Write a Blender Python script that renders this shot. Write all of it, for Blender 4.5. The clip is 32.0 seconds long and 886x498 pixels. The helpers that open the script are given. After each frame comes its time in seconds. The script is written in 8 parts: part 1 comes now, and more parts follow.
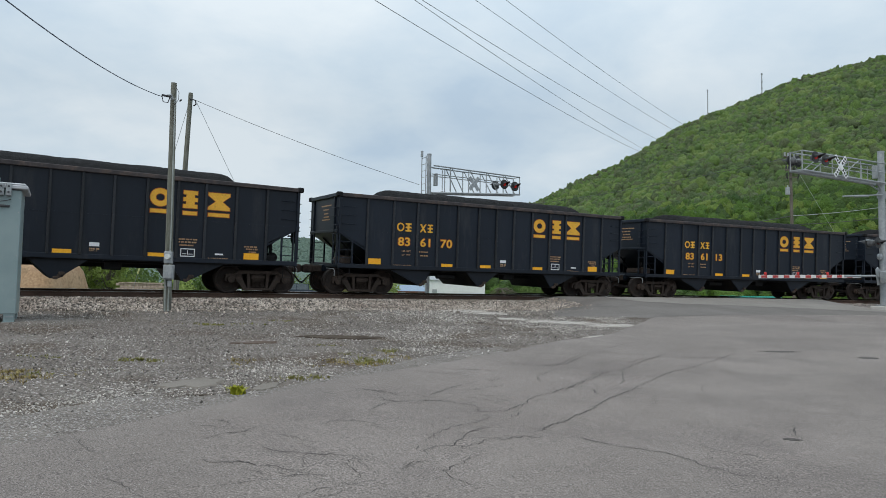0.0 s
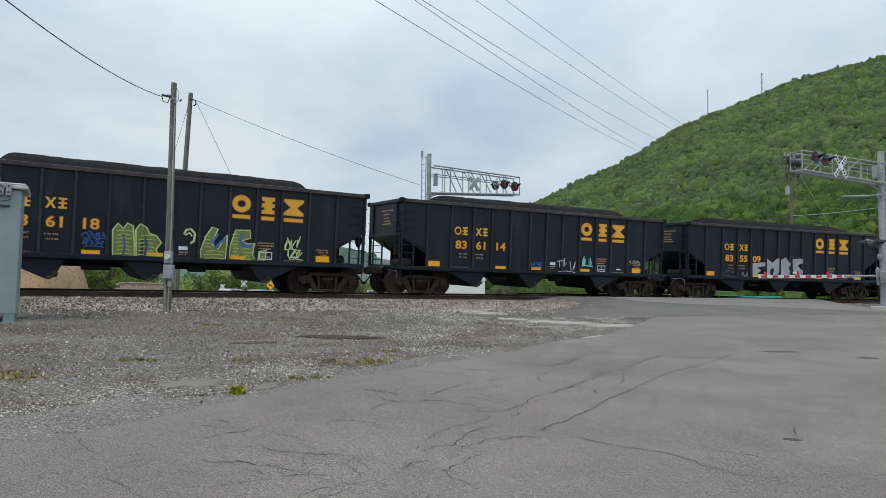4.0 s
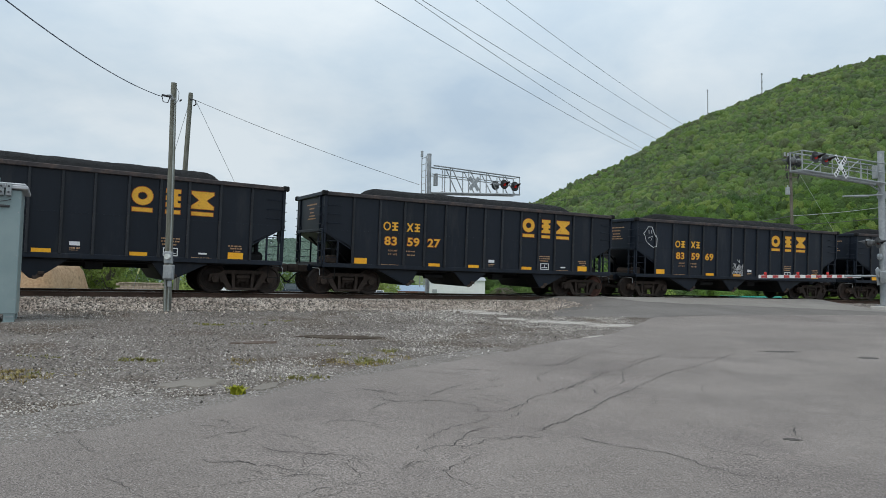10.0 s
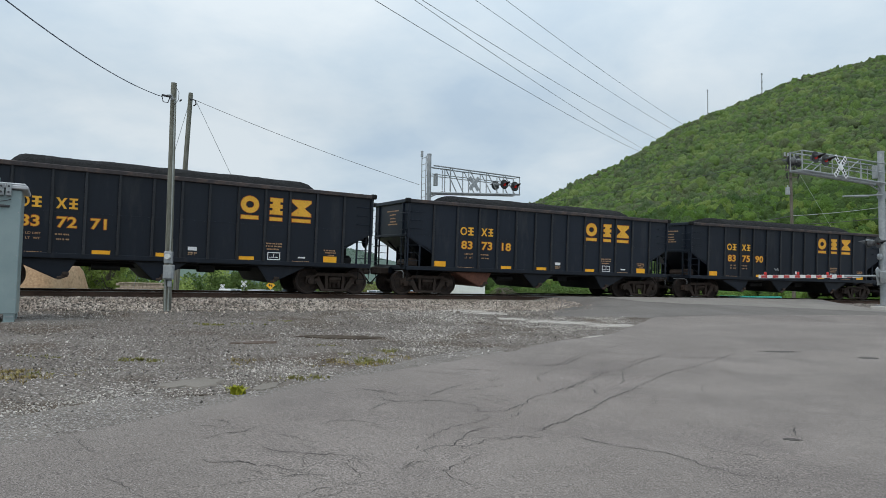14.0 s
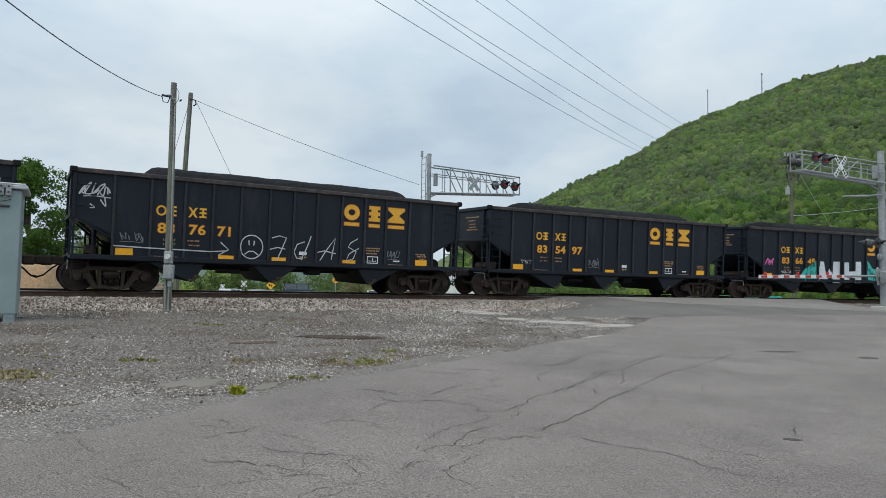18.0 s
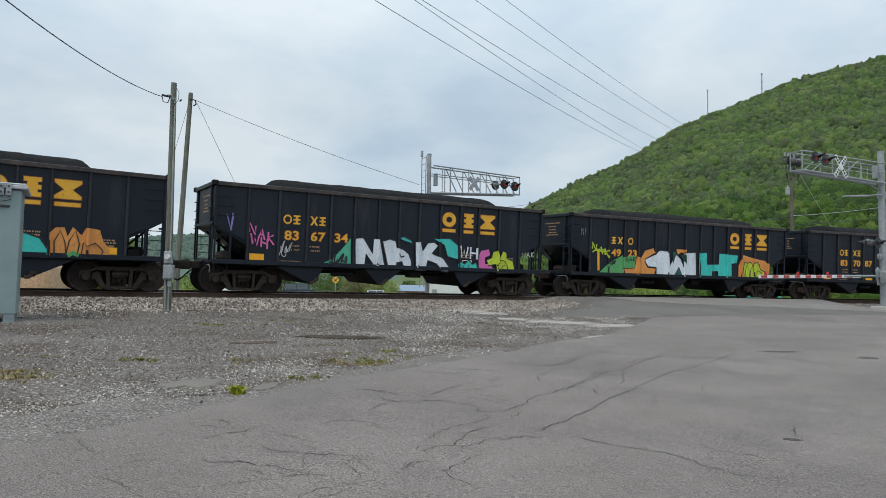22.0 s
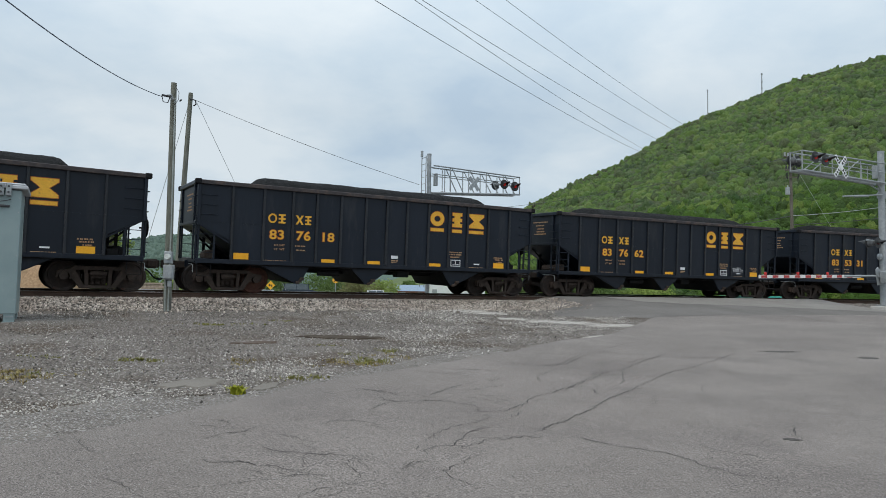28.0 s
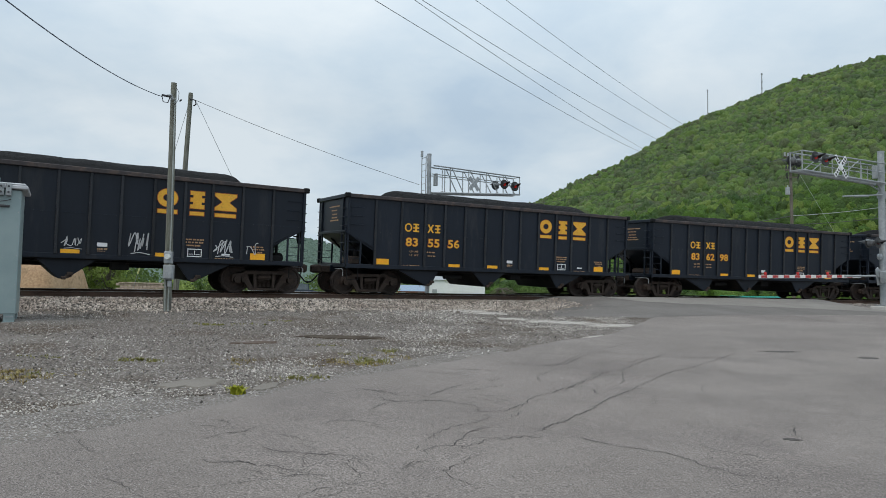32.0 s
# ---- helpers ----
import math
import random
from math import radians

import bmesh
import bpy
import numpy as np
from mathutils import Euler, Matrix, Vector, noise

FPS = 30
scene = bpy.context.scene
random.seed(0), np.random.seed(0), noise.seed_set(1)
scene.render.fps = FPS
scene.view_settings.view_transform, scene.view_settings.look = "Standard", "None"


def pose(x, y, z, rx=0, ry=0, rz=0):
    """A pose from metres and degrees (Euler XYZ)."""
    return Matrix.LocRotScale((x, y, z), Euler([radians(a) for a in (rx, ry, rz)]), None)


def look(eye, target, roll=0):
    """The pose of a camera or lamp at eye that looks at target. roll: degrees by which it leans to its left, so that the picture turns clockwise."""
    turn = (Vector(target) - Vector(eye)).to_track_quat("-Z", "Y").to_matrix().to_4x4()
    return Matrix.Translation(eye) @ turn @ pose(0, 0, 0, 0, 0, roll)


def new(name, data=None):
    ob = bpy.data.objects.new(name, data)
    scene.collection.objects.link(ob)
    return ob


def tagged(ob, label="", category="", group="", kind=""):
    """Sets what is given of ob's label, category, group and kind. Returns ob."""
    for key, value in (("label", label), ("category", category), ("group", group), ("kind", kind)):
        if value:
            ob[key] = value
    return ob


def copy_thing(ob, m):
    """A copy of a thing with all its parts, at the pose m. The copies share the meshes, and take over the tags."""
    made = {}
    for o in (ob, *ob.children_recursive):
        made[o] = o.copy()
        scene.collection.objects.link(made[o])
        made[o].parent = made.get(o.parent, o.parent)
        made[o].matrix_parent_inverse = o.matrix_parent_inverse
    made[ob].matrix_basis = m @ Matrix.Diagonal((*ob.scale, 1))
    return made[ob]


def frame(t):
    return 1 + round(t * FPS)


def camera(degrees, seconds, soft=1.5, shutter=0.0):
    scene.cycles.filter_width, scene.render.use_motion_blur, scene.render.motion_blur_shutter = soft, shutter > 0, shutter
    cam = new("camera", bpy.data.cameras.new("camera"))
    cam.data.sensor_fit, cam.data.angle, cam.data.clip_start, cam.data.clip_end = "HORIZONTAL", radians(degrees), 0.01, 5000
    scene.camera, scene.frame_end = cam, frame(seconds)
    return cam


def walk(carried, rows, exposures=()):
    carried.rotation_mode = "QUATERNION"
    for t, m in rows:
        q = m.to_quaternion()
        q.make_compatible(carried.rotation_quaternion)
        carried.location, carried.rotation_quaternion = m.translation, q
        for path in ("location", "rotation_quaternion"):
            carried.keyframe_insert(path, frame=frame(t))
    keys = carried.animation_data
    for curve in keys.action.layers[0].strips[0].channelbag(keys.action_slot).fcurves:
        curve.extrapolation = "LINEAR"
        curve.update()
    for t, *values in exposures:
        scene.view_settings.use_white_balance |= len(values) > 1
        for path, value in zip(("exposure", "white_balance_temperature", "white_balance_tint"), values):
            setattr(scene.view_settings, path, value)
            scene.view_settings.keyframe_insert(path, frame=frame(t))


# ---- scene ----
# The camera stands still on its stand beside the road.
EYE = (0.0, 0.0, 0.186)
PITCH = 0.0594
cam = camera(66.1, 32.0, soft=0.7)
VIEW = look(EYE, (0.0, math.cos(PITCH), EYE[2] + math.sin(PITCH)), 0.928)
walk(cam, [(0.0, VIEW), (32.0, VIEW)])

# ---- sky and light ----
SUN_ELEV, SUN_TURN = radians(52), radians(205)
world = bpy.data.worlds.new("sky")
scene.world = world
world.use_nodes = True
wn, wl = world.node_tree.nodes, world.node_tree.links
wn.clear()


def wnode(kind, **values):
    n = wn.new(kind)
    for k, v in values.items():
        n.inputs[k].default_value = v
    return n


sky = wn.new("ShaderNodeTexSky")
sky.sky_type = "NISHITA"
sky.sun_disc = False
sky.sun_elevation, sky.sun_rotation = SUN_ELEV, SUN_TURN
sky.air_density, sky.dust_density, sky.ozone_density = 1.0, 2.0, 1.5
coord = wn.new("ShaderNodeTexCoord")
split = wn.new("ShaderNodeSeparateXYZ")
wl.new(coord.outputs["Generated"], split.inputs[0])
# cloud layer: the way up divided by its height gives clouds that flatten towards the horizon
lift = wn.new("ShaderNodeMath")
lift.operation = "ADD"
lift.inputs[1].default_value = 0.32
wl.new(split.outputs["Z"], lift.inputs[0])
flat = wn.new("ShaderNodeVectorMath")
flat.operation = "DIVIDE"
wl.new(coord.outputs["Generated"], flat.inputs[0])
wl.new(lift.outputs[0], flat.inputs[1])
big = wnode("ShaderNodeTexNoise", Scale=1.5, Detail=6.0, Roughness=0.52, Distortion=0.25)
wl.new(flat.outputs[0], big.inputs["Vector"])
fine = wnode("ShaderNodeTexNoise", Scale=4.2, Detail=7.0, Roughness=0.55, Distortion=0.4)
wl.new(flat.outputs[0], fine.inputs["Vector"])
blend = wn.new("ShaderNodeMath")
blend.operation = "MULTIPLY_ADD"
blend.inputs[1].default_value = 0.38
wl.new(fine.outputs["Fac"], blend.inputs[0])
wl.new(big.outputs["Fac"], blend.inputs[2])
ramp = wn.new("ShaderNodeValToRGB")
ramp.color_ramp.elements[0].position = 0.50
ramp.color_ramp.elements[0].color = (0.515, 0.645, 0.775, 1)
ramp.color_ramp.elements[1].position = 0.86
ramp.color_ramp.elements[1].color = (0.768, 0.850, 0.905, 1)
mid = ramp.color_ramp.elements.new(0.66)
mid.color = (0.625, 0.740, 0.834, 1)
wl.new(blend.outputs[0], ramp.inputs[0])
# an overcast sky is brighter overhead than low down
rise = wn.new("ShaderNodeMapRange")
rise.inputs["From Min"].default_value, rise.inputs["From Max"].default_value = 0.25, 0.95
rise.inputs["To Min"].default_value, rise.inputs["To Max"].default_value = 0.98, 1.9
wl.new(split.outputs["Z"], rise.inputs["Value"])
clouds = wn.new("ShaderNodeBackground")
wl.new(ramp.outputs["Color"], clouds.inputs["Color"])
wl.new(rise.outputs["Result"], clouds.inputs["Strength"])
clear = wn.new("ShaderNodeBackground")
wl.new(sky.outputs["Color"], clear.inputs["Color"])
clear.inputs["Strength"].default_value = 0.06
both = wn.new("ShaderNodeMixShader")
both.inputs[0].default_value = 0.88
wl.new(clear.outputs[0], both.inputs[1])
wl.new(clouds.outputs[0], both.inputs[2])
out = wn.new("ShaderNodeOutputWorld")
wl.new(both.outputs[0], out.inputs["Surface"])

sun = new("sun", bpy.data.lights.new("sun", "SUN"))
sun.data.energy, sun.data.angle, sun.data.color = 1.3, radians(14), (1.0, 0.93, 0.84)
sun.matrix_world = look((-30, -45, 80), (0, 0, 0))
scene.view_settings.exposure = 0.0


# ---- materials ----
def mat(name, c1, c2=None, rough=0.7, metal=0.0, scale=3.0, fine=40.0, bump=0.15, grit=0.3, stain=None, stain_at=(0.55, 0.7),
        stain_scale=1.5, stretch=(1, 1, 1), spot=None, spot_scale=60.0, spot_at=(0.62, 0.66), vary=0.0, island=0.0, glow=None, spec=0.5, dist=0.02):
    """A surface: two colours in large patches, fine grain, stains, specks, relief."""
    m = bpy.data.materials.new(name)
    m.use_nodes = True
    n, l = m.node_tree.nodes, m.node_tree.links
    b = n["Principled BSDF"]
    b.inputs["Roughness"].default_value, b.inputs["Metallic"].default_value = rough, metal
    b.inputs["Specular IOR Level"].default_value = spec
    tc = n.new("ShaderNodeTexCoord")
    mp = n.new("ShaderNodeMapping")
    mp.inputs["Scale"].default_value = stretch
    l.new(tc.outputs["Object"], mp.inputs["Vector"])

    def noise_tex(sc, det=4.0, ro=0.6):
        t = n.new("ShaderNodeTexNoise")
        t.inputs["Scale"].default_value, t.inputs["Detail"].default_value, t.inputs["Roughness"].default_value = sc, det, ro
        l.new(mp.outputs[0], t.inputs["Vector"])
        return t.outputs["Fac"]

    def step(src, lo, hi):
        r = n.new("ShaderNodeMapRange")
        r.inputs["From Min"].default_value, r.inputs["From Max"].default_value = lo, hi
        l.new(src, r.inputs["Value"])
        return r.outputs["Result"]

    def mix(fac, a, bb, mode="MIX"):
        x = n.new("ShaderNodeMix")
        x.data_type, x.blend_type = "RGBA", mode
        for sock, v in ((0, fac), (6, a), (7, bb)):
            if isinstance(v, (int, float)):
                x.inputs[sock].default_value = v
            elif isinstance(v, tuple):
                x.inputs[sock].default_value = (*v, 1.0)
            else:
                l.new(v, x.inputs[sock])
        return x.outputs[2]

    c2 = c2 or tuple(min(1.0, v * 1.25) for v in c1)
    large = noise_tex(scale)
    grain = noise_tex(fine, 3.0)
    col = mix(step(large, 0.35, 0.65), c1, c2)
    if stain:
        col = mix(step(noise_tex(stain_scale, 6.0, 0.65), *stain_at), col, stain)
    if spot:
        col = mix(step(noise_tex(spot_scale, 2.0), *spot_at), col, spot)
    if grit:
        g = n.new("ShaderNodeMapRange")
        g.inputs["From Min"].default_value, g.inputs["From Max"].default_value = 0.25, 0.75
        g.inputs["To Min"].default_value, g.inputs["To Max"].default_value = 1.0 - grit, 1.0 + grit
        l.new(grain, g.inputs["Value"])
        h = n.new("ShaderNodeVectorMath")
        h.operation = "SCALE"
        l.new(col, h.inputs[0])
        l.new(g.outputs["Result"], h.inputs["Scale"])
        col = h.outputs[0]
    for amount, kind, sock in ((vary, "ShaderNodeObjectInfo", "Random"), (island, "ShaderNodeNewGeometry", "Random Per Island")):
        if amount:
            o = n.new(kind)
            g = n.new("ShaderNodeMapRange")
            g.inputs["To Min"].default_value, g.inputs["To Max"].default_value = 1.0 - amount, 1.0 + amount
            l.new(o.outputs[sock], g.inputs["Value"])
            h = n.new("ShaderNodeVectorMath")
            h.operation = "SCALE"
            l.new(col, h.inputs[0])
            l.new(g.outputs["Result"], h.inputs["Scale"])
            col = h.outputs[0]
    l.new(col, b.inputs["Base Color"])
    if bump:
        bp = n.new("ShaderNodeBump")
        bp.inputs["Strength"].default_value, bp.inputs["Distance"].default_value = bump, dist
        l.new(grain, bp.inputs["Height"])
        l.new(bp.outputs[0], b.inputs["Normal"])
    if glow:
        b.inputs["Emission Color"].default_value, b.inputs["Emission Strength"].default_value = (*glow[0], 1.0), glow[1]
    return m


M_CAR = mat("car_paint", (0.0042, 0.0084, 0.0160), (0.0072, 0.0119, 0.0210), 0.48, scale=0.9, fine=14, bump=0.05, grit=0.12, stain=(0.036, 0.038, 0.041),
            stain_at=(0.56, 0.9), stain_scale=2.2, stretch=(1, 1, 0.22), vary=0.15, spec=0.32)
# lighter copy of the car paint: the ribs' highlights in the colour, plus rust
M_RIB_LIT = mat("rib_paint", (0.015, 0.0185, 0.024), (0.026, 0.028, 0.032), 0.5, scale=1.5, fine=18, bump=0.06, grit=0.2, stain=(0.075, 0.058, 0.05), stain_at=(0.58, 0.8), stain_scale=3.5, vary=0.25, spec=0.35)
M_RIM = mat("rim_steel", (0.036, 0.031, 0.033), (0.062, 0.050, 0.048), 0.6, scale=2, fine=20, stain=(0.11, 0.075, 0.06), stain_at=(0.5, 0.75), stain_scale=4, spec=0.35)
M_UNDER = mat("underframe", (0.007, 0.0075, 0.0085), (0.013, 0.0125, 0.0125), 0.7, scale=2, fine=25, stain=(0.026, 0.021, 0.018), spec=0.2)
M_BOGIE = mat("bogie_iron", (0.040, 0.030, 0.025), (0.062, 0.045, 0.036), 0.75, scale=4, fine=30, stain=(0.09, 0.055, 0.04), stain_at=(0.6, 0.8), stain_scale=6, spec=0.25)
M_WHEEL = mat("wheel_iron", (0.028, 0.023, 0.021), (0.05, 0.036, 0.03), 0.7, scale=5, fine=30, stain=(0.10, 0.045, 0.028), stain_at=(0.6, 0.85), stain_scale=4, vary=0.3, spec=0.25)
M_TREAD = mat("wheel_tread", (0.35, 0.34, 0.33), (0.45, 0.44, 0.43), 0.35, 0.9, bump=0.03)
M_COAL = mat("coal", (0.0055, 0.0056, 0.006), (0.012, 0.012, 0.0128), 0.92, scale=5, fine=22, bump=0.9, grit=0.7, spec=0.18, dist=0.05)
M_YELLOW = mat("yellow_paint", (0.74, 0.37, 0.025), (0.80, 0.43, 0.04), 0.6, scale=3, fine=30, grit=0.12, stain=(0.32, 0.17, 0.03), stain_at=(0.58, 0.85), stain_scale=7, bump=0.03)
M_PATCH = mat("reflective_patch", (0.86, 0.38, 0.01), (0.92, 0.45, 0.015), 0.4, scale=3, fine=30, grit=0.1, bump=0.02)
M_OUTLINE = mat("orange_outline", (0.34, 0.085, 0.012), (0.42, 0.12, 0.02), 0.65, scale=3, fine=30, grit=0.2, bump=0.02)
M_PRINT = mat("small_print", (0.36, 0.20, 0.10), (0.42, 0.27, 0.15), 0.7, bump=0.0)
M_WHITE = mat("white_paint", (0.78, 0.79, 0.8), (0.70, 0.71, 0.73), 0.6, scale=4, grit=0.1, bump=0.03)
M_ASPHALT = mat("asphalt_lot", (0.166, 0.144, 0.130), (0.209, 0.183, 0.166), 0.92, scale=0.35, fine=80, bump=0.7, grit=0.8, stain=(0.136, 0.117, 0.108), stain_at=(0.46, 0.74),
                stain_scale=0.5, spot=(0.33, 0.312, 0.295), spot_scale=130, spot_at=(0.62, 0.67), spec=0.25, dist=0.006)
M_ROAD = mat("asphalt_road", (0.208, 0.191, 0.174), (0.240, 0.222, 0.203), 0.92, scale=0.4, fine=40, bump=0.4, grit=0.3, stain=(0.165, 0.152, 0.142), stain_at=(0.5, 0.7), stain_scale=0.35, spec=0.25, dist=0.008)
M_GRAVEL = mat("gravel_ground", (0.113, 0.094, 0.081), (0.164, 0.143, 0.127), 0.95, scale=0.45, fine=30, bump=0.9, grit=0.6, stain=(0.090, 0.068, 0.050), stain_at=(0.5, 0.62),
               stain_scale=0.5, spot=(0.34, 0.325, 0.31), spot_scale=30, spot_at=(0.60, 0.65), spec=0.2, dist=0.03)
M_APRON = mat("asphalt_apron", (0.128, 0.116, 0.107), (0.158, 0.145, 0.134), 0.92, scale=0.5, fine=40, bump=0.45, grit=0.32, stain=(0.10, 0.094, 0.09), stain_scale=0.4, spec=0.25, dist=0.008)
# bed colour kept dark to hold the shade in gaps between stones
M_BED = mat("ballast_bed", (0.050, 0.043, 0.037), (0.085, 0.074, 0.064), 0.95, scale=1.5, fine=22, bump=0.9, grit=0.5, spec=0.15, dist=0.03)
M_FARGROUND = mat("meadow", (0.09, 0.14, 0.035), (0.15, 0.19, 0.06), 0.95, scale=0.15, fine=6, grit=0.4, stain=(0.2, 0.17, 0.12), stain_at=(0.56, 0.66), stain_scale=0.06, bump=0.5)
M_STONE = mat("ballast_stone", (0.275, 0.228, 0.192), (0.455, 0.402, 0.352), 0.9, scale=1.2, fine=40, grit=0.25, island=0.6, bump=0.3)
M_CRACK = mat("crack_fill", (0.048, 0.042, 0.038), (0.074, 0.066, 0.060), 0.95, bump=0.1)
M_RAIL = mat("rail_rust", (0.075, 0.045, 0.032), (0.11, 0.065, 0.045), 0.8, scale=3, fine=40, stain=(0.05, 0.035, 0.028))
M_RAILTOP = mat("rail_head", (0.42, 0.41, 0.40), (0.5, 0.49, 0.48), 0.3, 0.95, bump=0.02)
M_TIE = mat("tie_wood", (0.075, 0.06, 0.048), (0.12, 0.098, 0.08), 0.9, scale=3, fine=30, stretch=(8, 1, 8), grit=0.4, vary=0.25, bump=0.5)
M_POLE = mat("pole_wood", (0.118, 0.122, 0.096), (0.195, 0.198, 0.166), 0.9, scale=3, fine=30, stretch=(6, 6, 0.5), grit=0.3, stain=(0.075, 0.068, 0.056), stain_at=(0.52, 0.68), stain_scale=2.5, bump=0.5)
M_GALV = mat("galvanised_steel", (0.275, 0.295, 0.305), (0.365, 0.385, 0.395), 0.5, 0.4, scale=6, fine=30, grit=0.1, bump=0.05)
M_ALU = mat("cabinet_aluminium", (0.215, 0.285, 0.29), (0.262, 0.332, 0.334), 0.45, 0.15, scale=1.2, fine=60, grit=0.06, stain=(0.32, 0.36, 0.355), stain_at=(0.62, 0.85), stain_scale=6, bump=0.04)
M_BLACK = mat("signal_black", (0.018, 0.019, 0.02), (0.026, 0.027, 0.028), 0.5, bump=0.03)
M_REDLENS = mat("red_lens", (0.30, 0.01, 0.01), (0.36, 0.015, 0.012), 0.25, glow=((1.0, 0.04, 0.03), 0.12), bump=0)
M_DARKLENS = mat("dark_lens", (0.10, 0.02, 0.02), (0.13, 0.03, 0.03), 0.2, bump=0)
M_RED = mat("red_stripe", (0.55, 0.03, 0.03), (0.6, 0.05, 0.04), 0.5, bump=0.02)
M_WIRE = mat("wire", (0.035, 0.037, 0.042), (0.05, 0.052, 0.057), 0.6, bump=0)
M_BARK = mat("bark", (0.09, 0.075, 0.06), (0.14, 0.12, 0.1), 0.95, scale=4, fine=20, stretch=(3, 3, 0.6), bump=0.7)


# ---- mesh tools ----
class Shape:
    """Collects boxes, rods, plates and prisms into one mesh."""

    def __init__(self):
        self.v, self.f = [], []

    def raw(self, verts, faces):
        o = len(self.v)
        self.v += [tuple(p) for p in verts]
        self.f += [tuple(i + o for i in f) for f in faces]
        return self

    def box(self, c, s, b=0.0, turn=None):
        hx, hy, hz = s[0] / 2, s[1] / 2, s[2] / 2
        b = min(b, 0.45 * min(s))
        m = turn if turn is not None else Matrix.Identity(3)
        c = Vector(c)
        if b <= 0:
            vs = [(x, y, z) for x in (-hx, hx) for y in (-hy, hy) for z in (-hz, hz)]
            fs = [(0, 1, 3, 2), (4, 6, 7, 5), (0, 4, 5, 1), (2, 3, 7, 6), (0, 2, 6, 4), (1, 5, 7, 3)]
            return self.raw([c + m @ Vector(p) for p in vs], fs)
        vs, at = [], {}
        for sx in (-1, 1):
            for sy in (-1, 1):
                for sz in (-1, 1):
                    for ax in range(3):
                        at[sx, sy, sz, ax] = len(vs)
                        vs.append((sx * (hx if ax == 0 else hx - b), sy * (hy if ax == 1 else hy - b), sz * (hz if ax == 2 else hz - b)))
        fs = []
        for ax in range(3):
            u, w = [a for a in range(3) if a != ax]
            for sg in (-1, 1):
                def key(su, sw, a=ax):
                    k = [0, 0, 0]
                    k[ax], k[u], k[w] = sg, su, sw
                    return at[(*k, a)]
                fs.append([key(-1, -1), key(1, -1), key(1, 1), key(-1, 1)])
        for ax in range(3):
            u, w = [a for a in range(3) if a != ax]
            for su in (-1, 1):
                for sw in (-1, 1):
                    def key(sa, a):
                        k = [0, 0, 0]
                        k[ax], k[u], k[w] = sa, su, sw
                        return at[(*k, a)]
                    fs.append([key(-1, u), key(1, u), key(1, w), key(-1, w)])
        for sx in (-1, 1):
            for sy in (-1, 1):
                for sz in (-1, 1):
                    fs.append([at[sx, sy, sz, a] for a in range(3)])
        good = []
        for f in fs:
            p = [Vector(vs[i]) for i in f]
            mid = sum(p, Vector()) / len(p)
            good.append(f if (p[1] - p[0]).cross(p[2] - p[0]).dot(mid) > 0 else f[::-1])
        return self.raw([c + m @ Vector(p) for p in vs], good)

    def rod(self, p, q, r, n=8, r2=None, caps=True):
        p, q = Vector(p), Vector(q)
        r2 = r if r2 is None else r2
        d = (q - p).normalized()
        a = d.orthogonal().normalized()
        e = d.cross(a)
        vs = []
        for k in range(n):
            t = 2 * math.pi * k / n
            o = a * math.cos(t) + e * math.sin(t)
            vs += [p + o * r, q + o * r2]
        fs = [(2 * k, 2 * ((k + 1) % n), 2 * ((k + 1) % n) + 1, 2 * k + 1) for k in range(n)]
        if caps:
            fs += [tuple(2 * k for k in range(n))[::-1], tuple(2 * k + 1 for k in range(n))]
        return self.raw(vs, fs)

    def tube(self, pts, r, n=6):
        """A bent rod along pts, one closed shell; r: one radius or one for each point."""
        pts = [Vector(p) for p in pts]
        rs = r if isinstance(r, (list, tuple)) else [r] * len(pts)
        vs, a = [], None
        for k, p in enumerate(pts):
            d = (pts[min(k + 1, len(pts) - 1)] - pts[max(k - 1, 0)]).normalized()
            a = d.orthogonal().normalized() if a is None else (a - d * a.dot(d)).normalized()
            e = d.cross(a)
            vs += [p + (a * math.cos(2 * math.pi * i / n) + e * math.sin(2 * math.pi * i / n)) * rs[k] for i in range(n)]
        fs = [(k * n + i, k * n + (i + 1) % n, (k + 1) * n + (i + 1) % n, (k + 1) * n + i) for k in range(len(pts) - 1) for i in range(n)]
        fs += [tuple(range(n))[::-1], tuple(range((len(pts) - 1) * n, len(pts) * n))]
        return self.raw(vs, fs)

    def prism(self, poly, lo, hi, axis=1):
        """A plate: poly in the two other axes, from lo to hi along axis."""
        def put(a, b, h):
            return {0: (h, a, b), 1: (a, h, b), 2: (a, b, h)}[axis]
        n = len(poly)
        area = sum(poly[i][0] * poly[(i + 1) % n][1] - poly[(i + 1) % n][0] * poly[i][1] for i in range(n))
        ccw = list(poly) if area > 0 else list(poly)[::-1]
        if axis == 1:
            ccw = ccw[::-1]
        vs = [put(a, b, lo) for a, b in ccw] + [put(a, b, hi) for a, b in ccw]
        fs = [tuple(range(n))[::-1], tuple(range(n, 2 * n))] + [(i, (i + 1) % n, n + (i + 1) % n, n + i) for i in range(n)]
        return self.raw(vs, fs)

    def turned(self, profile, n=20, axis=1):
        """A solid of revolution: (radius, place along axis) rows."""
        vs, fs = [], []
        for r, h in profile:
            for k in range(n):
                t = 2 * math.pi * k / n
                a, b = r * math.cos(t), r * math.sin(t)
                vs.append({0: (h, a, b), 1: (a, h, b), 2: (a, b, h)}[axis])
        for i in range(len(profile) - 1):
            for k in range(n):
                q = (i * n + k, i * n + (k + 1) % n, (i + 1) * n + (k + 1) % n, (i + 1) * n + k)
                fs.append(q if axis != 1 else q[::-1])
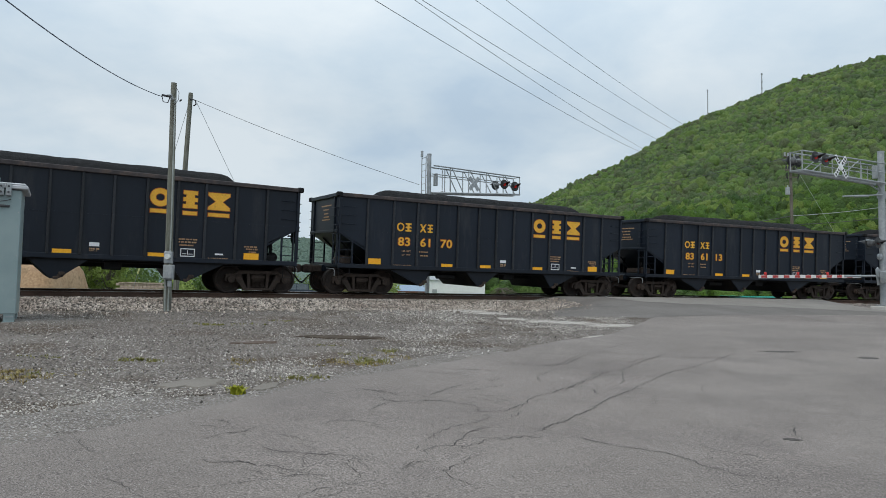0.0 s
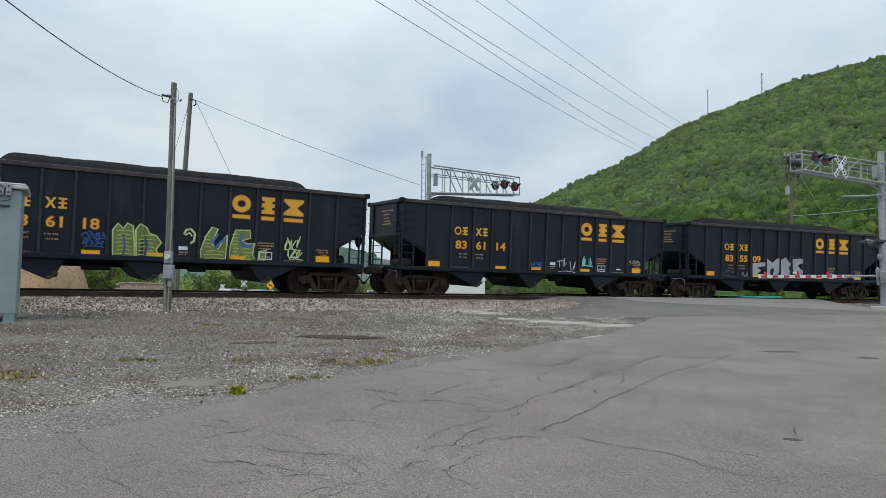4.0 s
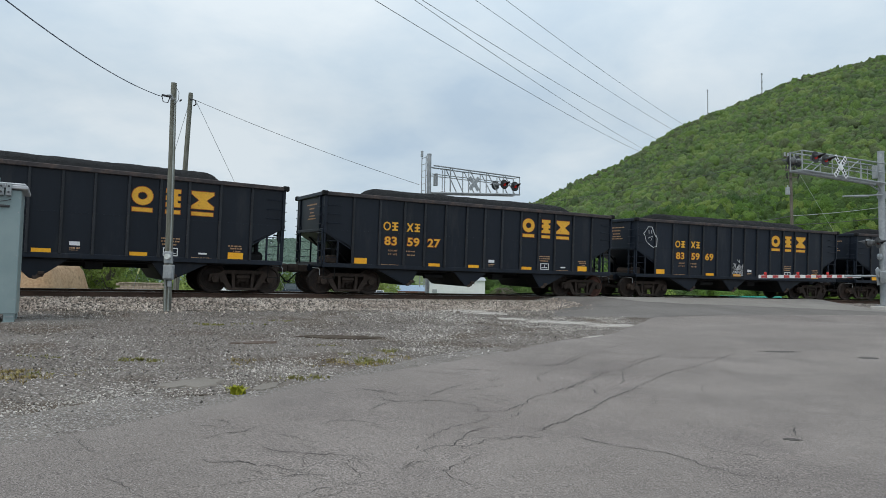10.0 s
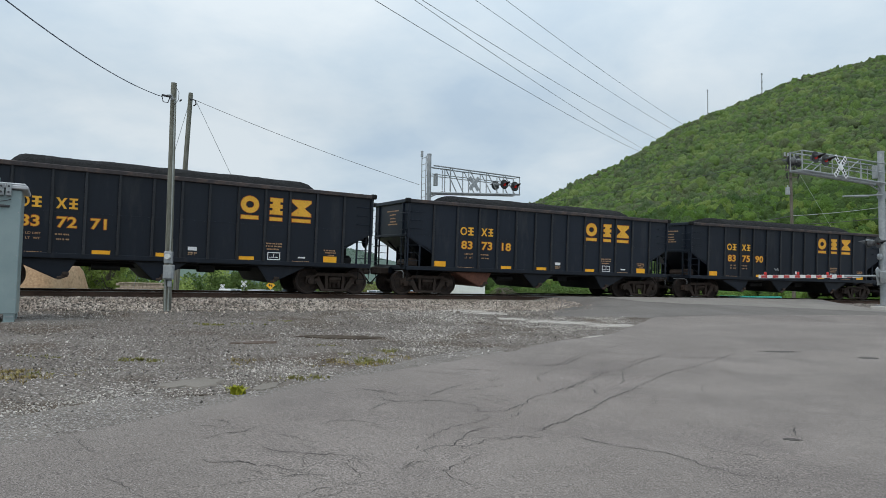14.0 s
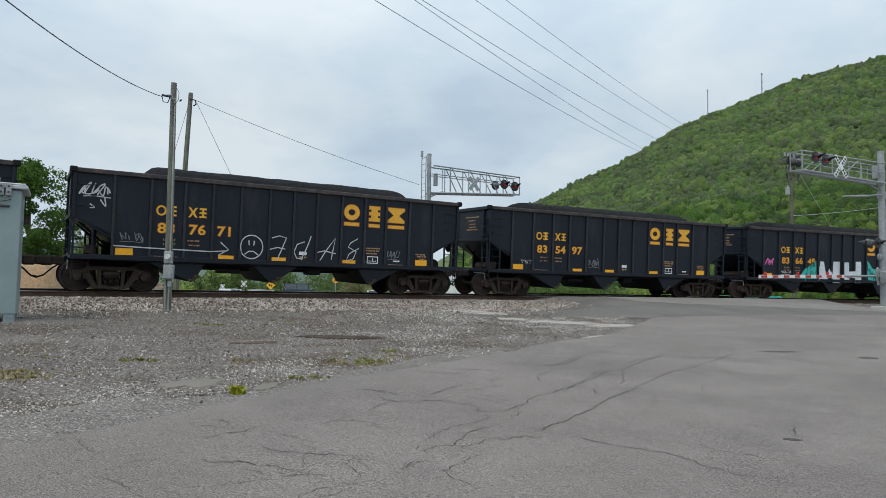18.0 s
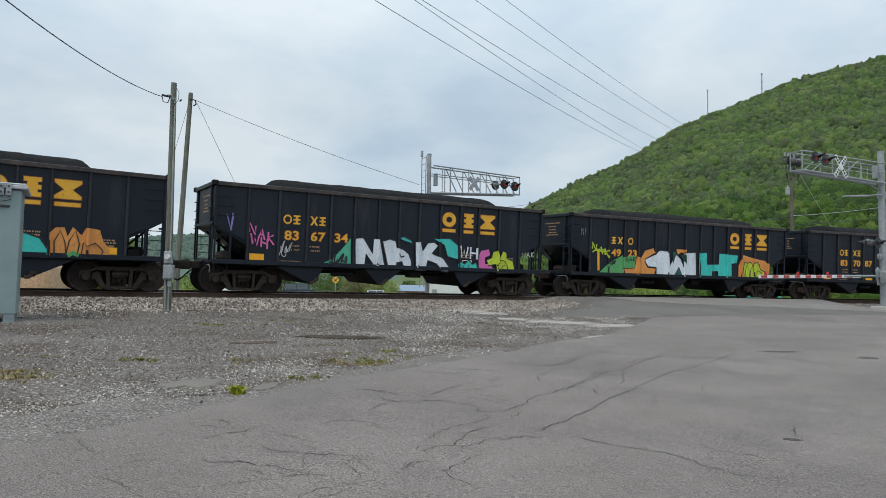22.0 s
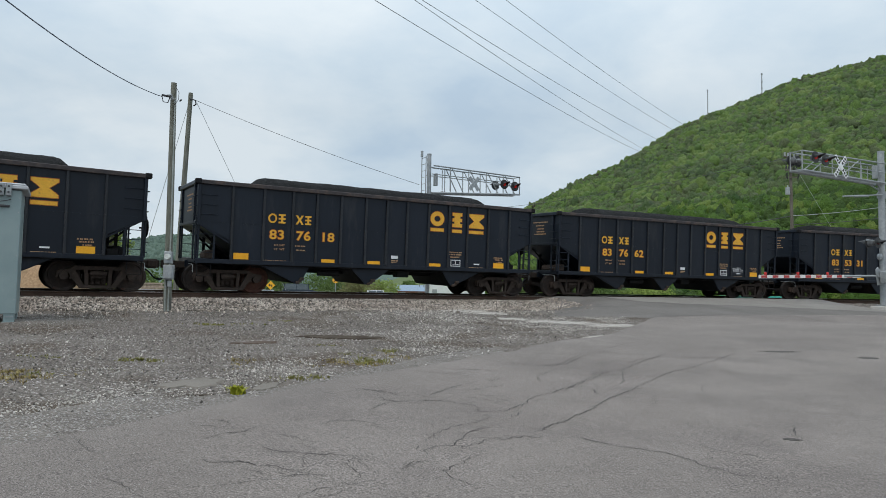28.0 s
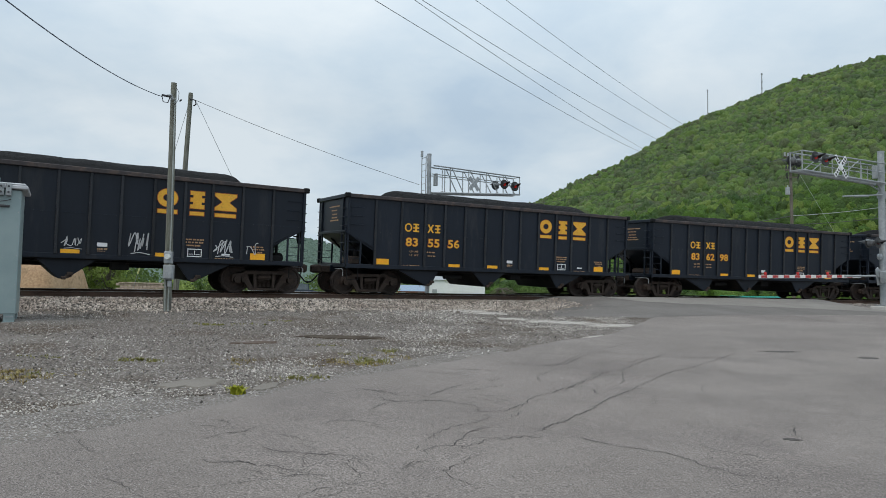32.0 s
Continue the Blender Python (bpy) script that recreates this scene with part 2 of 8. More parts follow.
        fs += [tuple(range(n))[::-1] if axis != 1 else tuple(range(n)), tuple(range((len(profile) - 1) * n, len(profile) * n))[::-1 if axis == 1 else 1]]
        return self.raw(vs, fs)

    def mesh(self, name, material, smooth=False):
        me = bpy.data.meshes.new(name)
        me.from_pydata(self.v, [], self.f)
        me.materials.append(material)
        if smooth:
            me.polygons.foreach_set("use_smooth", [True] * len(me.polygons))
        me.update()
        return me


def part(name, shape, material, parent, label="", m=None, smooth=False):
    """One mesh object under a thing or a part. shape: a Shape or a finished mesh."""
    me = shape.mesh(name, material, smooth) if isinstance(shape, Shape) else shape
    ob = new(name, me)
    ob.parent = parent
    if m is not None:
        ob.matrix_basis = m
    if label:
        ob["label"] = label
    return ob


def thing(name, label, category, m=None, group="", shape=None, material=None, kind="", smooth=False):
    ob = new(name, shape.mesh(name, material, smooth) if shape else None)
    if m is not None:
        ob.matrix_basis = m
    return tagged(ob, label, category, group, kind)


# ---- the plan: a curved track and the ground beside it ----
TH0, KAP, D0 = 0.5038, -0.006, 27.013
RADIUS = -1 / KAP
CX, CY = math.sin(TH0) * RADIUS, D0 - math.cos(TH0) * RADIUS
S_LO, S_HI = -40.0, 60.0
BANK = 0.0424


def centre_line(s):
    """Place and heading of the track's centre line at s metres: an arc with straight ends."""
    c = min(max(s, S_LO), S_HI)
    th = TH0 + KAP * c
    return Vector((CX - math.sin(th) * RADIUS + (s - c) * math.cos(th), CY + math.cos(th) * RADIUS + (s - c) * math.sin(th), 0.0)), th


def track_coords(x, y):
    """Metres along the track and metres to its near side, for arrays."""
    x, y = np.asarray(x, float), np.asarray(y, float)
    s = (np.arctan2(-(x - CX), y - CY) - TH0) / KAP
    d = RADIUS - np.hypot(x - CX, y - CY)
    for s0, side in ((S_LO, -1), (S_HI, 1)):
        p, th = centre_line(s0)
        u = (x - p.x) * math.cos(th) + (y - p.y) * math.sin(th)
        w = (x - p.x) * math.sin(th) - (y - p.y) * math.cos(th)
        past = u * side > 0
        s, d = np.where(past, s0 + u, s), np.where(past, w, d)
    return s, d


def from_track(s, d, z=0.0):
    p, th = centre_line(s)
    return Vector((p.x + math.sin(th) * d, p.y - math.cos(th) * d, z))


def ground_height(x, y):
    s, d = track_coords(x, y)
    near = np.interp(d, [0, 1.6, 3.2, 23, 60], [-0.24, -0.24, -0.5, -1.31, -1.4])
    far = np.interp(-d, [0, 1.6, 3.4, 12, 30], [-0.24, -0.24, -0.7, -1.4, -1.8])
    b = np.where(d >= 0, near, far)
    wide = 0.6 + 0.6 * np.clip(np.abs(d) - 2.2, 0, 8)
    c = np.clip((s - 4.2 + wide) / (2 * wide), 0, 1) * np.clip((20.2 + wide - s) / (2 * wide), 0, 1)
    c = c * c * (3 - 2 * c)
    zc = np.where(d >= 0, np.interp(d, [0, 2.2, 9], [-0.03, -0.03, -0.737]), np.interp(-d, [0, 2.2, 25], [-0.03, -0.03, -1.4]))
    return b + (np.maximum(b, zc) - b) * c


def gz(x, y):
    return float(ground_height(x, y))


def on_ground(x, y, lift=0.0):
    return Vector((x, y, gz(x, y) + lift))


def car_pose(s):
    a, b = centre_line(s - 5.256)[0], centre_line(s + 5.256)[0]
    t = (b - a).normalized()
    return Matrix.Translation((a + b) / 2) @ Matrix.Rotation(math.atan2(t.y, t.x), 4, "Z") @ Matrix.Rotation(BANK, 4, "X")


# ---- ground ----
def sheet(name, xs, ys, height, material, label, keep=None, kind="structure", smooth=True):
    gx, gy = np.meshgrid(xs, ys, indexing="ij")
    z = height(gx, gy)
    n, m = gx.shape
    ids = np.arange(n * m).reshape(n, m)
    quads = np.stack([ids[:-1, :-1], ids[1:, :-1], ids[1:, 1:], ids[:-1, 1:]], -1).reshape(-1, 4)
    if keep is not None:
        ok = keep(gx, gy).reshape(-1)
        quads = quads[ok[quads].all(1)]
    me = bpy.data.meshes.new(name)
    me.from_pydata(np.stack([gx, gy, z], -1).reshape(-1, 3).tolist(), [], quads.tolist())
    me.materials.append(material)
    me.polygons.foreach_set("use_smooth", [smooth] * len(me.polygons))
    me.update()
    return tagged(new(name, me), label, "", "", kind)


def value_noise(x, y, seed, n=96):
    """Smooth noise of the plane between -1 and 1, one bump a metre."""
    g = np.random.default_rng(seed).uniform(-1, 1, (n, n))
    xi, yi = np.floor(x).astype(int), np.floor(y).astype(int)
    u, w = x - xi, y - yi
    u, w = u * u * (3 - 2 * u), w * w * (3 - 2 * w)
    a, b = g[xi % n, yi % n], g[(xi + 1) % n, yi % n]
    c, d = g[xi % n, (yi + 1) % n], g[(xi + 1) % n, (yi + 1) % n]
    return (a * (1 - u) + b * u) * (1 - w) + (c * (1 - u) + d * u) * w


# edge of the asphalt: gravel lies on its far side; (along x, edge y)
EDGE_X = [-30, -4.2, -3.6, -3.3, -2.94, -2.67, -2.36, -2.0, -1.58, -1.3, -0.64, 0.17, 0.65, 1.2, 1.88, 2.64, 3.43, 4.29, 5.75, 7.02, 10.0]
EDGE_Y = [-40, 3.4, 4.65, 5.19, 5.73, 6.16, 6.72, 7.38, 8.3, 8.78, 9.65, 10.76, 11.49, 12.25, 13.49, 14.66, 15.5, 16.84, 20.0, 22.48, 28.0]
HOLLOWS = ((-2.0, 13.62, 0.85, 0.30), (-3.4, 12.37, 0.45, 0.13), (-4.19, 13.65, 0.17, 0.12), (0.3, 17.6, 0.7, 0.6))


def road_height(x, y):
    return ground_height(x, y) + 0.006 + 0.008 * (value_noise(x * 0.5, y * 0.5, 5) + 1)


def rough_ground(x, y):
    s, d = track_coords(x, y)
    z = ground_height(x, y)
    away = np.where(x < 6.5, np.clip((y - np.interp(x, EDGE_X, EDGE_Y)) / 1.5, 0, 1), 0) * np.clip((3.4 - s) / 2, 0, 1)
    near = np.clip((d - 3.4) / 3, 0, 1) * np.clip((60 - d) / 30, 0, 1) * away
    for hx, hy, hw, hh in HOLLOWS:
        z = z - 0.012 * np.exp(-((x - hx) / hw) ** 2 - ((y - hy) / hh) ** 2)
    return z + near * (0.035 * value_noise(x * 0.7, y * 0.7, 3) + 0.012 * value_noise(x * 1.5, y * 1.5, 4)) - 0.012


def grown(lo, hi, fine_lo, fine_hi, step, factor=1.25):
    a = list(np.arange(fine_lo, fine_hi + step / 2, step))
    d, x = step, fine_hi
    while x < hi:
        d *= factor
        x += d
        a.append(min(x, hi))
    d, x = step, fine_lo
    while x > lo:
        d *= factor
        x -= d
        a.insert(0, max(x, lo))
    return np.array(sorted(set(a)))


ground = sheet("ground", grown(-1800, 1800, -16, 12, 0.12), grown(-200, 2600, 3, 34, 0.12), rough_ground, M_GRAVEL, "grey gravel ground with patches of dirt and weeds")
far_ground = sheet("meadow", grown(-1500, 1500, -60, 90, 3.0), grown(26, 2300, 30, 120, 3.0), lambda x, y: rough_ground(x, y) + 0.05 + 0.05 * value_noise(x * 0.2, y * 0.2, 9),
                   M_FARGROUND, "green meadow and scrub beyond the railway track", keep=lambda x, y: track_coords(x, y)[1] < -9)

def mapped(name, us, vs_, place, height, material, label):
    """A sheet laid out by two running numbers; place gives x and y."""
    gu, gv = np.meshgrid(us, vs_, indexing="ij")
    x, y = place(gu, gv)
    n_, m_ = gu.shape
    ids_ = np.arange(n_ * m_).reshape(n_, m_)
    quads_ = np.stack([ids_[:-1, :-1], ids_[1:, :-1], ids_[1:, 1:], ids_[:-1, 1:]], -1).reshape(-1, 4)
    sh = Shape().raw(np.stack([x, y, height(x, y)], -1).reshape(-1, 3).tolist(), quads_.tolist())
    return tagged(new(name, sh.mesh(name, material, True)), label, "", "", "structure")


def lot_edge(x):
    """Far edge of the asphalt lot: against the gravel, then against the crossing road."""
    wob = 0.02 * value_noise(x * 1.3, x * 0 + 3.3, 11) + 0.03 * value_noise(x * 6, x * 0 + 7.7, 12)
    arc = CY + np.sqrt(np.maximum((RADIUS - 6.4) ** 2 - (x - CX) ** 2, 1.0))
    return np.minimum(np.interp(x, EDGE_X, EDGE_Y), np.where(x > 3, arc, 99.0)) + wob


lot = mapped("road", np.concatenate([np.arange(-14, 12, 0.07), np.arange(12, 60, 0.3)]), np.concatenate([np.linspace(0, 0.2, 60), np.linspace(0.21, 1, 30)]), lambda u_, v_: (u_, lot_edge(u_) - (lot_edge(u_) + 20) * v_), road_height, M_ASPHALT,
             "worn grey asphalt with long cracks and patches")


def along_track(s_, d_):
    th = TH0 + KAP * s_
    return CX - np.sin(th) * (RADIUS - d_), CY + np.cos(th) * (RADIUS - d_)


def ragged(s_, d_, seed):
    return 0.14 * value_noise(d_ * 1.2 + 40, s_ * 0 + seed, seed) + 0.05 * value_noise(d_ * 5 + 40, s_ * 0 + seed, seed + 1)


def apron_edge(d_):
    """Where the apron begins along the track, by the distance from it."""
    return 4.1 - np.clip(d_ - 0.85, 0, 5.2) * 0.70 + np.clip(d_ - 6.05, 0, 4) * 2.6 + ragged(d_, d_, 15)


def apron_height(x, y):
    s_, d_ = track_coords(x, y)
    w = np.clip((s_ - apron_edge(d_)) / 0.7, 0, 1)
    return w * (road_height(x, y) + 0.005) + (1 - w) * (rough_ground(x, y) + 0.008)


apron = mapped("apron", np.concatenate([np.linspace(0, 0.04, 30), np.linspace(0.045, 1, 120)]), np.linspace(1.25, 7.4, 60), lambda u_, v_: along_track(apron_edge(v_) + u_ * (24 + np.clip(v_ - 2, 0, 9) * 1.2), v_),
               apron_height, M_APRON, "dark asphalt apron sloping up to the railway crossing")
crossing = mapped("crossing_road", np.linspace(0, 1, 150), np.linspace(0, 1, 24), lambda u_, v_: along_track(5.6 + u_ * 15.0 + v_ * 1.5, 1.25 + v_ * np.minimum(2.5 + u_ * 15.0 * 0.25 + 0.1 * value_noise(u_ * 20, u_ * 0 + 5, 18), 6.0)),
                  lambda x, y: road_height(x, y) + 0.011, M_ROAD, "light grey asphalt road rising to the railway crossing")
inner = sheet("crossing_panel", np.arange(0, 34, 0.1), np.arange(24, 44, 0.1), lambda x, y: ground_height(x, y) + 0.016, M_ROAD, "asphalt infill between the rails at the crossing",
              keep=lambda x, y: (np.abs(track_coords(x, y)[1]) < 0.64) & (track_coords(x, y)[0] > 4.4) & (track_coords(x, y)[0] < 20.0))
far_road = sheet("far_road", np.arange(-60, 40, 0.5), np.arange(26, 130, 0.5), lambda x, y: ground_height(x, y) + 0.12, M_ROAD, "asphalt road leading away beyond the crossing",
                 keep=lambda x, y: (track_coords(x, y)[1] < -1.2) & (track_coords(x, y)[0] > 4.4) & (track_coords(x, y)[0] < 19.5))

bed = sheet("ballast_bed", np.arange(-26, 8, 0.2), np.arange(4, 34, 0.2), lambda x, y: ground_height(x, y) + 0.004, M_BED, "dirty bed under the ballast stones, darkened for their shaded gaps",
            keep=lambda x, y: (track_coords(x, y)[1] > -1.5) & (track_coords(x, y)[1] < 3.3 + 0.25 * value_noise(x * 1.5, y * 1.5, 17)) & (track_coords(x, y)[0] < 4.0) & (track_coords(x, y)[0] > -30))

# ---- track ----
def banked(s, d, z):
    """A point of the track's own cross-section, tilted with it."""
    p, th = centre_line(s)
    side = d * math.cos(BANK) + z * math.sin(BANK)
    return Vector((p.x + math.sin(th) * side, p.y - math.cos(th) * side, z * math.cos(BANK) - d * math.sin(BANK)))


def swept(name, outline, s_from, s_to, step, material, label):
    sh = Shape()
    n = len(outline)
    count = int((s_to - s_from) / step) + 1
    vs = [banked(s_from + i * step, d, z) for i in range(count) for d, z in outline]
    fs = [(i * n + k, i * n + (k + 1) % n, (i + 1) * n + (k + 1) % n, (i + 1) * n + k) for i in range(count - 1) for k in range(n)]
    sh.raw(vs, fs)
    return tagged(new(name, sh.mesh(name, material)), label, "", "", "structure")


for d in (0.755, -0.755):
    swept("rail", [(d + a, z) for a, z in ((-0.07, -0.17), (0.07, -0.17), (0.07, -0.158), (0.012, -0.14), (0.012, -0.05), (0.036, -0.035), (0.036, -0.004), (-0.036, -0.004), (-0.036, -0.035), (-0.012, -0.05), (-0.012, -0.14), (-0.07, -0.158))],
          -330, 400, 1.0, M_RAIL, "rusty brown steel rail on wooden ties")
    swept("rail_head", [(d + a, z) for a, z in ((-0.034, -0.006), (0.034, -0.006), (0.028, 0.0), (-0.028, 0.0))], -330, 400, 1.0, M_RAILTOP, "shiny worn top of the rail")

# ---- hopper cars ----
RIBS = (-5.32, -4.33, -3.38, -2.56, -1.70, -0.79, 0.01, 0.81, 1.69, 2.55, 3.36, 4.30, 5.28)
HALF, SIDE, TOP = 6.36, 1.53, 3.46
RIB_W, RIB_OUT = 0.075, 0.065
FACE = -(SIDE + 0.012)
WHEEL_R = 0.4572


def outline_ring(cx, cz, w, h, t):
    """A round ring as inner and outer outlines."""
    def oval(w2, h2):
        return [(cx + w2 * math.cos(math.pi * k / 12), cz + h2 * math.sin(math.pi * k / 12)) for k in range(24)]
    return oval(w / 2, h / 2), oval(w / 2 - t, h / 2 - t)


def ring_plate(sh, cx, cz, w, h, t, y0, y1):
    """A flat round ring, as one closed shell."""
    o, i = outline_ring(cx, cz, w, h, t)
    vs = [(x, y, z) for y in (y0, y1) for ring in (o, i) for x, z in ring]
    fs = []
    for k in range(24):
        j = (k + 1) % 24
        fs += [(k, j, 24 + j, 24 + k), (48 + k, 72 + k, 72 + j, 48 + j), (k, 48 + k, 48 + j, j), (24 + k, 24 + j, 72 + j, 72 + k)]
    return sh.raw(vs, fs)


def plate(sh, x0, x1, z0, z1, y=FACE, t=0.006):
    sh.box(((x0 + x1) / 2, y - t / 2, (z0 + z1) / 2), (x1 - x0, t, z1 - z0))


def build_wheelset():
    sh = Shape()
    for sg in (-1, 1):
        prof = [(0.10, 0.68), (0.12, 0.80), (0.17, 0.785), (0.36, 0.765), (0.39, 0.80), (WHEEL_R - 0.012, 0.80), (WHEEL_R, 0.765), (WHEEL_R + 0.004, 0.715), (WHEEL_R + 0.026, 0.70), (WHEEL_R + 0.02, 0.675), (0.38, 0.67), (0.36, 0.72), (0.14, 0.70), (0.10, 0.66)]
        w = Shape().turned([(r, h * sg) for r, h in prof], 28)
        sh.raw(w.v, w.f if sg > 0 else [f[::-1] for f in w.f])
    sh.rod((0, -1.02, 0), (0, 1.02, 0), 0.075, 10)
    for sg in (-1, 1):
        for k in range(3):
            a = k * 2.094
            sh.rod((0.05 * math.cos(a), sg * 1.02, 0.05 * math.sin(a)), (0.05 * math.cos(a), sg * 1.04, 0.05 * math.sin(a)), 0.015, 6)
    return sh.mesh("wheelset", M_WHEEL, False)


def build_bogie(car, x, wheel_mesh):
    """A three-piece freight bogie: bolster, two side frames with springs, two wheelsets."""
    # the second box is an added backing that keeps the spring openings dark
    sh = Shape().box((0, 0, 0.50), (0.36, 2.0, 0.26), 0.03).box((0, 0, 0.34), (0.5, 1.5, 0.34), 0.02).box((0, 0, 0.68), (0.5, 0.5, 0.12), 0.02)
    bogie = part("bogie", sh, M_BOGIE, car, m=pose(x, 0, 0))
    for sg in (-1, 1):
        y0, y1 = (0.93, 1.07) if sg > 0 else (-1.07, -0.93)
        f = Shape()
        f.prism([(-1.05, 0.60), (-0.74, 0.66), (-0.62, 0.74), (0.62, 0.74), (0.74, 0.66), (1.05, 0.60), (1.07, 0.50), (0.74, 0.52), (0.58, 0.63), (-0.58, 0.63), (-0.74, 0.52), (-1.07, 0.50)], y0, y1)
        for e in (-1, 1):
            f.prism([(e * 0.79, 0.56), (e * 0.62, 0.66), (e * 0.33, 0.12), (e * 0.47, 0.10)], y0, y1)
            f.prism([(e * 0.37, 0.65), (e * 0.27, 0.65), (e * 0.25, 0.17), (e * 0.34, 0.17)], y0 + 0.01, y1 - 0.01)
            f.prism([(e * 0.65, 0.54), (e * 0.73, 0.54), (e * 0.74, 0.36), (e * 0.68, 0.36)], y0 + 0.005, y1 - 0.005)
            f.prism([(e * 1.02, 0.53), (e * 1.07, 0.53), (e * 1.06, 0.38), (e * 1.03, 0.38)], y0 + 0.005, y1 - 0.005)
            f.rod((e * 0.889, y0 - 0.05 if sg < 0 else y0, WHEEL_R), (e * 0.889, y1 if sg < 0 else y1 + 0.05, WHEEL_R), 0.115, 14)
            f.rod((e * 0.889, y0 - 0.07 if sg < 0 else y0, WHEEL_R), (e * 0.889, y1 if sg < 0 else y1 + 0.07, WHEEL_R), 0.06, 10)
        f.box((0, (y0 + y1) / 2, 0.14), (0.88, 0.16, 0.09), 0.02)
        frame_part = part("side_frame", f, M_BOGIE, bogie)
        spr = Shape()
        for k in (-0.155, 0.0, 0.155):
            for lev in range(6):
                spr.rod((k, (y0 + y1) / 2 - 0.02 * sg, 0.225 + lev * 0.036), (k, (y0 + y1) / 2 - 0.02 * sg, 0.24 + lev * 0.036), 0.062, 10)
        spr.box((0, (y0 + y1) / 2, 0.535), (0.46, 0.17, 0.11), 0.02).box((0, (y0 + y1) / 2, 0.455), (0.40, 0.12, 0.03), 0.01)
        tagged(part("spring_nest", spr, M_BOGIE, bogie), kind="stuff")
    made = []
    for e in (-1, 1):
        made.append(part("wheelset", wheel_mesh, None, bogie, m=pose(e * 0.889, 0, WHEEL_R)))
    return made


def notched(x0, x1, z0, z1, t, y0, y1, deep=0.2):
    """A block with two notches in either side, one plate."""
    h, c = (z1 - z0 - 3 * t) / 2, (x1 - x0) * deep
    pts = [(x0, z0), (x1, z0)]
    for z in (z0 + t, z0 + 2 * t + h):
        pts += [(x1, z), (x1 - c, z), (x1 - c, z + h), (x1, z + h)]
    pts.append((x1, z1))
    return Shape().prism(pts + [(x0 + x1 - x, z) for x, z in reversed(pts)][:-1], y0, y1)


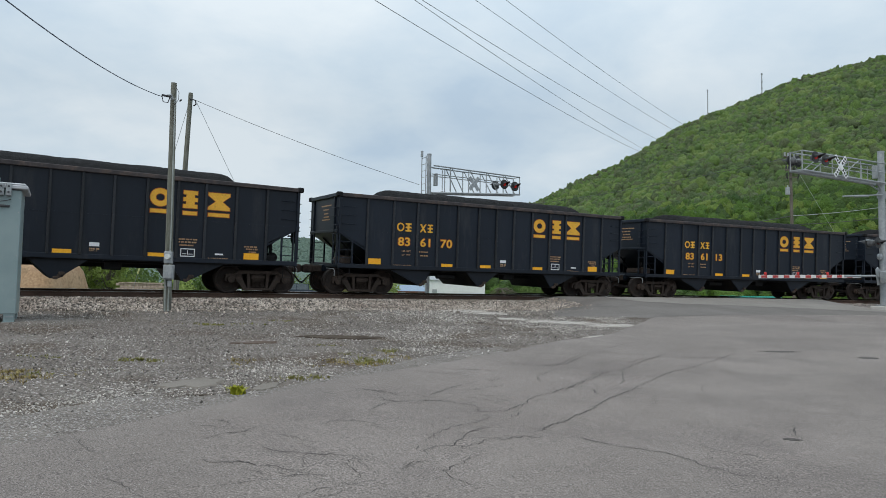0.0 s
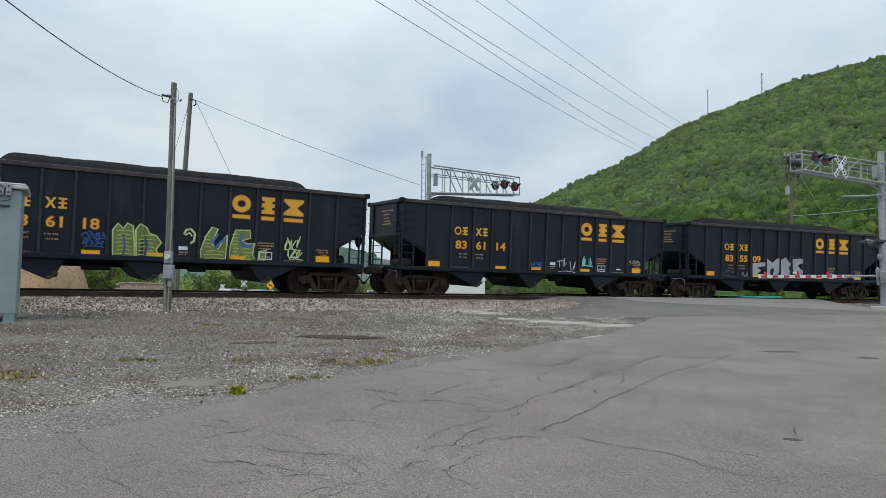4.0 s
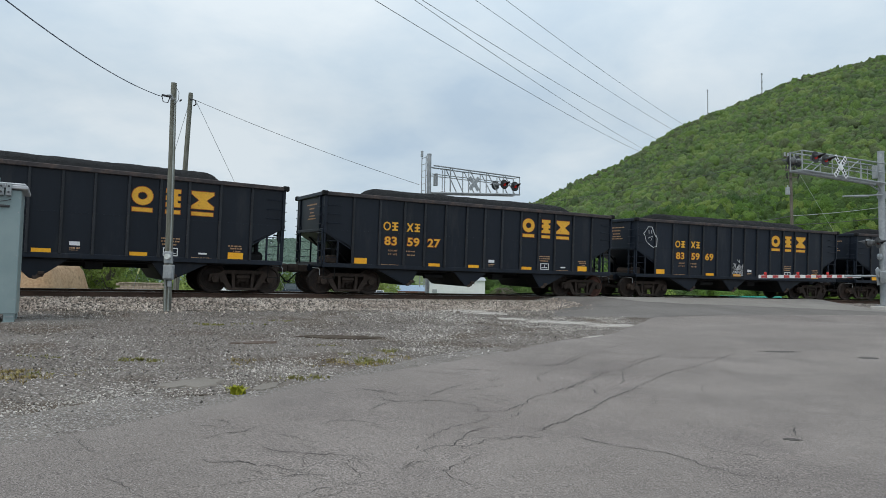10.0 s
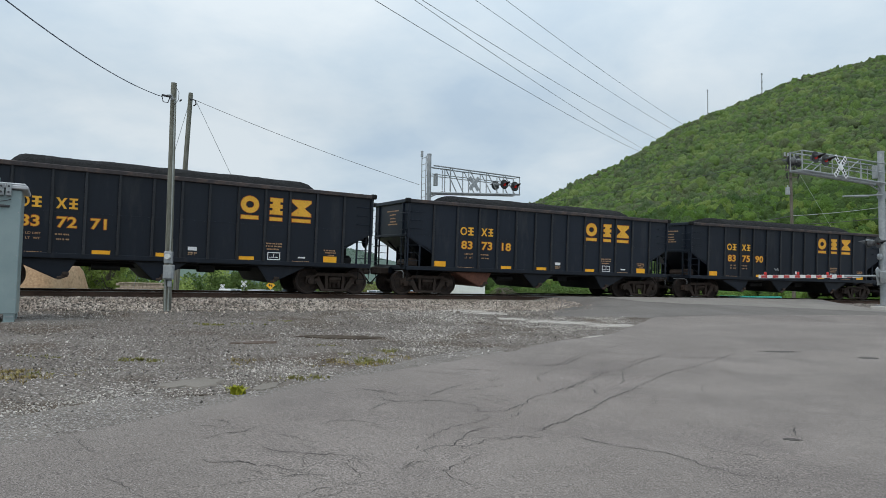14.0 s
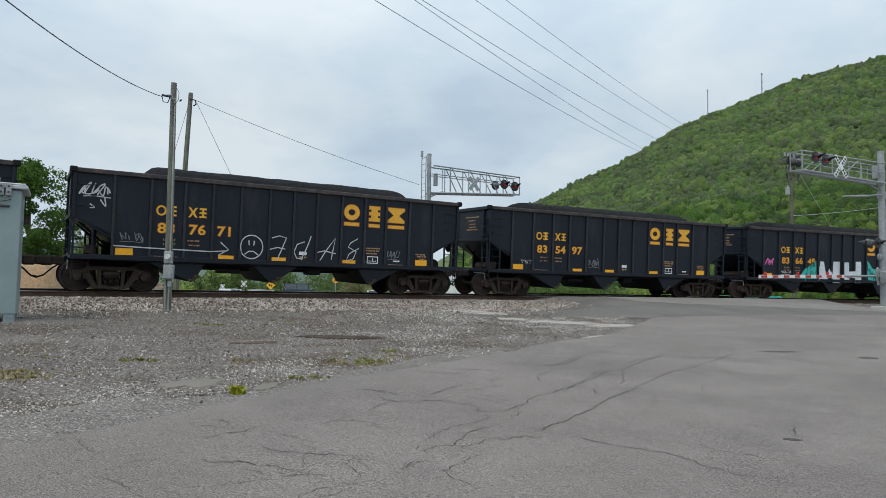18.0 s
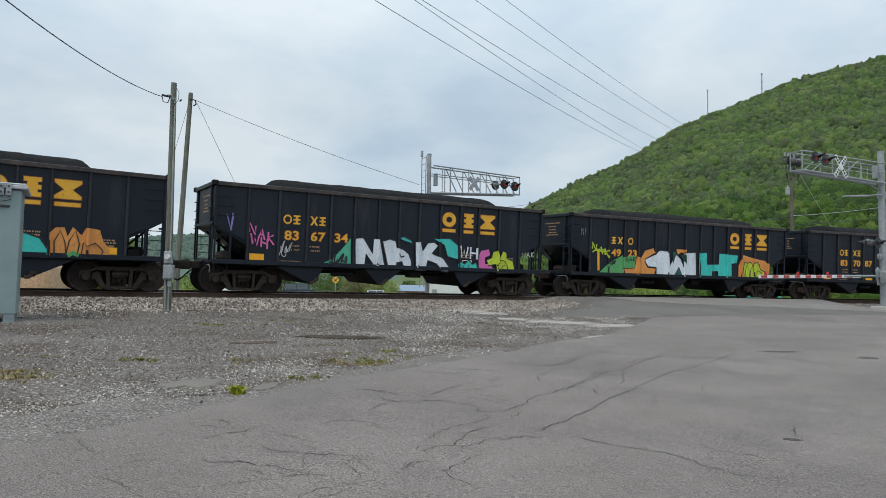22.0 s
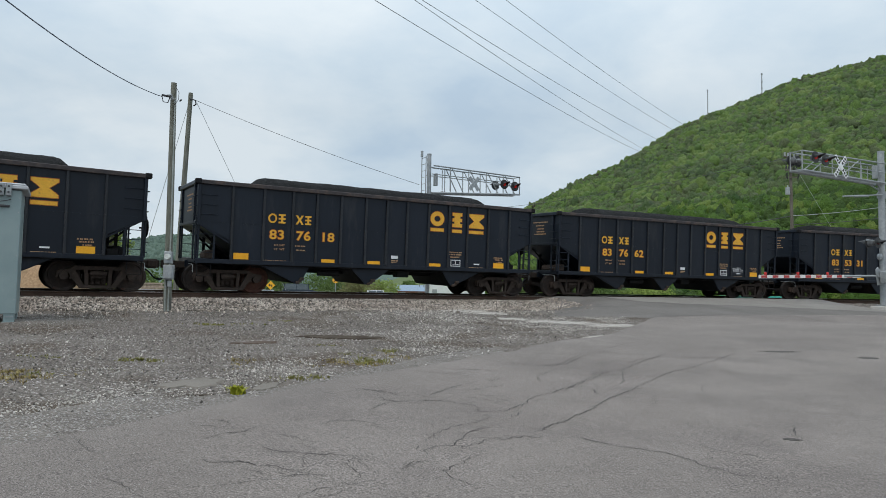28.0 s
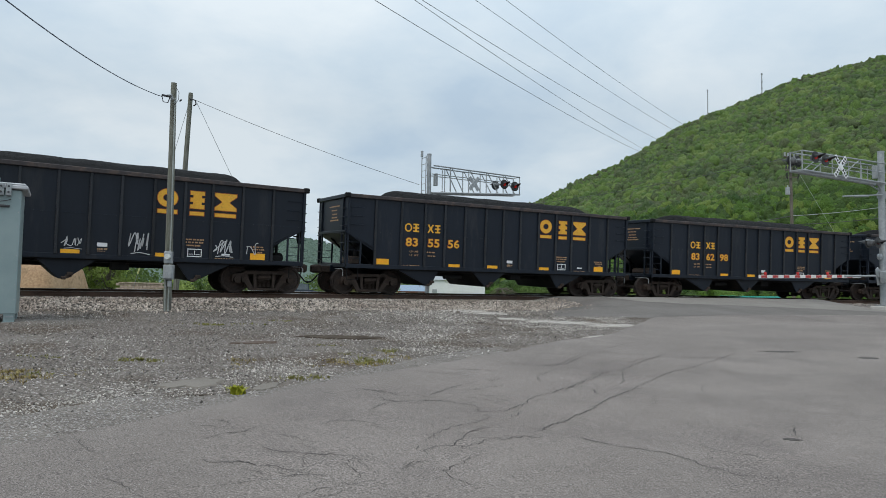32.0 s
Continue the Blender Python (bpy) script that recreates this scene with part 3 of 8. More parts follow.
def build_car():
    car = thing("hopper_car", "x", "hopper car")
    side = [(-HALF, TOP), (HALF, TOP), (HALF, 2.16), (5.42, 1.70), (5.34, 1.62), (5.34, 1.02), (-5.34, 1.02), (-5.34, 1.62), (-5.42, 1.70), (-HALF, 2.16)]
    for sg in (-1, 1):
        part("side_sheet", Shape().prism(side, *sorted((sg * SIDE, sg * (SIDE - 0.012)))), M_CAR, car)
        ch = Shape().box((0, sg * (SIDE + 0.02), TOP - 0.02), (2 * HALF + 0.06, 0.13, 0.13), 0.015)
        part("top_chord", ch, M_RIM, car)
        sill = Shape().box((0, sg * (SIDE - 0.02), 1.02), (2 * HALF, 0.12, 0.13), 0.01).box((0, sg * (SIDE - 0.06), 0.96), (2 * HALF, 0.2, 0.02))
        part("side_sill", sill, M_CAR, car)
        for e in (-1, 1):
            part("corner_cap", Shape().box((e * (HALF + 0.02), sg * (SIDE + 0.02), TOP - 0.01), (0.2, 0.17, 0.17), 0.03), M_UNDER, car)
            part("corner_post", Shape().box((e * (HALF - 0.03), sg * (SIDE + 0.01), 2.76), (0.09, 0.09, 1.3), 0.01), M_CAR, car)
    rib = Shape().box((0, 0, 0), (RIB_W, RIB_OUT, 2.34), 0.012)
    for z in np.arange(-1.1, 1.11, 0.22):
        rib.box((0.0, -RIB_OUT / 2 - 0.003, z), (0.022, 0.012, 0.022))
    rib_mesh = rib.mesh("rib", M_RIB_LIT)
    for x in RIBS:
        part("rib", rib_mesh, None, car, m=pose(x, -SIDE - RIB_OUT / 2, 2.235))
    back = Shape()
    for x in RIBS:
        back.box((x, SIDE + RIB_OUT / 2, 2.235), (RIB_W, RIB_OUT, 2.34))
    part("far_ribs", back, M_CAR, car)
    seam = Shape()
    for a, b in zip((-HALF, *RIBS), (*RIBS, HALF)):
        seam.box(((a + b) / 2, -SIDE - 0.003, 2.235), (b - a - 0.1, 0.006, 0.03))
    part("weld_seam", seam, M_CAR, car)
    for e in (-1, 1):
        end = Shape().box((e * (HALF - 0.01), 0, 2.80), (0.02, 2 * SIDE, 1.32)).box((e * (HALF + 0.02), 0, TOP - 0.02), (0.13, 2 * SIDE + 0.14, 0.13), 0.015)
        for y in (-1.15, 1.15):
            end.box((e * (HALF + 0.03), y, 2.8), (0.06, 0.07, 1.25), 0.01)
        end.box((e * (HALF + 0.02), 0, 2.2), (0.07, 2 * SIDE, 0.09), 0.01)
        part("end_sheet", end, M_CAR, car)
        sl = Shape().prism([(e * HALF, 2.18), (e * (HALF - 0.02), 2.13), (e * 4.4, 1.02), (e * 4.4, 1.10)], -SIDE + 0.02, SIDE - 0.02)
        part("slope_sheet", sl, M_CAR, car)
        br = Shape()
        for y in (-0.75, 0.75):
            br = Shape()
            br.box((e * 5.72, y, 1.45), (0.09, 0.07, 0.9), 0.01)
            br.rod((e * 5.1, y, 1.06), (e * 6.15, y, 2.02), 0.035, 6)
            part("slope_brace", br, M_UNDER, car)
        deck = Shape().box((e * (HALF - 0.07), 0, 1.02), (0.14, 2 * SIDE - 0.02, 0.15), 0.01).box((e * 5.9, 0, 0.985), (0.95, 2 * SIDE - 0.2, 0.04)).box((e * 6.0, 0, 0.9), (0.9, 0.42, 0.24), 0.02)
        part("end_platform", deck, M_CAR, car)
        for sg in (-1, 1):
            posts = Shape()
            for x in (HALF - 0.05, 5.83):
                posts.box((e * x, sg * (SIDE - 0.03), 1.53 if x > 6 else 1.44), (0.06, 0.05, 1.22 if x > 6 else 0.9), 0.008)
            for z in (1.28, 1.56, 1.84):
                posts.rod((e * 5.83, sg * (SIDE + 0.02), z), (e * (HALF - 0.05), sg * (SIDE + 0.02), z), 0.012, 6)
            part("platform_post", posts, M_CAR, car)
            for z in (2.45, 2.75, 3.05):
                lad = Shape().tube([(e * (HALF - 0.12), sg * (SIDE + 0.005), z), (e * (HALF - 0.12), sg * (SIDE + 0.06), z), (e * (HALF - 0.58), sg * (SIDE + 0.06), z), (e * (HALF - 0.58), sg * (SIDE + 0.005), z)], 0.011)
                part("grab_iron", lad, M_CAR, car)
            el = Shape()
            for z in np.arange(1.2, 3.3, 0.3):
                el.tube([(e * (HALF + 0.01), sg * 1.05, z), (e * (HALF + 0.09), sg * 1.05, z), (e * (HALF + 0.09), sg * 1.48, z), (e * (HALF + 0.01), sg * 1.48, z)], 0.012)
            el.box((e * (HALF + 0.02), sg * 1.46, 1.7), (0.05, 0.05, 1.3)).box((e * (HALF + 0.02), sg * 1.07, 1.7), (0.05, 0.05, 1.3))
            part("end_ladder", el, M_CAR, car)
            step = Shape().tube([(e * (HALF - 0.05), sg * (SIDE - 0.02), 0.96), (e * (HALF - 0.05), sg * (SIDE - 0.02), 0.55), (e * (HALF - 0.45), sg * (SIDE - 0.02), 0.55), (e * (HALF - 0.45), sg * (SIDE - 0.02), 0.96)], 0.016)
            part("sill_step", step, M_UNDER, car)
        cp = Shape().box((e * 6.55, 0, 0.86), (0.55, 0.22, 0.24), 0.03).box((e * 6.9, 0, 0.86), (0.36, 0.30, 0.30), 0.06).box((e * 7.06, 0.09 * e, 0.86), (0.22, 0.12, 0.26), 0.04)
        part("coupler", cp, M_BOGIE, car)
        part("uncoupling_lever", Shape().tube([(e * (HALF + 0.03), -0.5, 0.9), (e * (HALF + 0.06), -1.3, 0.9), (e * (HALF + 0.06), -1.42, 0.86), (e * (HALF + 0.06), -1.43, 0.66)], 0.011), M_GALV, car)
        hose = Shape().tube([(e * 6.5, -0.35 * e, 0.80), (e * 6.75, -0.35 * e, 0.62), (e * 6.95, -0.28 * e, 0.42), (e * 7.1, -0.2 * e, 0.36), (e * 7.2, -0.1 * e, 0.40)], 0.025)
        part("brake_hose", hose, M_UNDER, car)
    brake = Shape().turned([(0.26, 0.0), (0.285, 0.015), (0.26, 0.03), (0.235, 0.015), (0.26, 0.0)], 18, axis=0)
    for k in range(4):
        a = k * math.pi / 4
        brake.rod((0.015, -0.25 * math.cos(a), -0.25 * math.sin(a)), (0.015, 0.25 * math.cos(a), 0.25 * math.sin(a)), 0.012, 5)
    brake.rod((-0.2, 0, 0), (0.04, 0, 0), 0.03, 8)
    part("brake_wheel", brake, M_UNDER, car, m=pose(HALF + 0.22, -0.55, 1.95))
    gear = Shape().rod((-5.75, -0.55, 1.18), (-5.75, 0.35, 1.18), 0.16, 12).box((-5.85, -0.9, 1.22), (0.32, 0.3, 0.28), 0.03).rod((-5.6, -0.3, 1.05), (-5.6, -0.3, 1.6), 0.03, 6)
    part("brake_gear", gear, M_BOGIE, car)
    part("air_reservoir", Shape().rod((5.75, -0.9, 1.2), (5.75, 0.5, 1.2), 0.17, 12).box((5.55, -1.15, 1.14), (0.35, 0.3, 0.26), 0.03), M_UNDER, car)
    part("centre_sill", Shape().box((0, 0, 0.86), (12.2, 0.5, 0.3)), M_UNDER, car)
    part("bay_floor", Shape().box((0, 0, 0.94), (10.6, 2 * SIDE - 0.06, 0.05)), M_UNDER, car)
    for poly, apex in (([(-4.5, 0.98), (-2.66, 0.98), (-2.98, 0.41), (-3.06, 0.36), (-3.2, 0.37)], -3.02), ([(-1.3, 0.98), (0.35, 0.98), (-0.42, 0.42), (-0.5, 0.36), (-0.68, 0.38)], -0.46), ([(2.35, 0.98), (4.2, 0.98), (3.05, 0.42), (2.96, 0.36), (2.78, 0.38)], 2.98)):
        b = part("hopper_bay", Shape().prism(poly, -1.36, 1.36), M_UNDER, car)
        part("bay_sheet", Shape().prism([(x, z + 0.02) for x, z in poly], -1.42, -1.38), M_CAR, b)
        door = Shape().rod((apex, -1.46, 0.45), (apex, 1.42, 0.45), 0.06, 8).box((apex + 0.06, -1.45, 0.52), (0.16, 0.07, 0.10), 0.015).box((apex - 0.09, -1.44, 0.40), (0.12, 0.07, 0.09), 0.015)
        for y in (-0.9, 0.9, 1.4):
            door.box((apex + 0.05, y, 0.47), (0.2, 0.05, 0.14), 0.015)
        part("door_latch", door, M_BOGIE, b)
    pipe = Shape().rod((-4.6, -1.25, 0.87), (4.6, -1.25, 0.87), 0.022, 6).box((0.9, -1.0, 0.78), (0.5, 0.35, 0.26), 0.03).rod((-1.55, -1.1, 0.72), (-2.3, -1.1, 0.72), 0.09, 10)
    part("brake_pipe", pipe, M_UNDER, car)
    # the load: a heap with sloping ends
    nx, ny = 90, 20
    gx, gy = np.meshgrid(np.linspace(-6.3, 6.3, nx), np.linspace(-1.47, 1.47, ny), indexing="ij")
    ends = np.clip((5.05 - np.abs(gx)) / 1.0, 0, 1)
    ends = ends * ends * (3 - 2 * ends)
    gzv = 3.02 + ends * 0.44 + ends * 0.42 * np.clip(1 - (gy / 1.5) ** 2, 0, 1) ** 0.7 + 0.014 * value_noise(gx * 1.6, gy * 1.6, 21) + 0.014 * value_noise(gx * 7, gy * 7, 22) * ends
    sh = Shape().raw(np.stack([gx, gy, gzv], -1).reshape(-1, 3).tolist(), [(i * ny + j, (i + 1) * ny + j, (i + 1) * ny + j + 1, i * ny + j + 1) for i in range(nx - 1) for j in range(ny - 1)])
    part("coal_load", sh, M_COAL, car, "heap of black coal", smooth=True)
    # paint on the near side
    for name, x0, x1, z0, z1 in (("patch", -5.24, -4.77, 1.10, 1.30), ("patch", -2.35, -1.88, 1.09, 1.20), ("patch", -0.67, -0.2, 1.09, 1.20), ("patch", 1.77, 2.25, 1.09, 1.20), ("patch", 4.59, 5.07, 1.10, 1.30)):
        sh = Shape()
        plate(sh, x0, x1, z0, z1)
        part("reflective_patch", sh, M_PATCH, car, "yellow reflective patch")
    sh = Shape()
    plate(sh, 0.23, 0.49, 1.31, 1.42)
    part("routing_card", sh, M_WHITE, car, "white routing card")
    sh = Shape()
    plate(sh, 3.70, 3.95, 1.20, 1.25)
    part("data_tag", sh, M_WHITE, car)
    sh = Shape()
    for a in ((2.68, 3.10, 1.335, 1.365), (2.68, 3.10, 1.115, 1.145), (2.68, 2.705, 1.145, 1.335), (3.075, 3.10, 1.145, 1.335), (2.74, 2.86, 1.19, 1.21), (2.92, 3.04, 1.19, 1.21), (2.88, 2.9, 1.18, 1.31)):
        plate(sh, *a)
    part("stencil_panel", sh, M_WHITE, car, "white stencilled inspection panel")
    sh = Shape()
    for x0, x1, z in ((-3.27, -2.93, 1.60), (-3.23, -2.92, 1.465), (2.62, 3.17, 1.64), (2.62, 3.15, 1.555), (2.65, 3.05, 1.46), (4.6, 5.05, 1.50), (4.66, 5.06, 1.425), (4.75, 5.0, 1.335), (0.24, 0.5, 1.24), (0.24, 0.46, 1.18), (-4.3, -3.55, 1.10), (3.5, 4.1, 1.10)):
        rnd = random.Random(int(x0 * 100) + int(z * 1000))
        x = x0
        while x < x1 - 0.02:
            w = rnd.uniform(0.025, 0.05)
            tall = 0.045 if z > 1.2 else 0.018
            plate(sh, x, min(x + w, x1), z - tall / 2, z + tall / 2, t=0.004)
            x += w + rnd.choice((0.01, 0.012, 0.035))
    tagged(part("small_print", sh, M_PRINT, car), kind="stuff")
    sh = Shape()
    for k, z in enumerate((3.12, 2.98, 2.84, 2.72, 2.62)):
        wide = (1.15, 0.62, 0.58, 0.7, 0.95)[k]
        for q in range(int(wide / 0.1)):
            sh.box((-(HALF + 0.006), -0.12 - wide / 2 + 0.1 * q + 0.04, z), (0.006, 0.075, 0.045))
    tagged(part("end_print", sh, M_PRINT, car), kind="stuff")
    # marks: plain shapes in place of the emblem and the reporting mark
    f0, f1 = FACE - 0.006, FACE
    part("reporting_mark", ring_plate(Shape(), -4.045, 2.46, 0.29, 0.31, 0.055, f0, f1), M_YELLOW, car, "yellow painted mark")
    part("reporting_mark", notched(-3.85, -3.62, 2.31, 2.61, 0.055, f0, f1, 0.33), M_YELLOW, car, "yellow painted mark")
    part("reporting_mark", Shape().prism([(-3.28, 2.61), (-3.21, 2.61), (-3.145, 2.51), (-3.08, 2.61), (-3.01, 2.61), (-3.105, 2.46), (-3.01, 2.31), (-3.08, 2.31), (-3.145, 2.41), (-3.21, 2.31), (-3.28, 2.31), (-3.185, 2.46)], f0, f1), M_YELLOW, car, "yellow painted mark")
    part("reporting_mark", notched(-2.96, -2.75, 2.31, 2.61, 0.055, f0, f1, 0.35), M_YELLOW, car, "yellow painted mark")
    part("emblem", ring_plate(Shape(), 2.05, 2.845, 0.57, 0.53, 0.15, f0, f1), M_YELLOW, car, "yellow emblem block")
    part("emblem", notched(2.70, 3.11, 2.585, 3.11, 0.12, f0, f1), M_YELLOW, car, "yellow emblem block")
    part("emblem", Shape().prism([(3.43, 3.11), (4.09, 3.11), (4.09, 3.03), (3.86, 2.845), (4.09, 2.665), (4.09, 2.585), (3.43, 2.585), (3.43, 2.665), (3.66, 2.845), (3.43, 3.03)], f0, f1), M_YELLOW, car, "yellow emblem block")
    for x0, x1, z0, z1 in ((1.78, 2.33, 2.385, 2.495), (2.70, 3.11, 2.38, 2.485), (3.44, 4.08, 2.38, 2.485)):
        sh = Shape()
        plate(sh, x0, x1, z0, z1)
        part("emblem_bar", sh, M_YELLOW, car, "yellow bar under the emblem")
    for x0, x1, z0, z1 in ((1.78, 2.33, 2.385, 2.495), (2.70, 3.11, 2.38, 2.485), (3.44, 4.08, 2.38, 2.485)):
        sh = Shape()
        plate(sh, x0 - 0.018, x1 + 0.018, z0 - 0.018, z1 + 0.018, t=0.003)
        part("emblem_edge", sh, M_OUTLINE, car)
    part("emblem_edge", ring_plate(Shape(), 2.05, 2.845, 0.61, 0.57, 0.19, FACE - 0.003, FACE), M_OUTLINE, car)
    part("emblem_edge", notched(2.682, 3.128, 2.567, 3.128, 0.14, FACE - 0.003, FACE), M_OUTLINE, car)
    part("emblem_edge", Shape().prism([(3.41, 3.13), (4.11, 3.13), (4.11, 3.02), (3.885, 2.845), (4.11, 2.675), (4.11, 2.565), (3.41, 2.565), (3.41, 2.675), (3.635, 2.845), (3.41, 3.02)], FACE - 0.003, FACE), M_OUTLINE, car)
    wheel_mesh = build_wheelset()
    for x in (-5.256, 5.256):
        build_bogie(car, x, wheel_mesh)
    return car


DIGITS = {}


def lettered(text, size, offset, material):
    """Painted characters as one flat mesh, standing upright and facing the road."""
    key = (text, size, offset)
    if key not in DIGITS:
        cu = bpy.data.curves.new("digits", "FONT")
        cu.body, cu.size, cu.align_x, cu.extrude, cu.offset, cu.space_character = text, size, "CENTER", 0.003, offset, 1.05
        ob = bpy.data.objects.new("digits", cu)
        scene.collection.objects.link(ob)
        me = bpy.data.meshes.new_from_object(ob.evaluated_get(bpy.context.evaluated_depsgraph_get()))
        bpy.data.objects.remove(ob)
        me.transform(Matrix.Diagonal((1.2, 1, 1, 1)))
        me.materials.clear()
        me.materials.append(material)
        DIGITS[key] = me
    return DIGITS[key]


NUMBERS = ("83 61 22", "83 61 70", "83 61 13", "83 61 18", "83 61 14", "83 55 09", "83 60 13", "83 72 98", "83 59 27", "83 59 69", "83 72 71", "83 73 18", "83 75 90",
           "83 76 71", "83 54 97", "83 66 49", "83 67 34", "49 23", "83 70 87", "83 71 30", "83 76 18", "83 76 62", "83 53 31", "83 55 56", "83 62 98", "83 71 42")
SHOWN = set(range(1, 25))
FIRST, COUPLED = -12.9045, 14.286
for pair in sorted({p for number in NUMBERS for p in number.split()}):
    lettered(pair, 0.41, 0.006, M_YELLOW)
    lettered(pair, 0.41, 0.021, M_OUTLINE)
first_car = build_car()
cars = [first_car] + [copy_thing(first_car, Matrix.Identity(4)) for _ in NUMBERS[1:]]
for i, (car, number) in enumerate(zip(cars, NUMBERS)):
    tagged(car, "black ribbed steel hopper car heaped with coal, yellow lettering", "hopper car", "coal train cars")
    if i in SHOWN:
        for k, pair in enumerate(number.split()):
            x = (-3.88, -3.0, -2.17)[k] - (0.14 if i == 17 else 0)
            part("number", lettered(pair, 0.41, 0.006, M_YELLOW), None, car, m=pose(x, FACE - 0.006, 1.80, 90))
            part("number_edge", lettered(pair, 0.41, 0.021, M_OUTLINE), None, car, m=pose(x, FACE - 0.002, 1.80, 90))
        if i != 17:
            for line, z in (("LD LMT", 1.575), ("LT  WT", 1.44)):
                part("stencil_line", lettered(line, 0.085, 0.002, M_PRINT), None, car, m=pose(-3.79, FACE - 0.002, z, 90))


# ---- painted tags on the cars ----
for i, gone in ((15, ("reflective_patch",)), (16, ("reflective_patch",)), (17, ("reflective_patch", "stencil_panel", "small_print", "routing_card", "data_tag"))):
    for o in [q for q in cars[i].children if q.name.startswith(gone)]:
        mid_x = sum(v.co.x for v in o.data.vertices) / len(o.data.vertices)
        if i == 17 or -4.0 < mid_x < (4.0 if i == 15 else 9.0):
            bpy.data.objects.remove(o)
OLD_RIBS = (-5.41, -4.42, -3.59, -2.82, -1.88, -1.11, -0.13, 0.78, 1.60, 2.45, 3.38, 4.25, 5.15)
for o in [q for q in cars[17].children if q.name.startswith("reporting_mark") and q.data.vertices[0].co.x > -3.0]:
    bpy.data.objects.remove(o)
for o in cars[17].children:
    if o.name.startswith("rib"):
        k = min(range(13), key=lambda q: abs(RIBS[q] - o.location.x))
        o.location.x = OLD_RIBS[k]
    elif o.name.startswith("emblem"):
        mid_x = sum(v.co.x for v in o.data.vertices) / len(o.data.vertices)
        o.location.x += 0.86 if mid_x < 2.5 else 0.885 if mid_x < 3.3 else 0.94
    elif o.name.startswith("reporting_mark"):
        mid_x = sum(v.co.x for v in o.data.vertices) / len(o.data.vertices)
        o.location.x += 0.785 if mid_x < -3.9 else -0.435 if mid_x < -3.5 else -0.675
M_RUSTWHEEL = mat("rusty_wheel", (0.075, 0.032, 0.022), (0.105, 0.045, 0.03), 0.85, scale=4, fine=25)
M_RUST = mat("rusty_bay", (0.10, 0.04, 0.025), (0.15, 0.06, 0.036), 0.85, scale=3, fine=25)
for o in cars[11].children:
    if o.name.startswith("hopper_bay") and min(v.co.x for v in o.data.vertices) < -4:
        for q in (o, *(c for c in o.children if c.name.startswith("bay_sheet"))):
            q.data = q.data.copy()
            q.data.materials[0] = M_RUST
for i, k in ((7, 0), (8, 3), (20, 1)):
    wheel = sorted((o for o in cars[i].children_recursive if o.name.startswith("wheelset")), key=lambda o: o.matrix_basis.translation.x + o.parent.location.x)[k]
    wheel.data = wheel.data.copy()
    wheel.data.materials[0] = M_RUSTWHEEL


def spray(name, c, rough=0.55):
    return mat(name, c, tuple(min(1, v * 1.18 + 0.01) for v in c), rough, scale=2.5, fine=20, grit=0.14, bump=0.03, stain=tuple(v * 0.6 for v in c), stain_at=(0.56, 0.85), stain_scale=4, stretch=(1, 1, 0.5))


SPRAY = {"TEAL": spray("teal_spray", (0.035, 0.48, 0.42)), "SILVER": spray("silver_spray", (0.62, 0.665, 0.71)), "ORANGE": spray("orange_spray", (0.62, 0.25, 0.055)), "TEALGREEN": spray("sea_green_spray", (0.06, 0.36, 0.23)),
         "PINK": spray("pink_spray", (0.60, 0.12, 0.36)), "LIME": spray("lime_spray", (0.46, 0.56, 0.03)), "GREEN": spray("green_spray", (0.08, 0.30, 0.10)), "AMBER": spray("amber_spray", (0.70, 0.33, 0.02)),
         "LIME2": spray("pale_lime_spray", (0.40, 0.48, 0.10)), "BLACK": spray("black_spray", (0.012, 0.013, 0.015)), "BLUE": spray("blue_spray", (0.03, 0.14, 0.42)), "PURPLE": spray("purple_spray", (0.28, 0.22, 0.55)), "CHALK": spray("chalk_white", (0.45, 0.46, 0.47)),
         "PINE": spray("dark_green_spray", (0.012, 0.07, 0.055)), "GREY": spray("faded_grey", (0.16, 0.17, 0.18)), "AQUA": spray("aqua_spray", (0.25, 0.60, 0.58)),
         "OLIVE": spray("thin_olive_spray", (0.15, 0.20, 0.055)), "PALELIME": spray("pale_yellow_green_spray", (0.46, 0.58, 0.26)), "NAVY": spray("navy_spray", (0.018, 0.075, 0.23)), "DULLSILVER": spray("dull_silver_spray", (0.33, 0.36, 0.40))}


def paint(car, name, polys, material, lift, ribs, label=""):
    """Flat paint that follows the side sheet and steps out over the ribs."""
    bm = bmesh.new()
    for poly in polys:
        bm.faces.new([bm.verts.new((x, 0, z)) for x, z in poly])
    bmesh.ops.remove_doubles(bm, verts=bm.verts[:], dist=0.0005)
    bmesh.ops.triangulate(bm, faces=bm.faces[:], ngon_method="EAR_CLIP")
    lo, hi = min(v.co.x for v in bm.verts), max(v.co.x for v in bm.verts)
    for r in ribs:
        if lo < r + RIB_W and hi > r - RIB_W:
            for x in (r - RIB_W / 2 - 0.004, r - RIB_W / 2, r + RIB_W / 2, r + RIB_W / 2 + 0.004):
                bmesh.ops.bisect_plane(bm, geom=bm.verts[:] + bm.edges[:] + bm.faces[:], plane_co=(x, 0, 0), plane_no=(1, 0, 0))
    for v in bm.verts:
        out = any(abs(v.co.x - r) < RIB_W / 2 + 0.001 for r in ribs) and v.co.z > 1.07
        v.co.y = -(SIDE + RIB_OUT + 0.006) - lift if out else FACE - lift
    bmesh.ops.recalc_face_normals(bm, faces=bm.faces[:])
    me = bpy.data.meshes.new(name)
    bm.to_mesh(me)
    bm.free()
    me.materials.append(material)
    return part(name, me, None, car, label)


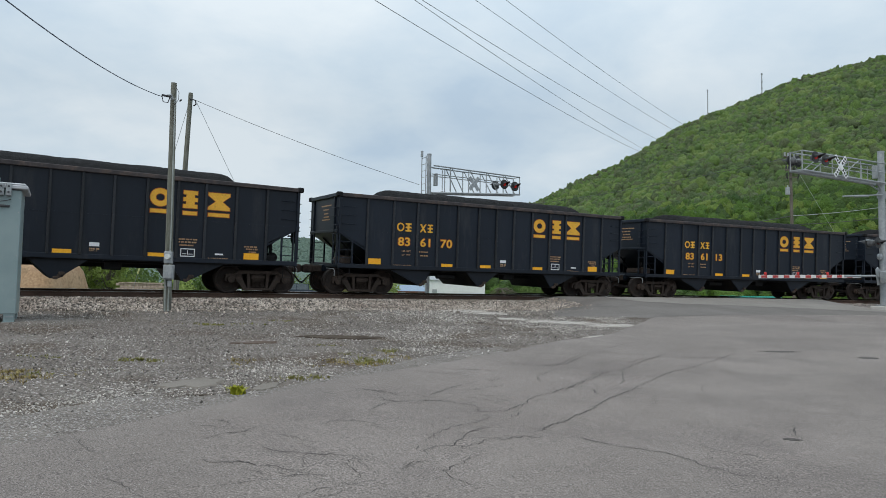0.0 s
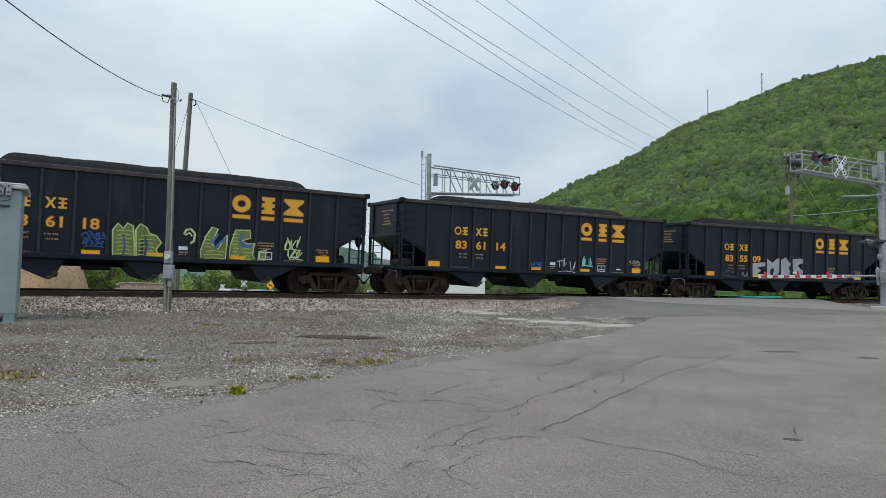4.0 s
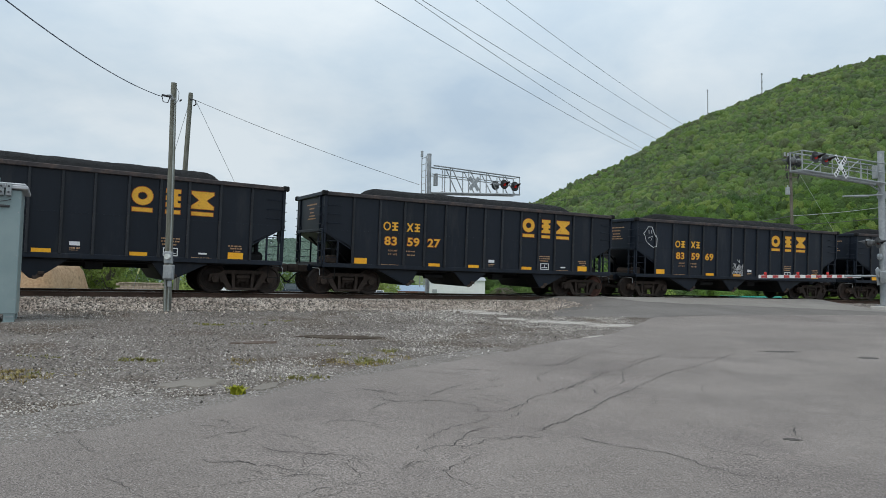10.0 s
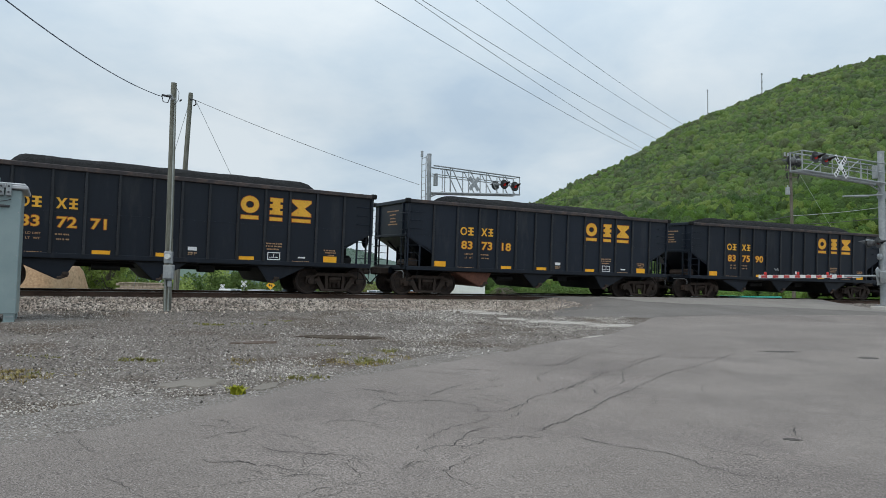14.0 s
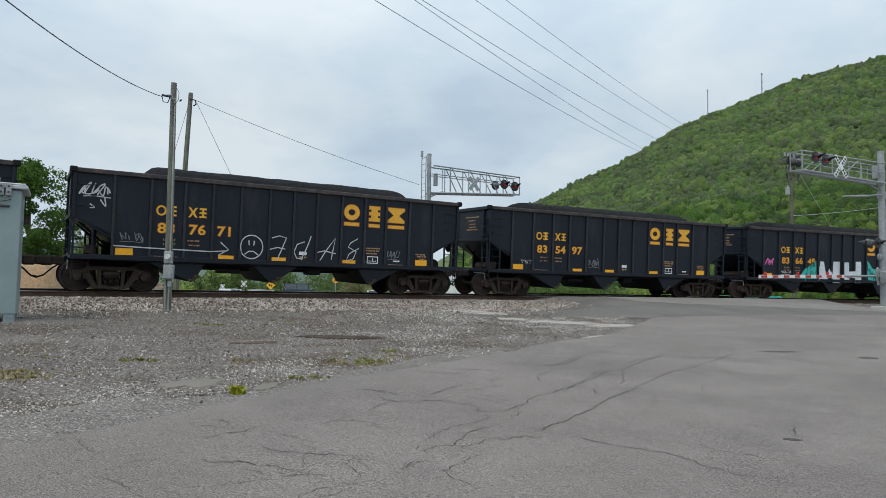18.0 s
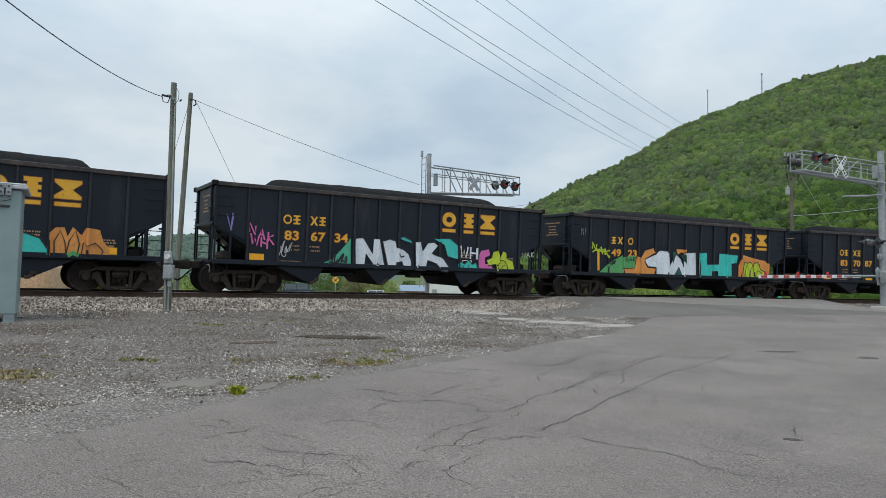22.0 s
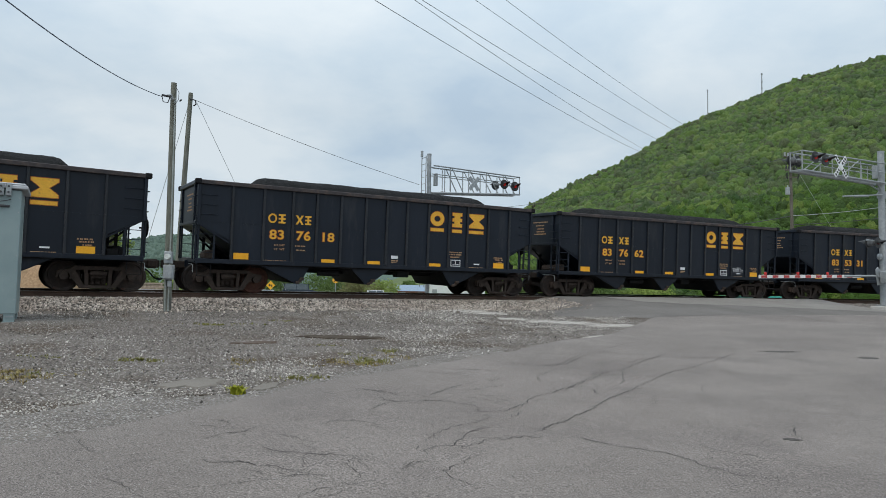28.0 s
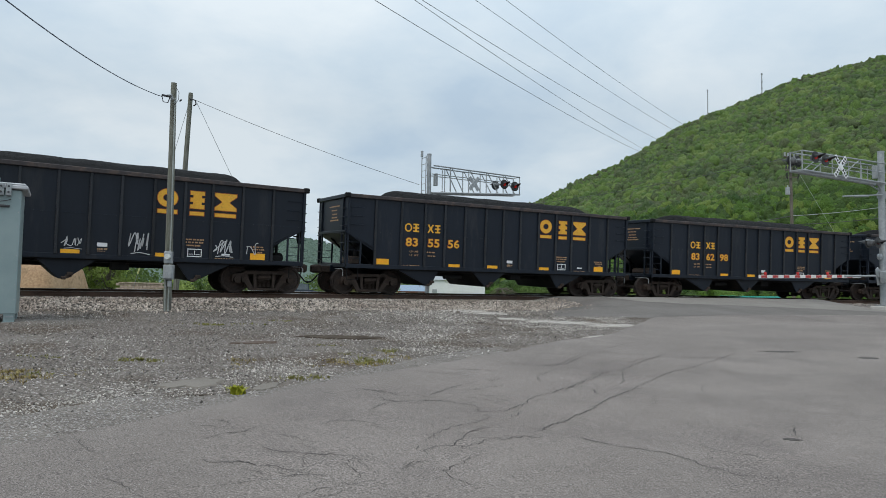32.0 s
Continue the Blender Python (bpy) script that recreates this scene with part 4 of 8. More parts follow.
def stroke(pts, w):
    """Outline of a painted line as quads."""
    rails = []
    n = len(pts)
    closed = pts[0] == pts[-1]
    for k in range(n):
        a = pts[k - 1] if k else (pts[-2] if closed else pts[0])
        b = pts[k + 1] if k < n - 1 else (pts[1] if closed else pts[-1])
        dx, dz = b[0] - a[0], b[1] - a[1]
        L = math.hypot(dx, dz) or 1.0
        nx, nz = -dz / L * w * 0.5, dx / L * w * 0.5
        rails.append(((pts[k][0] + nx, pts[k][1] + nz), (pts[k][0] - nx, pts[k][1] - nz)))
    return [[p[0], q[0], q[1], p[1]] for p, q in zip(rails[:-1], rails[1:])]


def scrawl(x0, x1, z0, z1, letters, seed, w=0.035):
    """An unreadable tag: looping handwriting, one line a letter or two."""
    r = random.Random(seed)
    found, wide, tall = [], (x1 - x0) / letters, z1 - z0
    lean, k = r.uniform(0.05, 0.3), 0
    while k < letters:
        run, way, up = min(letters - k, r.choice((1, 2, 2, 3))), [], r.random() < 0.5
        for q in range(run):
            for step in range(r.choice((3, 4, 5))):
                z = r.uniform(0.6, 1.05) if up else r.uniform(-0.05, 0.42)
                way.append((x0 + wide * (k + q + r.uniform(-0.15, 1.1)) + lean * tall * (z - 0.5), z0 + tall * z))
                up = not up if r.random() < 0.8 else up
        way = [way[0]] + way + [way[-1]]
        pts = []
        for p, a, b, n in zip(way, way[1:], way[2:], way[3:]):
            for q in range(5):
                f = q / 5
                pts.append(tuple(0.5 * (2 * a[i] + (b[i] - p[i]) * f + (2 * p[i] - 5 * a[i] + 4 * b[i] - n[i]) * f * f + (3 * a[i] - p[i] - 3 * b[i] + n[i]) * f ** 3) for i in (0, 1)))
        found.append(stroke(pts + [way[-1]], w))
        k += run
    if letters > 3:
        found.append(stroke([(x0 + 0.1 * (x1 - x0), z0 - 0.1 * tall), (x0 + 0.5 * (x1 - x0), z0 - 0.02 * tall), (x1, z0 - 0.12 * tall)], w * 0.8))
    return found


TAGS = {
    15: (
        ("TEAL", ((-3.44, 0.94), (-2.99, 1.15), (-2.6, 1.62), (-1.84, 2.01), (-1.79, 0.93))),
        ("SILVER", ((-1.70, 1.98), (-1.32, 1.98), (-1.14, 1.30), (-0.94, 1.65), (-0.74, 1.32), (-0.69, 2.0), (-0.2, 2.0), (-0.2, 0.9), (-0.7, 0.9), (-0.92, 1.26), (-1.12, 0.98), (-1.22, 0.93), (-1.72, 0.95))),
        ("SILVER", ((0.01, 1.97), (0.45, 1.99), (0.47, 1.52), (0.84, 1.54), (0.82, 2.03), (1.33, 2.05), (1.38, 0.93), (0.89, 0.92), (0.88, 1.3), (0.48, 1.29), (0.5, 0.95), (0.03, 0.94))),
        ("TEAL", ((1.64, 2.1), (1.9, 2.03), (2.18, 1.7), (2.68, 1.64), (3.14, 1.48), (3.34, 1.18), (3.35, 0.96), (1.87, 0.96))),
        ("ORANGE", ((3.36, 1.62), (3.5, 1.78), (3.72, 1.8), (3.8, 1.55), (3.92, 1.82), (4.15, 1.6), (4.25, 1.82), (4.6, 1.78), (4.7, 1.45), (4.87, 1.25), (4.88, 0.99), (3.38, 0.96))),
    ),
    16: (
        ("TEALGREEN", ((-2.95, 0.99), (-2.44, 1.24), (-2.11, 1.59), (-1.83, 1.94), (-1.79, 1.03))),
        ("SILVER", ((-1.68, 1.95), (-1.36, 2.0), (-0.98, 1.45), (-0.98, 1.98), (-0.72, 1.98), (-0.50, 1.0), (-0.85, 0.95), (-1.25, 1.45), (-1.28, 1.0), (-1.62, 1.0))),
        ("SILVER", ((-0.63, 1.9), (-0.35, 2.0), (-0.12, 1.95), (-0.06, 1.72), (0.2, 1.66), (0.42, 1.5), (0.53, 1.25), (0.55, 0.95), (0.27, 0.95), (0.15, 1.22), (-0.05, 1.18), (-0.06, 0.97), (-0.38, 0.98))),
        ("SILVER", ((0.66, 1.94), (0.9, 1.98), (0.98, 1.64), (1.18, 1.94), (1.45, 1.98), (1.62, 1.85), (1.36, 1.56), (1.85, 1.4), (2.1, 1.1), (2.05, 0.9), (1.78, 0.93), (1.58, 1.18), (1.2, 1.3), (1.12, 0.93), (0.72, 0.93))),
        ("TEAL", ((0.0, 2.04), (0.2, 2.12), (0.5, 2.0), (0.56, 1.88), (0.25, 1.95))),
        ("TEAL", ((1.41, 2.11), (2.11, 2.15), (2.47, 1.91), (2.5, 1.38), (2.02, 1.47), (1.88, 1.88))),
        ("TEAL", ((2.48, 1.2), (2.6, 1.33), (2.78, 1.22), (2.95, 1.38), (3.12, 1.22), (3.3, 1.3), (3.36, 1.0), (2.49, 0.98))),
        ("PINK", ((3.36, 1.45), (3.5, 1.75), (3.85, 1.82), (3.92, 1.6), (3.68, 1.5), (3.7, 1.25), (4.0, 1.2), (4.1, 0.97), (3.4, 0.96))),
        ("LIME", ((3.75, 1.4), (3.98, 1.5), (4.05, 1.75), (4.28, 1.78), (4.38, 1.5), (4.5, 1.78), (4.68, 1.72), (4.7, 1.5), (4.98, 1.42), (5.06, 1.2), (5.06, 0.95), (4.26, 0.93), (4.2, 1.25), (3.85, 1.2))),
    ),
    17: (
        ("GREEN", ((-4.97, 1.02), (-4.36, 1.51), (-3.98, 1.69), (-3.68, 1.84), (-3.64, 1.03))),
        ("GREEN", ((-3.66, 1.75), (-3.2, 1.84), (-2.92, 1.84), (-3.02, 1.31), (-3.64, 1.29))),
        ("ORANGE", ((-3.64, 1.26), (-3.0, 1.29), (-2.9, 1.82), (-2.69, 1.77), (-2.65, 0.98), (-3.64, 1.01))),
        ("ORANGE", ((-2.66, 1.77), (-2.44, 2.09), (-1.98, 2.21), (-1.9, 2.01), (-2.3, 1.81), (-2.48, 1.6), (-2.29, 1.35), (-1.89, 1.32), (-1.88, 0.96), (-2.63, 0.98))),
        ("SILVER", ((-2.44, 1.72), (-1.92, 1.94), (-1.63, 2.14), (-1.14, 2.11), (-1.06, 1.4), (-0.73, 2.01), (-0.4, 1.8), (-0.24, 1.44), (-0.23, 2.07), (0.48, 2.12), (0.54, 0.95), (-1.04, 0.97), (-1.84, 0.97), (-1.87, 1.38), (-2.26, 1.39), (-2.44, 1.58))),
        ("TEAL", ((0.68, 2.1), (1.17, 2.13), (1.19, 1.6), (1.9, 1.63), (1.93, 2.14), (3.15, 2.09), (3.06, 1.71), (2.74, 1.67), (2.77, 0.98), (1.91, 0.97), (1.87, 1.29), (1.51, 1.28), (1.52, 0.98), (0.71, 0.96))),
        ("ORANGE", ((3.48, 2.11), (4.28, 1.95), (4.92, 1.88), (5.23, 1.68), (5.26, 1.0), (5.07, 1.0), (5.05, 1.47), (4.66, 1.82), (3.72, 1.86), (3.46, 1.61), (3.53, 1.0), (3.2, 0.99), (3.18, 1.59))),
        ("ORANGE", ((3.44, 1.58), (3.72, 1.87), (4.64, 1.83), (5.06, 1.47), (5.08, 0.99), (3.5, 0.99))),
        ("LIME", ((3.5, 1.5), (3.58, 1.78), (3.78, 1.72), (3.86, 1.8), (4.05, 1.72), (4.12, 1.5), (4.2, 1.75), (4.38, 1.8), (4.55, 1.66), (4.62, 1.45), (4.92, 1.35), (5.0, 0.99), (3.59, 1.0))),
        ("AMBER", ((-5.03, 1.96), (-4.91, 1.97), (-4.88, 1.17), (-4.99, 1.16))),
        ("ORANGE", ((-0.68, 2.22), (-0.1, 2.22), (-0.16, 2.0), (-0.36, 2.1), (-0.58, 1.98))),
        ("PINE", ((-0.84, 0.95), (-0.5, 1.45), (-0.22, 0.95))),
        ("PINE", ((-0.88, 2.08), (-0.64, 2.1), (-0.86, 1.5))),
        ("PINE", ((-0.12, 2.0), (-0.05, 1.5), (-0.4, 1.95))),
    ),
    3: (
        ("OLIVE", ((-1.55, 1.0), (-1.58, 1.8), (-1.45, 2.0), (-1.3, 1.86), (-1.2, 2.02), (-1.05, 1.95), (-1.0, 1.5), (-0.98, 1.0))),
        ("OLIVE", ((-0.93, 1.0), (-0.97, 1.85), (-0.86, 2.02), (-0.68, 1.92), (-0.6, 1.75), (-0.42, 1.7), (-0.26, 1.5), (-0.4, 1.3), (-0.3, 1.05))),
        ("OLIVE", ((0.9, 1.0), (0.86, 1.3), (1.0, 1.75), (1.18, 2.05), (1.36, 2.0), (1.24, 1.7), (1.2, 1.52), (1.38, 1.38), (1.52, 1.66), (1.64, 1.84), (1.62, 1.0))),
        ("OLIVE", ((1.72, 1.0), (1.75, 1.5), (1.9, 2.0), (2.35, 2.02), (2.38, 1.78), (2.12, 1.68), (2.3, 1.58), (2.5, 1.62), (2.46, 1.25), (2.58, 1.0))),
        ("OLIVE", ((2.64, 1.0), (2.66, 1.36), (2.9, 1.42), (2.88, 1.15), (2.76, 1.0))),
    ),
    5: (
        ("DULLSILVER", ((-2.42, 1.74), (-1.64, 1.81), (-1.63, 1.63), (-2.14, 1.54), (-1.86, 1.41), (-2.12, 1.24), (-1.66, 1.24), (-1.75, 1.0), (-2.4, 1.0))),
        ("DULLSILVER", ((-1.5, 1.99), (-1.15, 1.8), (-0.76, 2.05), (-0.71, 1.46), (-0.97, 0.98), (-1.15, 1.12), (-1.01, 1.45), (-1.14, 1.56), (-1.28, 1.44), (-1.25, 1.11), (-1.47, 1.2))),
        ("DULLSILVER", ((-0.58, 1.94), (-0.25, 2.1), (0.02, 1.78), (-0.06, 1.58), (0.1, 1.06), (-0.57, 1.06))),
        ("DULLSILVER", ((0.2, 2.03), (0.88, 2.06), (0.88, 1.87), (0.55, 1.71), (0.88, 1.43), (0.77, 1.02), (0.2, 1.11), (0.51, 1.3), (0.22, 1.5))),
    ),
}
EDGES = {"SILVER": "BLACK", "TEAL": "BLACK", "LIME": "BLACK", "OLIVE": "PALELIME"}
for i, pieces in TAGS.items():
    ribs = OLD_RIBS if i == 17 else RIBS
    for k, (colour, poly) in enumerate(pieces):
        paint(cars[i], "graffiti", [poly], SPRAY[colour], (0.009 if i > 5 else 0.0) + 0.0008 * k, ribs, "sprayed graffiti shape")
        if colour in EDGES:
            paint(cars[i], "graffiti_outline", stroke(list(poly) + [poly[0]], 0.045), SPRAY[EDGES[colour]], 0.0008 * k + 0.018, ribs)
    tagged(cars[i], "black hopper car heaped with coal, with %s graffiti" % {3: "yellow-green", 5: "silver", 15: "white and teal", 16: "silver, teal and pink", 17: "orange, white and teal"}[i])
SCRAWLS = ((15, "PINK", -5.3, -4.55, 1.7, 2.05, 3, 0.05), (15, "CHALK", -4.25, -3.6, 1.27, 1.45, 4, 0.02), 
           (16, "CHALK", -4.3, -3.85, 1.25, 1.75, 3, 0.025), (16, "PURPLE", -6.0, -5.7, 1.9, 2.55, 2, 0.035), (16, "BLACK", -2.45, -1.9, 1.05, 1.45, 3, 0.05),
           (17, "BLACK", -4.3, -4.05, 1.35, 1.6, 3, 0.03), (17, "GREY", -5.9, -5.6, 2.6, 2.9, 3, 0.02),
           (3, "NAVY", -2.38, -1.75, 1.55, 1.74, 5, 0.035), (3, "NAVY", -2.36, -1.78, 1.32, 1.5, 5, 0.035), (3, "PALELIME", 3.42, 4.05, 1.5, 1.92, 4, 0.035), (3, "PALELIME", 3.6, 4.15, 1.18, 1.5, 4, 0.035),
           (5, "GREY", -3.15, -2.65, 1.1, 1.35, 4, 0.025), (5, "GREY", -4.2, -3.6, 1.2, 1.4, 3, 0.02), (13, "CHALK", -6.2, -5.42, 2.75, 3.1, 5, 0.035), (13, "CHALK", -5.95, -5.42, 2.35, 2.75, 2, 0.035), (13, "GREY", -5.2, -4.5, 1.5, 1.75, 5, 0.02),
           (13, "GREY", 3.4, 3.95, 1.3, 1.6, 5, 0.02),
           (9, "CHALK", -0.72, -0.05, 1.42, 1.68, 5, 0.03), (9, "CHALK", -0.72, -0.05, 1.16, 1.4, 5, 0.03), (9, "CHALK", -0.5, -0.28, 1.72, 1.88, 1, 0.03), (14, "GREY", -1.62, -1.0, 1.3, 1.7, 4, 0.025), (14, "CHALK", -4.9, -4.4, 1.3, 1.5, 3, 0.015),
           (4, "CHALK", 0.55, 1.5, 1.1, 1.6, 5, 0.035), (4, "AQUA", 1.75, 2.4, 1.35, 1.68, 4, 0.045), (4, "BLUE", -0.7, -0.2, 1.22, 1.42, 4, 0.025), (4, "CHALK", 4.4, 5.05, 1.5, 1.65, 5, 0.015), (22, "CHALK", 1.05, 1.62, 1.2, 1.75, 5, 0.03), (22, "CHALK", 3.45, 4.05, 1.2, 1.65, 4, 0.03), (22, "CHALK", 4.45, 4.8, 1.25, 1.62, 2, 0.025),
           (22, "CHALK", -0.65, -0.15, 1.25, 1.55, 4, 0.02), (21, "CHALK", 3.4, 4.1, 1.32, 1.5, 7, 0.02), (6, "GREY", -4.3, -3.7, 1.15, 1.35, 5, 0.025), (6, "CHALK", -5.75, -5.55, 2.5, 2.75, 1, 0.02), (12, "CHALK", -1.2, -0.9, 1.4, 1.6, 2, 0.02))
for k, (i, colour, x0, x1, z0, z1, n, w) in enumerate(SCRAWLS):
    for letter in scrawl(x0, x1, z0, z1, n, 900 + k, w):
        paint(cars[i], "graffiti_tag", letter, SPRAY[colour], 0.030, OLD_RIBS if i == 17 else RIBS, "small scrawled paint tag")
# thin strokes inside the yellow-green letters
for x0, x1, z0, rows in ((-1.5, -1.06, 1.12, 7), (-0.9, -0.46, 1.12, 6), (0.96, 1.16, 1.42, 4), (0.96, 1.56, 1.08, 3), (1.8, 2.02, 1.2, 7), (2.1, 2.42, 1.08, 4)):
    for k in range(rows):
        z = z0 + 0.11 * k
        paint(cars[3], "graffiti_line", stroke([(x0 + 0.02 * (k % 3), z), ((x0 + x1) / 2, z + 0.03), (x1 - 0.03 * (k % 2), z + 0.01)], 0.028), SPRAY["LIME2"], 0.024, RIBS)
for colour, pts, w in (("BLUE", ((1.36, 1.86), (1.22, 1.6), (1.3, 1.42), (1.46, 1.62), (1.6, 1.72)), 0.07), ("BLUE", ((2.1, 1.9), (2.04, 1.66), (2.2, 1.52), (2.44, 1.54)), 0.07), ("PALELIME", ((0.36, 1.78), (0.42, 1.92), (0.56, 1.95), (0.68, 1.82), (0.66, 1.6), (0.56, 1.52)), 0.07),
                       ("PALELIME", ((0.4, 1.76), (0.52, 1.84), (0.6, 1.74)), 0.05), ("NAVY", ((-1.3, 1.7), (-1.25, 1.35), (-1.28, 1.05)), 0.05), ("NAVY", ((-0.7, 1.62), (-0.66, 1.4), (-0.7, 1.1)), 0.05)):
    paint(cars[3], "graffiti_line", stroke(pts, w), SPRAY[colour], 0.027, RIBS, "sprayed line inside the graffiti")
CIRCLE = tuple((-1.34 + 0.36 * math.cos(k * math.pi / 10), 1.5 + 0.37 * math.sin(k * math.pi / 10)) for k in range(21))
for i, colour, pts in ((13, "CHALK", CIRCLE), (13, "CHALK", ((-1.42, 1.55), (-1.43, 1.7))), (13, "CHALK", ((-1.27, 1.55), (-1.26, 1.7))), (13, "CHALK", ((-1.55, 1.26), (-1.42, 1.36), (-1.27, 1.36), (-1.12, 1.25))),
                       (13, "CHALK", ((-0.7, 1.82), (-0.45, 1.9), (-0.22, 1.84), (-0.35, 1.5), (-0.5, 1.12))), (13, "CHALK", ((-0.75, 1.45), (-0.5, 1.52), (-0.25, 1.48))), (13, "CHALK", ((0.4, 1.75), (0.15, 1.65), (0.05, 1.4), (0.15, 1.2), (0.35, 1.18))), (13, "CHALK", ((0.62, 1.95), (0.5, 1.6), (0.3, 1.15))),
                       (13, "CHALK", ((0.95, 1.15), (1.2, 1.55), (1.48, 1.92), (1.4, 1.5), (1.35, 1.2))), (13, "CHALK", ((0.85, 1.42), (1.1, 1.48), (1.5, 1.4))), (13, "CHALK", ((2.3, 1.95), (2.05, 1.8), (1.95, 1.65), (2.25, 1.5), (2.15, 1.25), (1.9, 1.18), (2.0, 1.42), (2.35, 1.62))),
                       (13, "CHALK", ((-5.3, 1.36), (-4.3, 1.33), (-2.6, 1.30), (-2.1, 1.34))), (13, "CHALK", ((-2.3, 1.6), (-2.05, 1.38), (-2.35, 1.2))), (9, "CHALK", ((-6.0, 2.85), (-5.9, 2.7), (-5.85, 2.5), (-5.7, 2.4), (-5.45, 2.25), (-5.32, 2.3), (-5.3, 2.65), (-5.45, 2.95), (-5.55, 3.15), (-5.75, 3.15), (-5.9, 2.95), (-6.0, 2.85))),
                       (9, "CHALK", ((-5.72, 3.0), (-5.7, 2.85))), (9, "CHALK", ((-5.58, 3.0), (-5.55, 2.85))), (9, "CHALK", ((-5.75, 2.65), (-5.5, 2.75), (-5.6, 2.55)))):
    paint(cars[i], "chalk_line", stroke(pts, 0.035), SPRAY[colour], 0.030, RIBS, "white chalk line")


# hand-sprayed words in plain strokes, and the lobes drawn inside the rounded shapes
STROKES = {"N": (((0, 0), (0, 1), (0.7, 0), (0.7, 1)),), "A": (((0, 0), (0.35, 1), (0.7, 0)), ((0.12, 0.38), (0.58, 0.38))), "K": (((0, 0), (0, 1)), ((0.65, 1), (0, 0.45), (0.7, 0))), "W": (((0, 1), (0.2, 0), (0.42, 0.7), (0.64, 0), (0.85, 1)),),
           "H": (((0, 0), (0, 1)), ((0.65, 0), (0.65, 1)), ((0, 0.5), (0.65, 0.5))), "P": (((0, 0), (0, 1), (0.5, 0.95), (0.55, 0.6), (0, 0.5)),), "O": (((0.1, 0.15), (0, 0.6), (0.3, 1), (0.6, 0.6), (0.45, 0.05), (0.1, 0.15)),), "E": (((0.6, 1), (0, 1), (0, 0), (0.6, 0)), ((0, 0.5), (0.5, 0.5))),
           "L": (((0, 1), (0, 0), (0.6, 0)),), "Y": (((0, 1), (0.3, 0.5), (0.6, 1)), ((0.3, 0.5), (0.3, 0))), "S": (((0.6, 0.95), (0.1, 0.9), (0.1, 0.6), (0.6, 0.4), (0.5, 0), (0, 0.05)),), "D": (((0, 0), (0, 1), (0.5, 0.75), (0.55, 0.3), (0, 0)),)}
for i, word, colour, x0, z0, tall, wide, w, lean in ((15, "PHONE", "BLACK", -2.46, 1.52, 0.26, 0.17, 0.035, 0.06), (15, "LYES", "BLACK", -2.48, 1.26, 0.22, 0.17, 0.035, 0.0), (15, "NAK", "BLACK", 1.88, 1.52, 0.22, 0.16, 0.035, -0.12), (15, "SPED", "BLACK", 1.90, 1.27, 0.2, 0.14, 0.035, -0.06),
                                                     (16, "NAK", "PINK", -5.27, 1.98, 0.3, 0.27, 0.055, -0.14), (16, "WH", "PINK", -5.22, 1.62, 0.32, 0.3, 0.055, -0.1), (16, "WH", "SILVER", 2.55, 1.46, 0.44, 0.42, 0.065, -0.03), (17, "NAK", "LIME", -5.3, 2.06, 0.28, 0.3, 0.065, -0.12), (17, "NAK", "BLACK", -3.55, 1.6, 0.2, 0.2, 0.03, 0.0),
                                                     (16, "NAK", "CHALK", 5.42, 1.55, 0.2, 0.2, 0.03, 0.02)):
    for k, letter in enumerate(word):
        for line in STROKES[letter]:
            pts = [(x0 + wide * (1.12 * k + u_), z0 + tall * v_ + lean * (k + u_)) for u_, v_ in line]
            paint(cars[i], "graffiti_letter", stroke(pts, w), SPRAY[colour], 0.033, OLD_RIBS if i == 17 else RIBS, "sprayed letter stroke")
for i, colour, pts, w in ((15, "BLACK", ((3.5, 1.0), (3.48, 1.4), (3.62, 1.7), (3.74, 1.4), (3.78, 1.05)), 0.03), (15, "BLACK", ((3.78, 1.05), (3.85, 1.45), (4.0, 1.72), (4.1, 1.35), (4.05, 1.0)), 0.03), (15, "BLACK", ((4.15, 1.0), (4.2, 1.4), (4.3, 1.3), (4.5, 1.4), (4.7, 1.2), (4.65, 1.0)), 0.03),
                          (16, "BLACK", ((4.25, 1.2), (4.4, 1.42), (4.6, 1.4), (4.75, 1.15), (4.7, 0.97)), 0.03), (16, "BLACK", ((4.45, 1.0), (4.5, 1.2), (4.62, 1.22)), 0.03), (16, "BLACK", ((0.02, 1.5), (0.12, 1.38), (0.24, 1.42)), 0.05), (16, "BLACK", ((2.7, 1.0), (2.72, 1.15)), 0.035), (16, "BLACK", ((2.95, 1.0), (2.96, 1.18)), 0.035),
                          (17, "BLACK", ((3.66, 1.05), (3.62, 1.4), (3.74, 1.66), (3.86, 1.4), (3.9, 1.05)), 0.03), (17, "BLACK", ((3.95, 1.05), (3.96, 1.4), (4.08, 1.6), (4.2, 1.3), (4.22, 1.02)), 0.03), (17, "BLACK", ((4.25, 1.15), (4.45, 1.4), (4.7, 1.3), (4.75, 1.1), (4.5, 1.02), (4.25, 1.15)), 0.03),
                          (17, "LIME", ((-5.28, 1.92), (-5.1, 2.06), (-4.9, 2.02), (-4.7, 2.04), (-4.5, 1.86)), 0.05), (17, "LIME", ((-5.15, 2.0), (-4.9, 1.98), (-4.6, 1.95), (-4.42, 1.7)), 0.05), (15, "GREEN", ((3.82, 1.02), (3.95, 1.1), (4.1, 1.04)), 0.12)):
    paint(cars[i], "graffiti_line", stroke(pts, w), SPRAY[colour], 0.033, OLD_RIBS if i == 17 else RIBS, "sprayed line inside the graffiti")


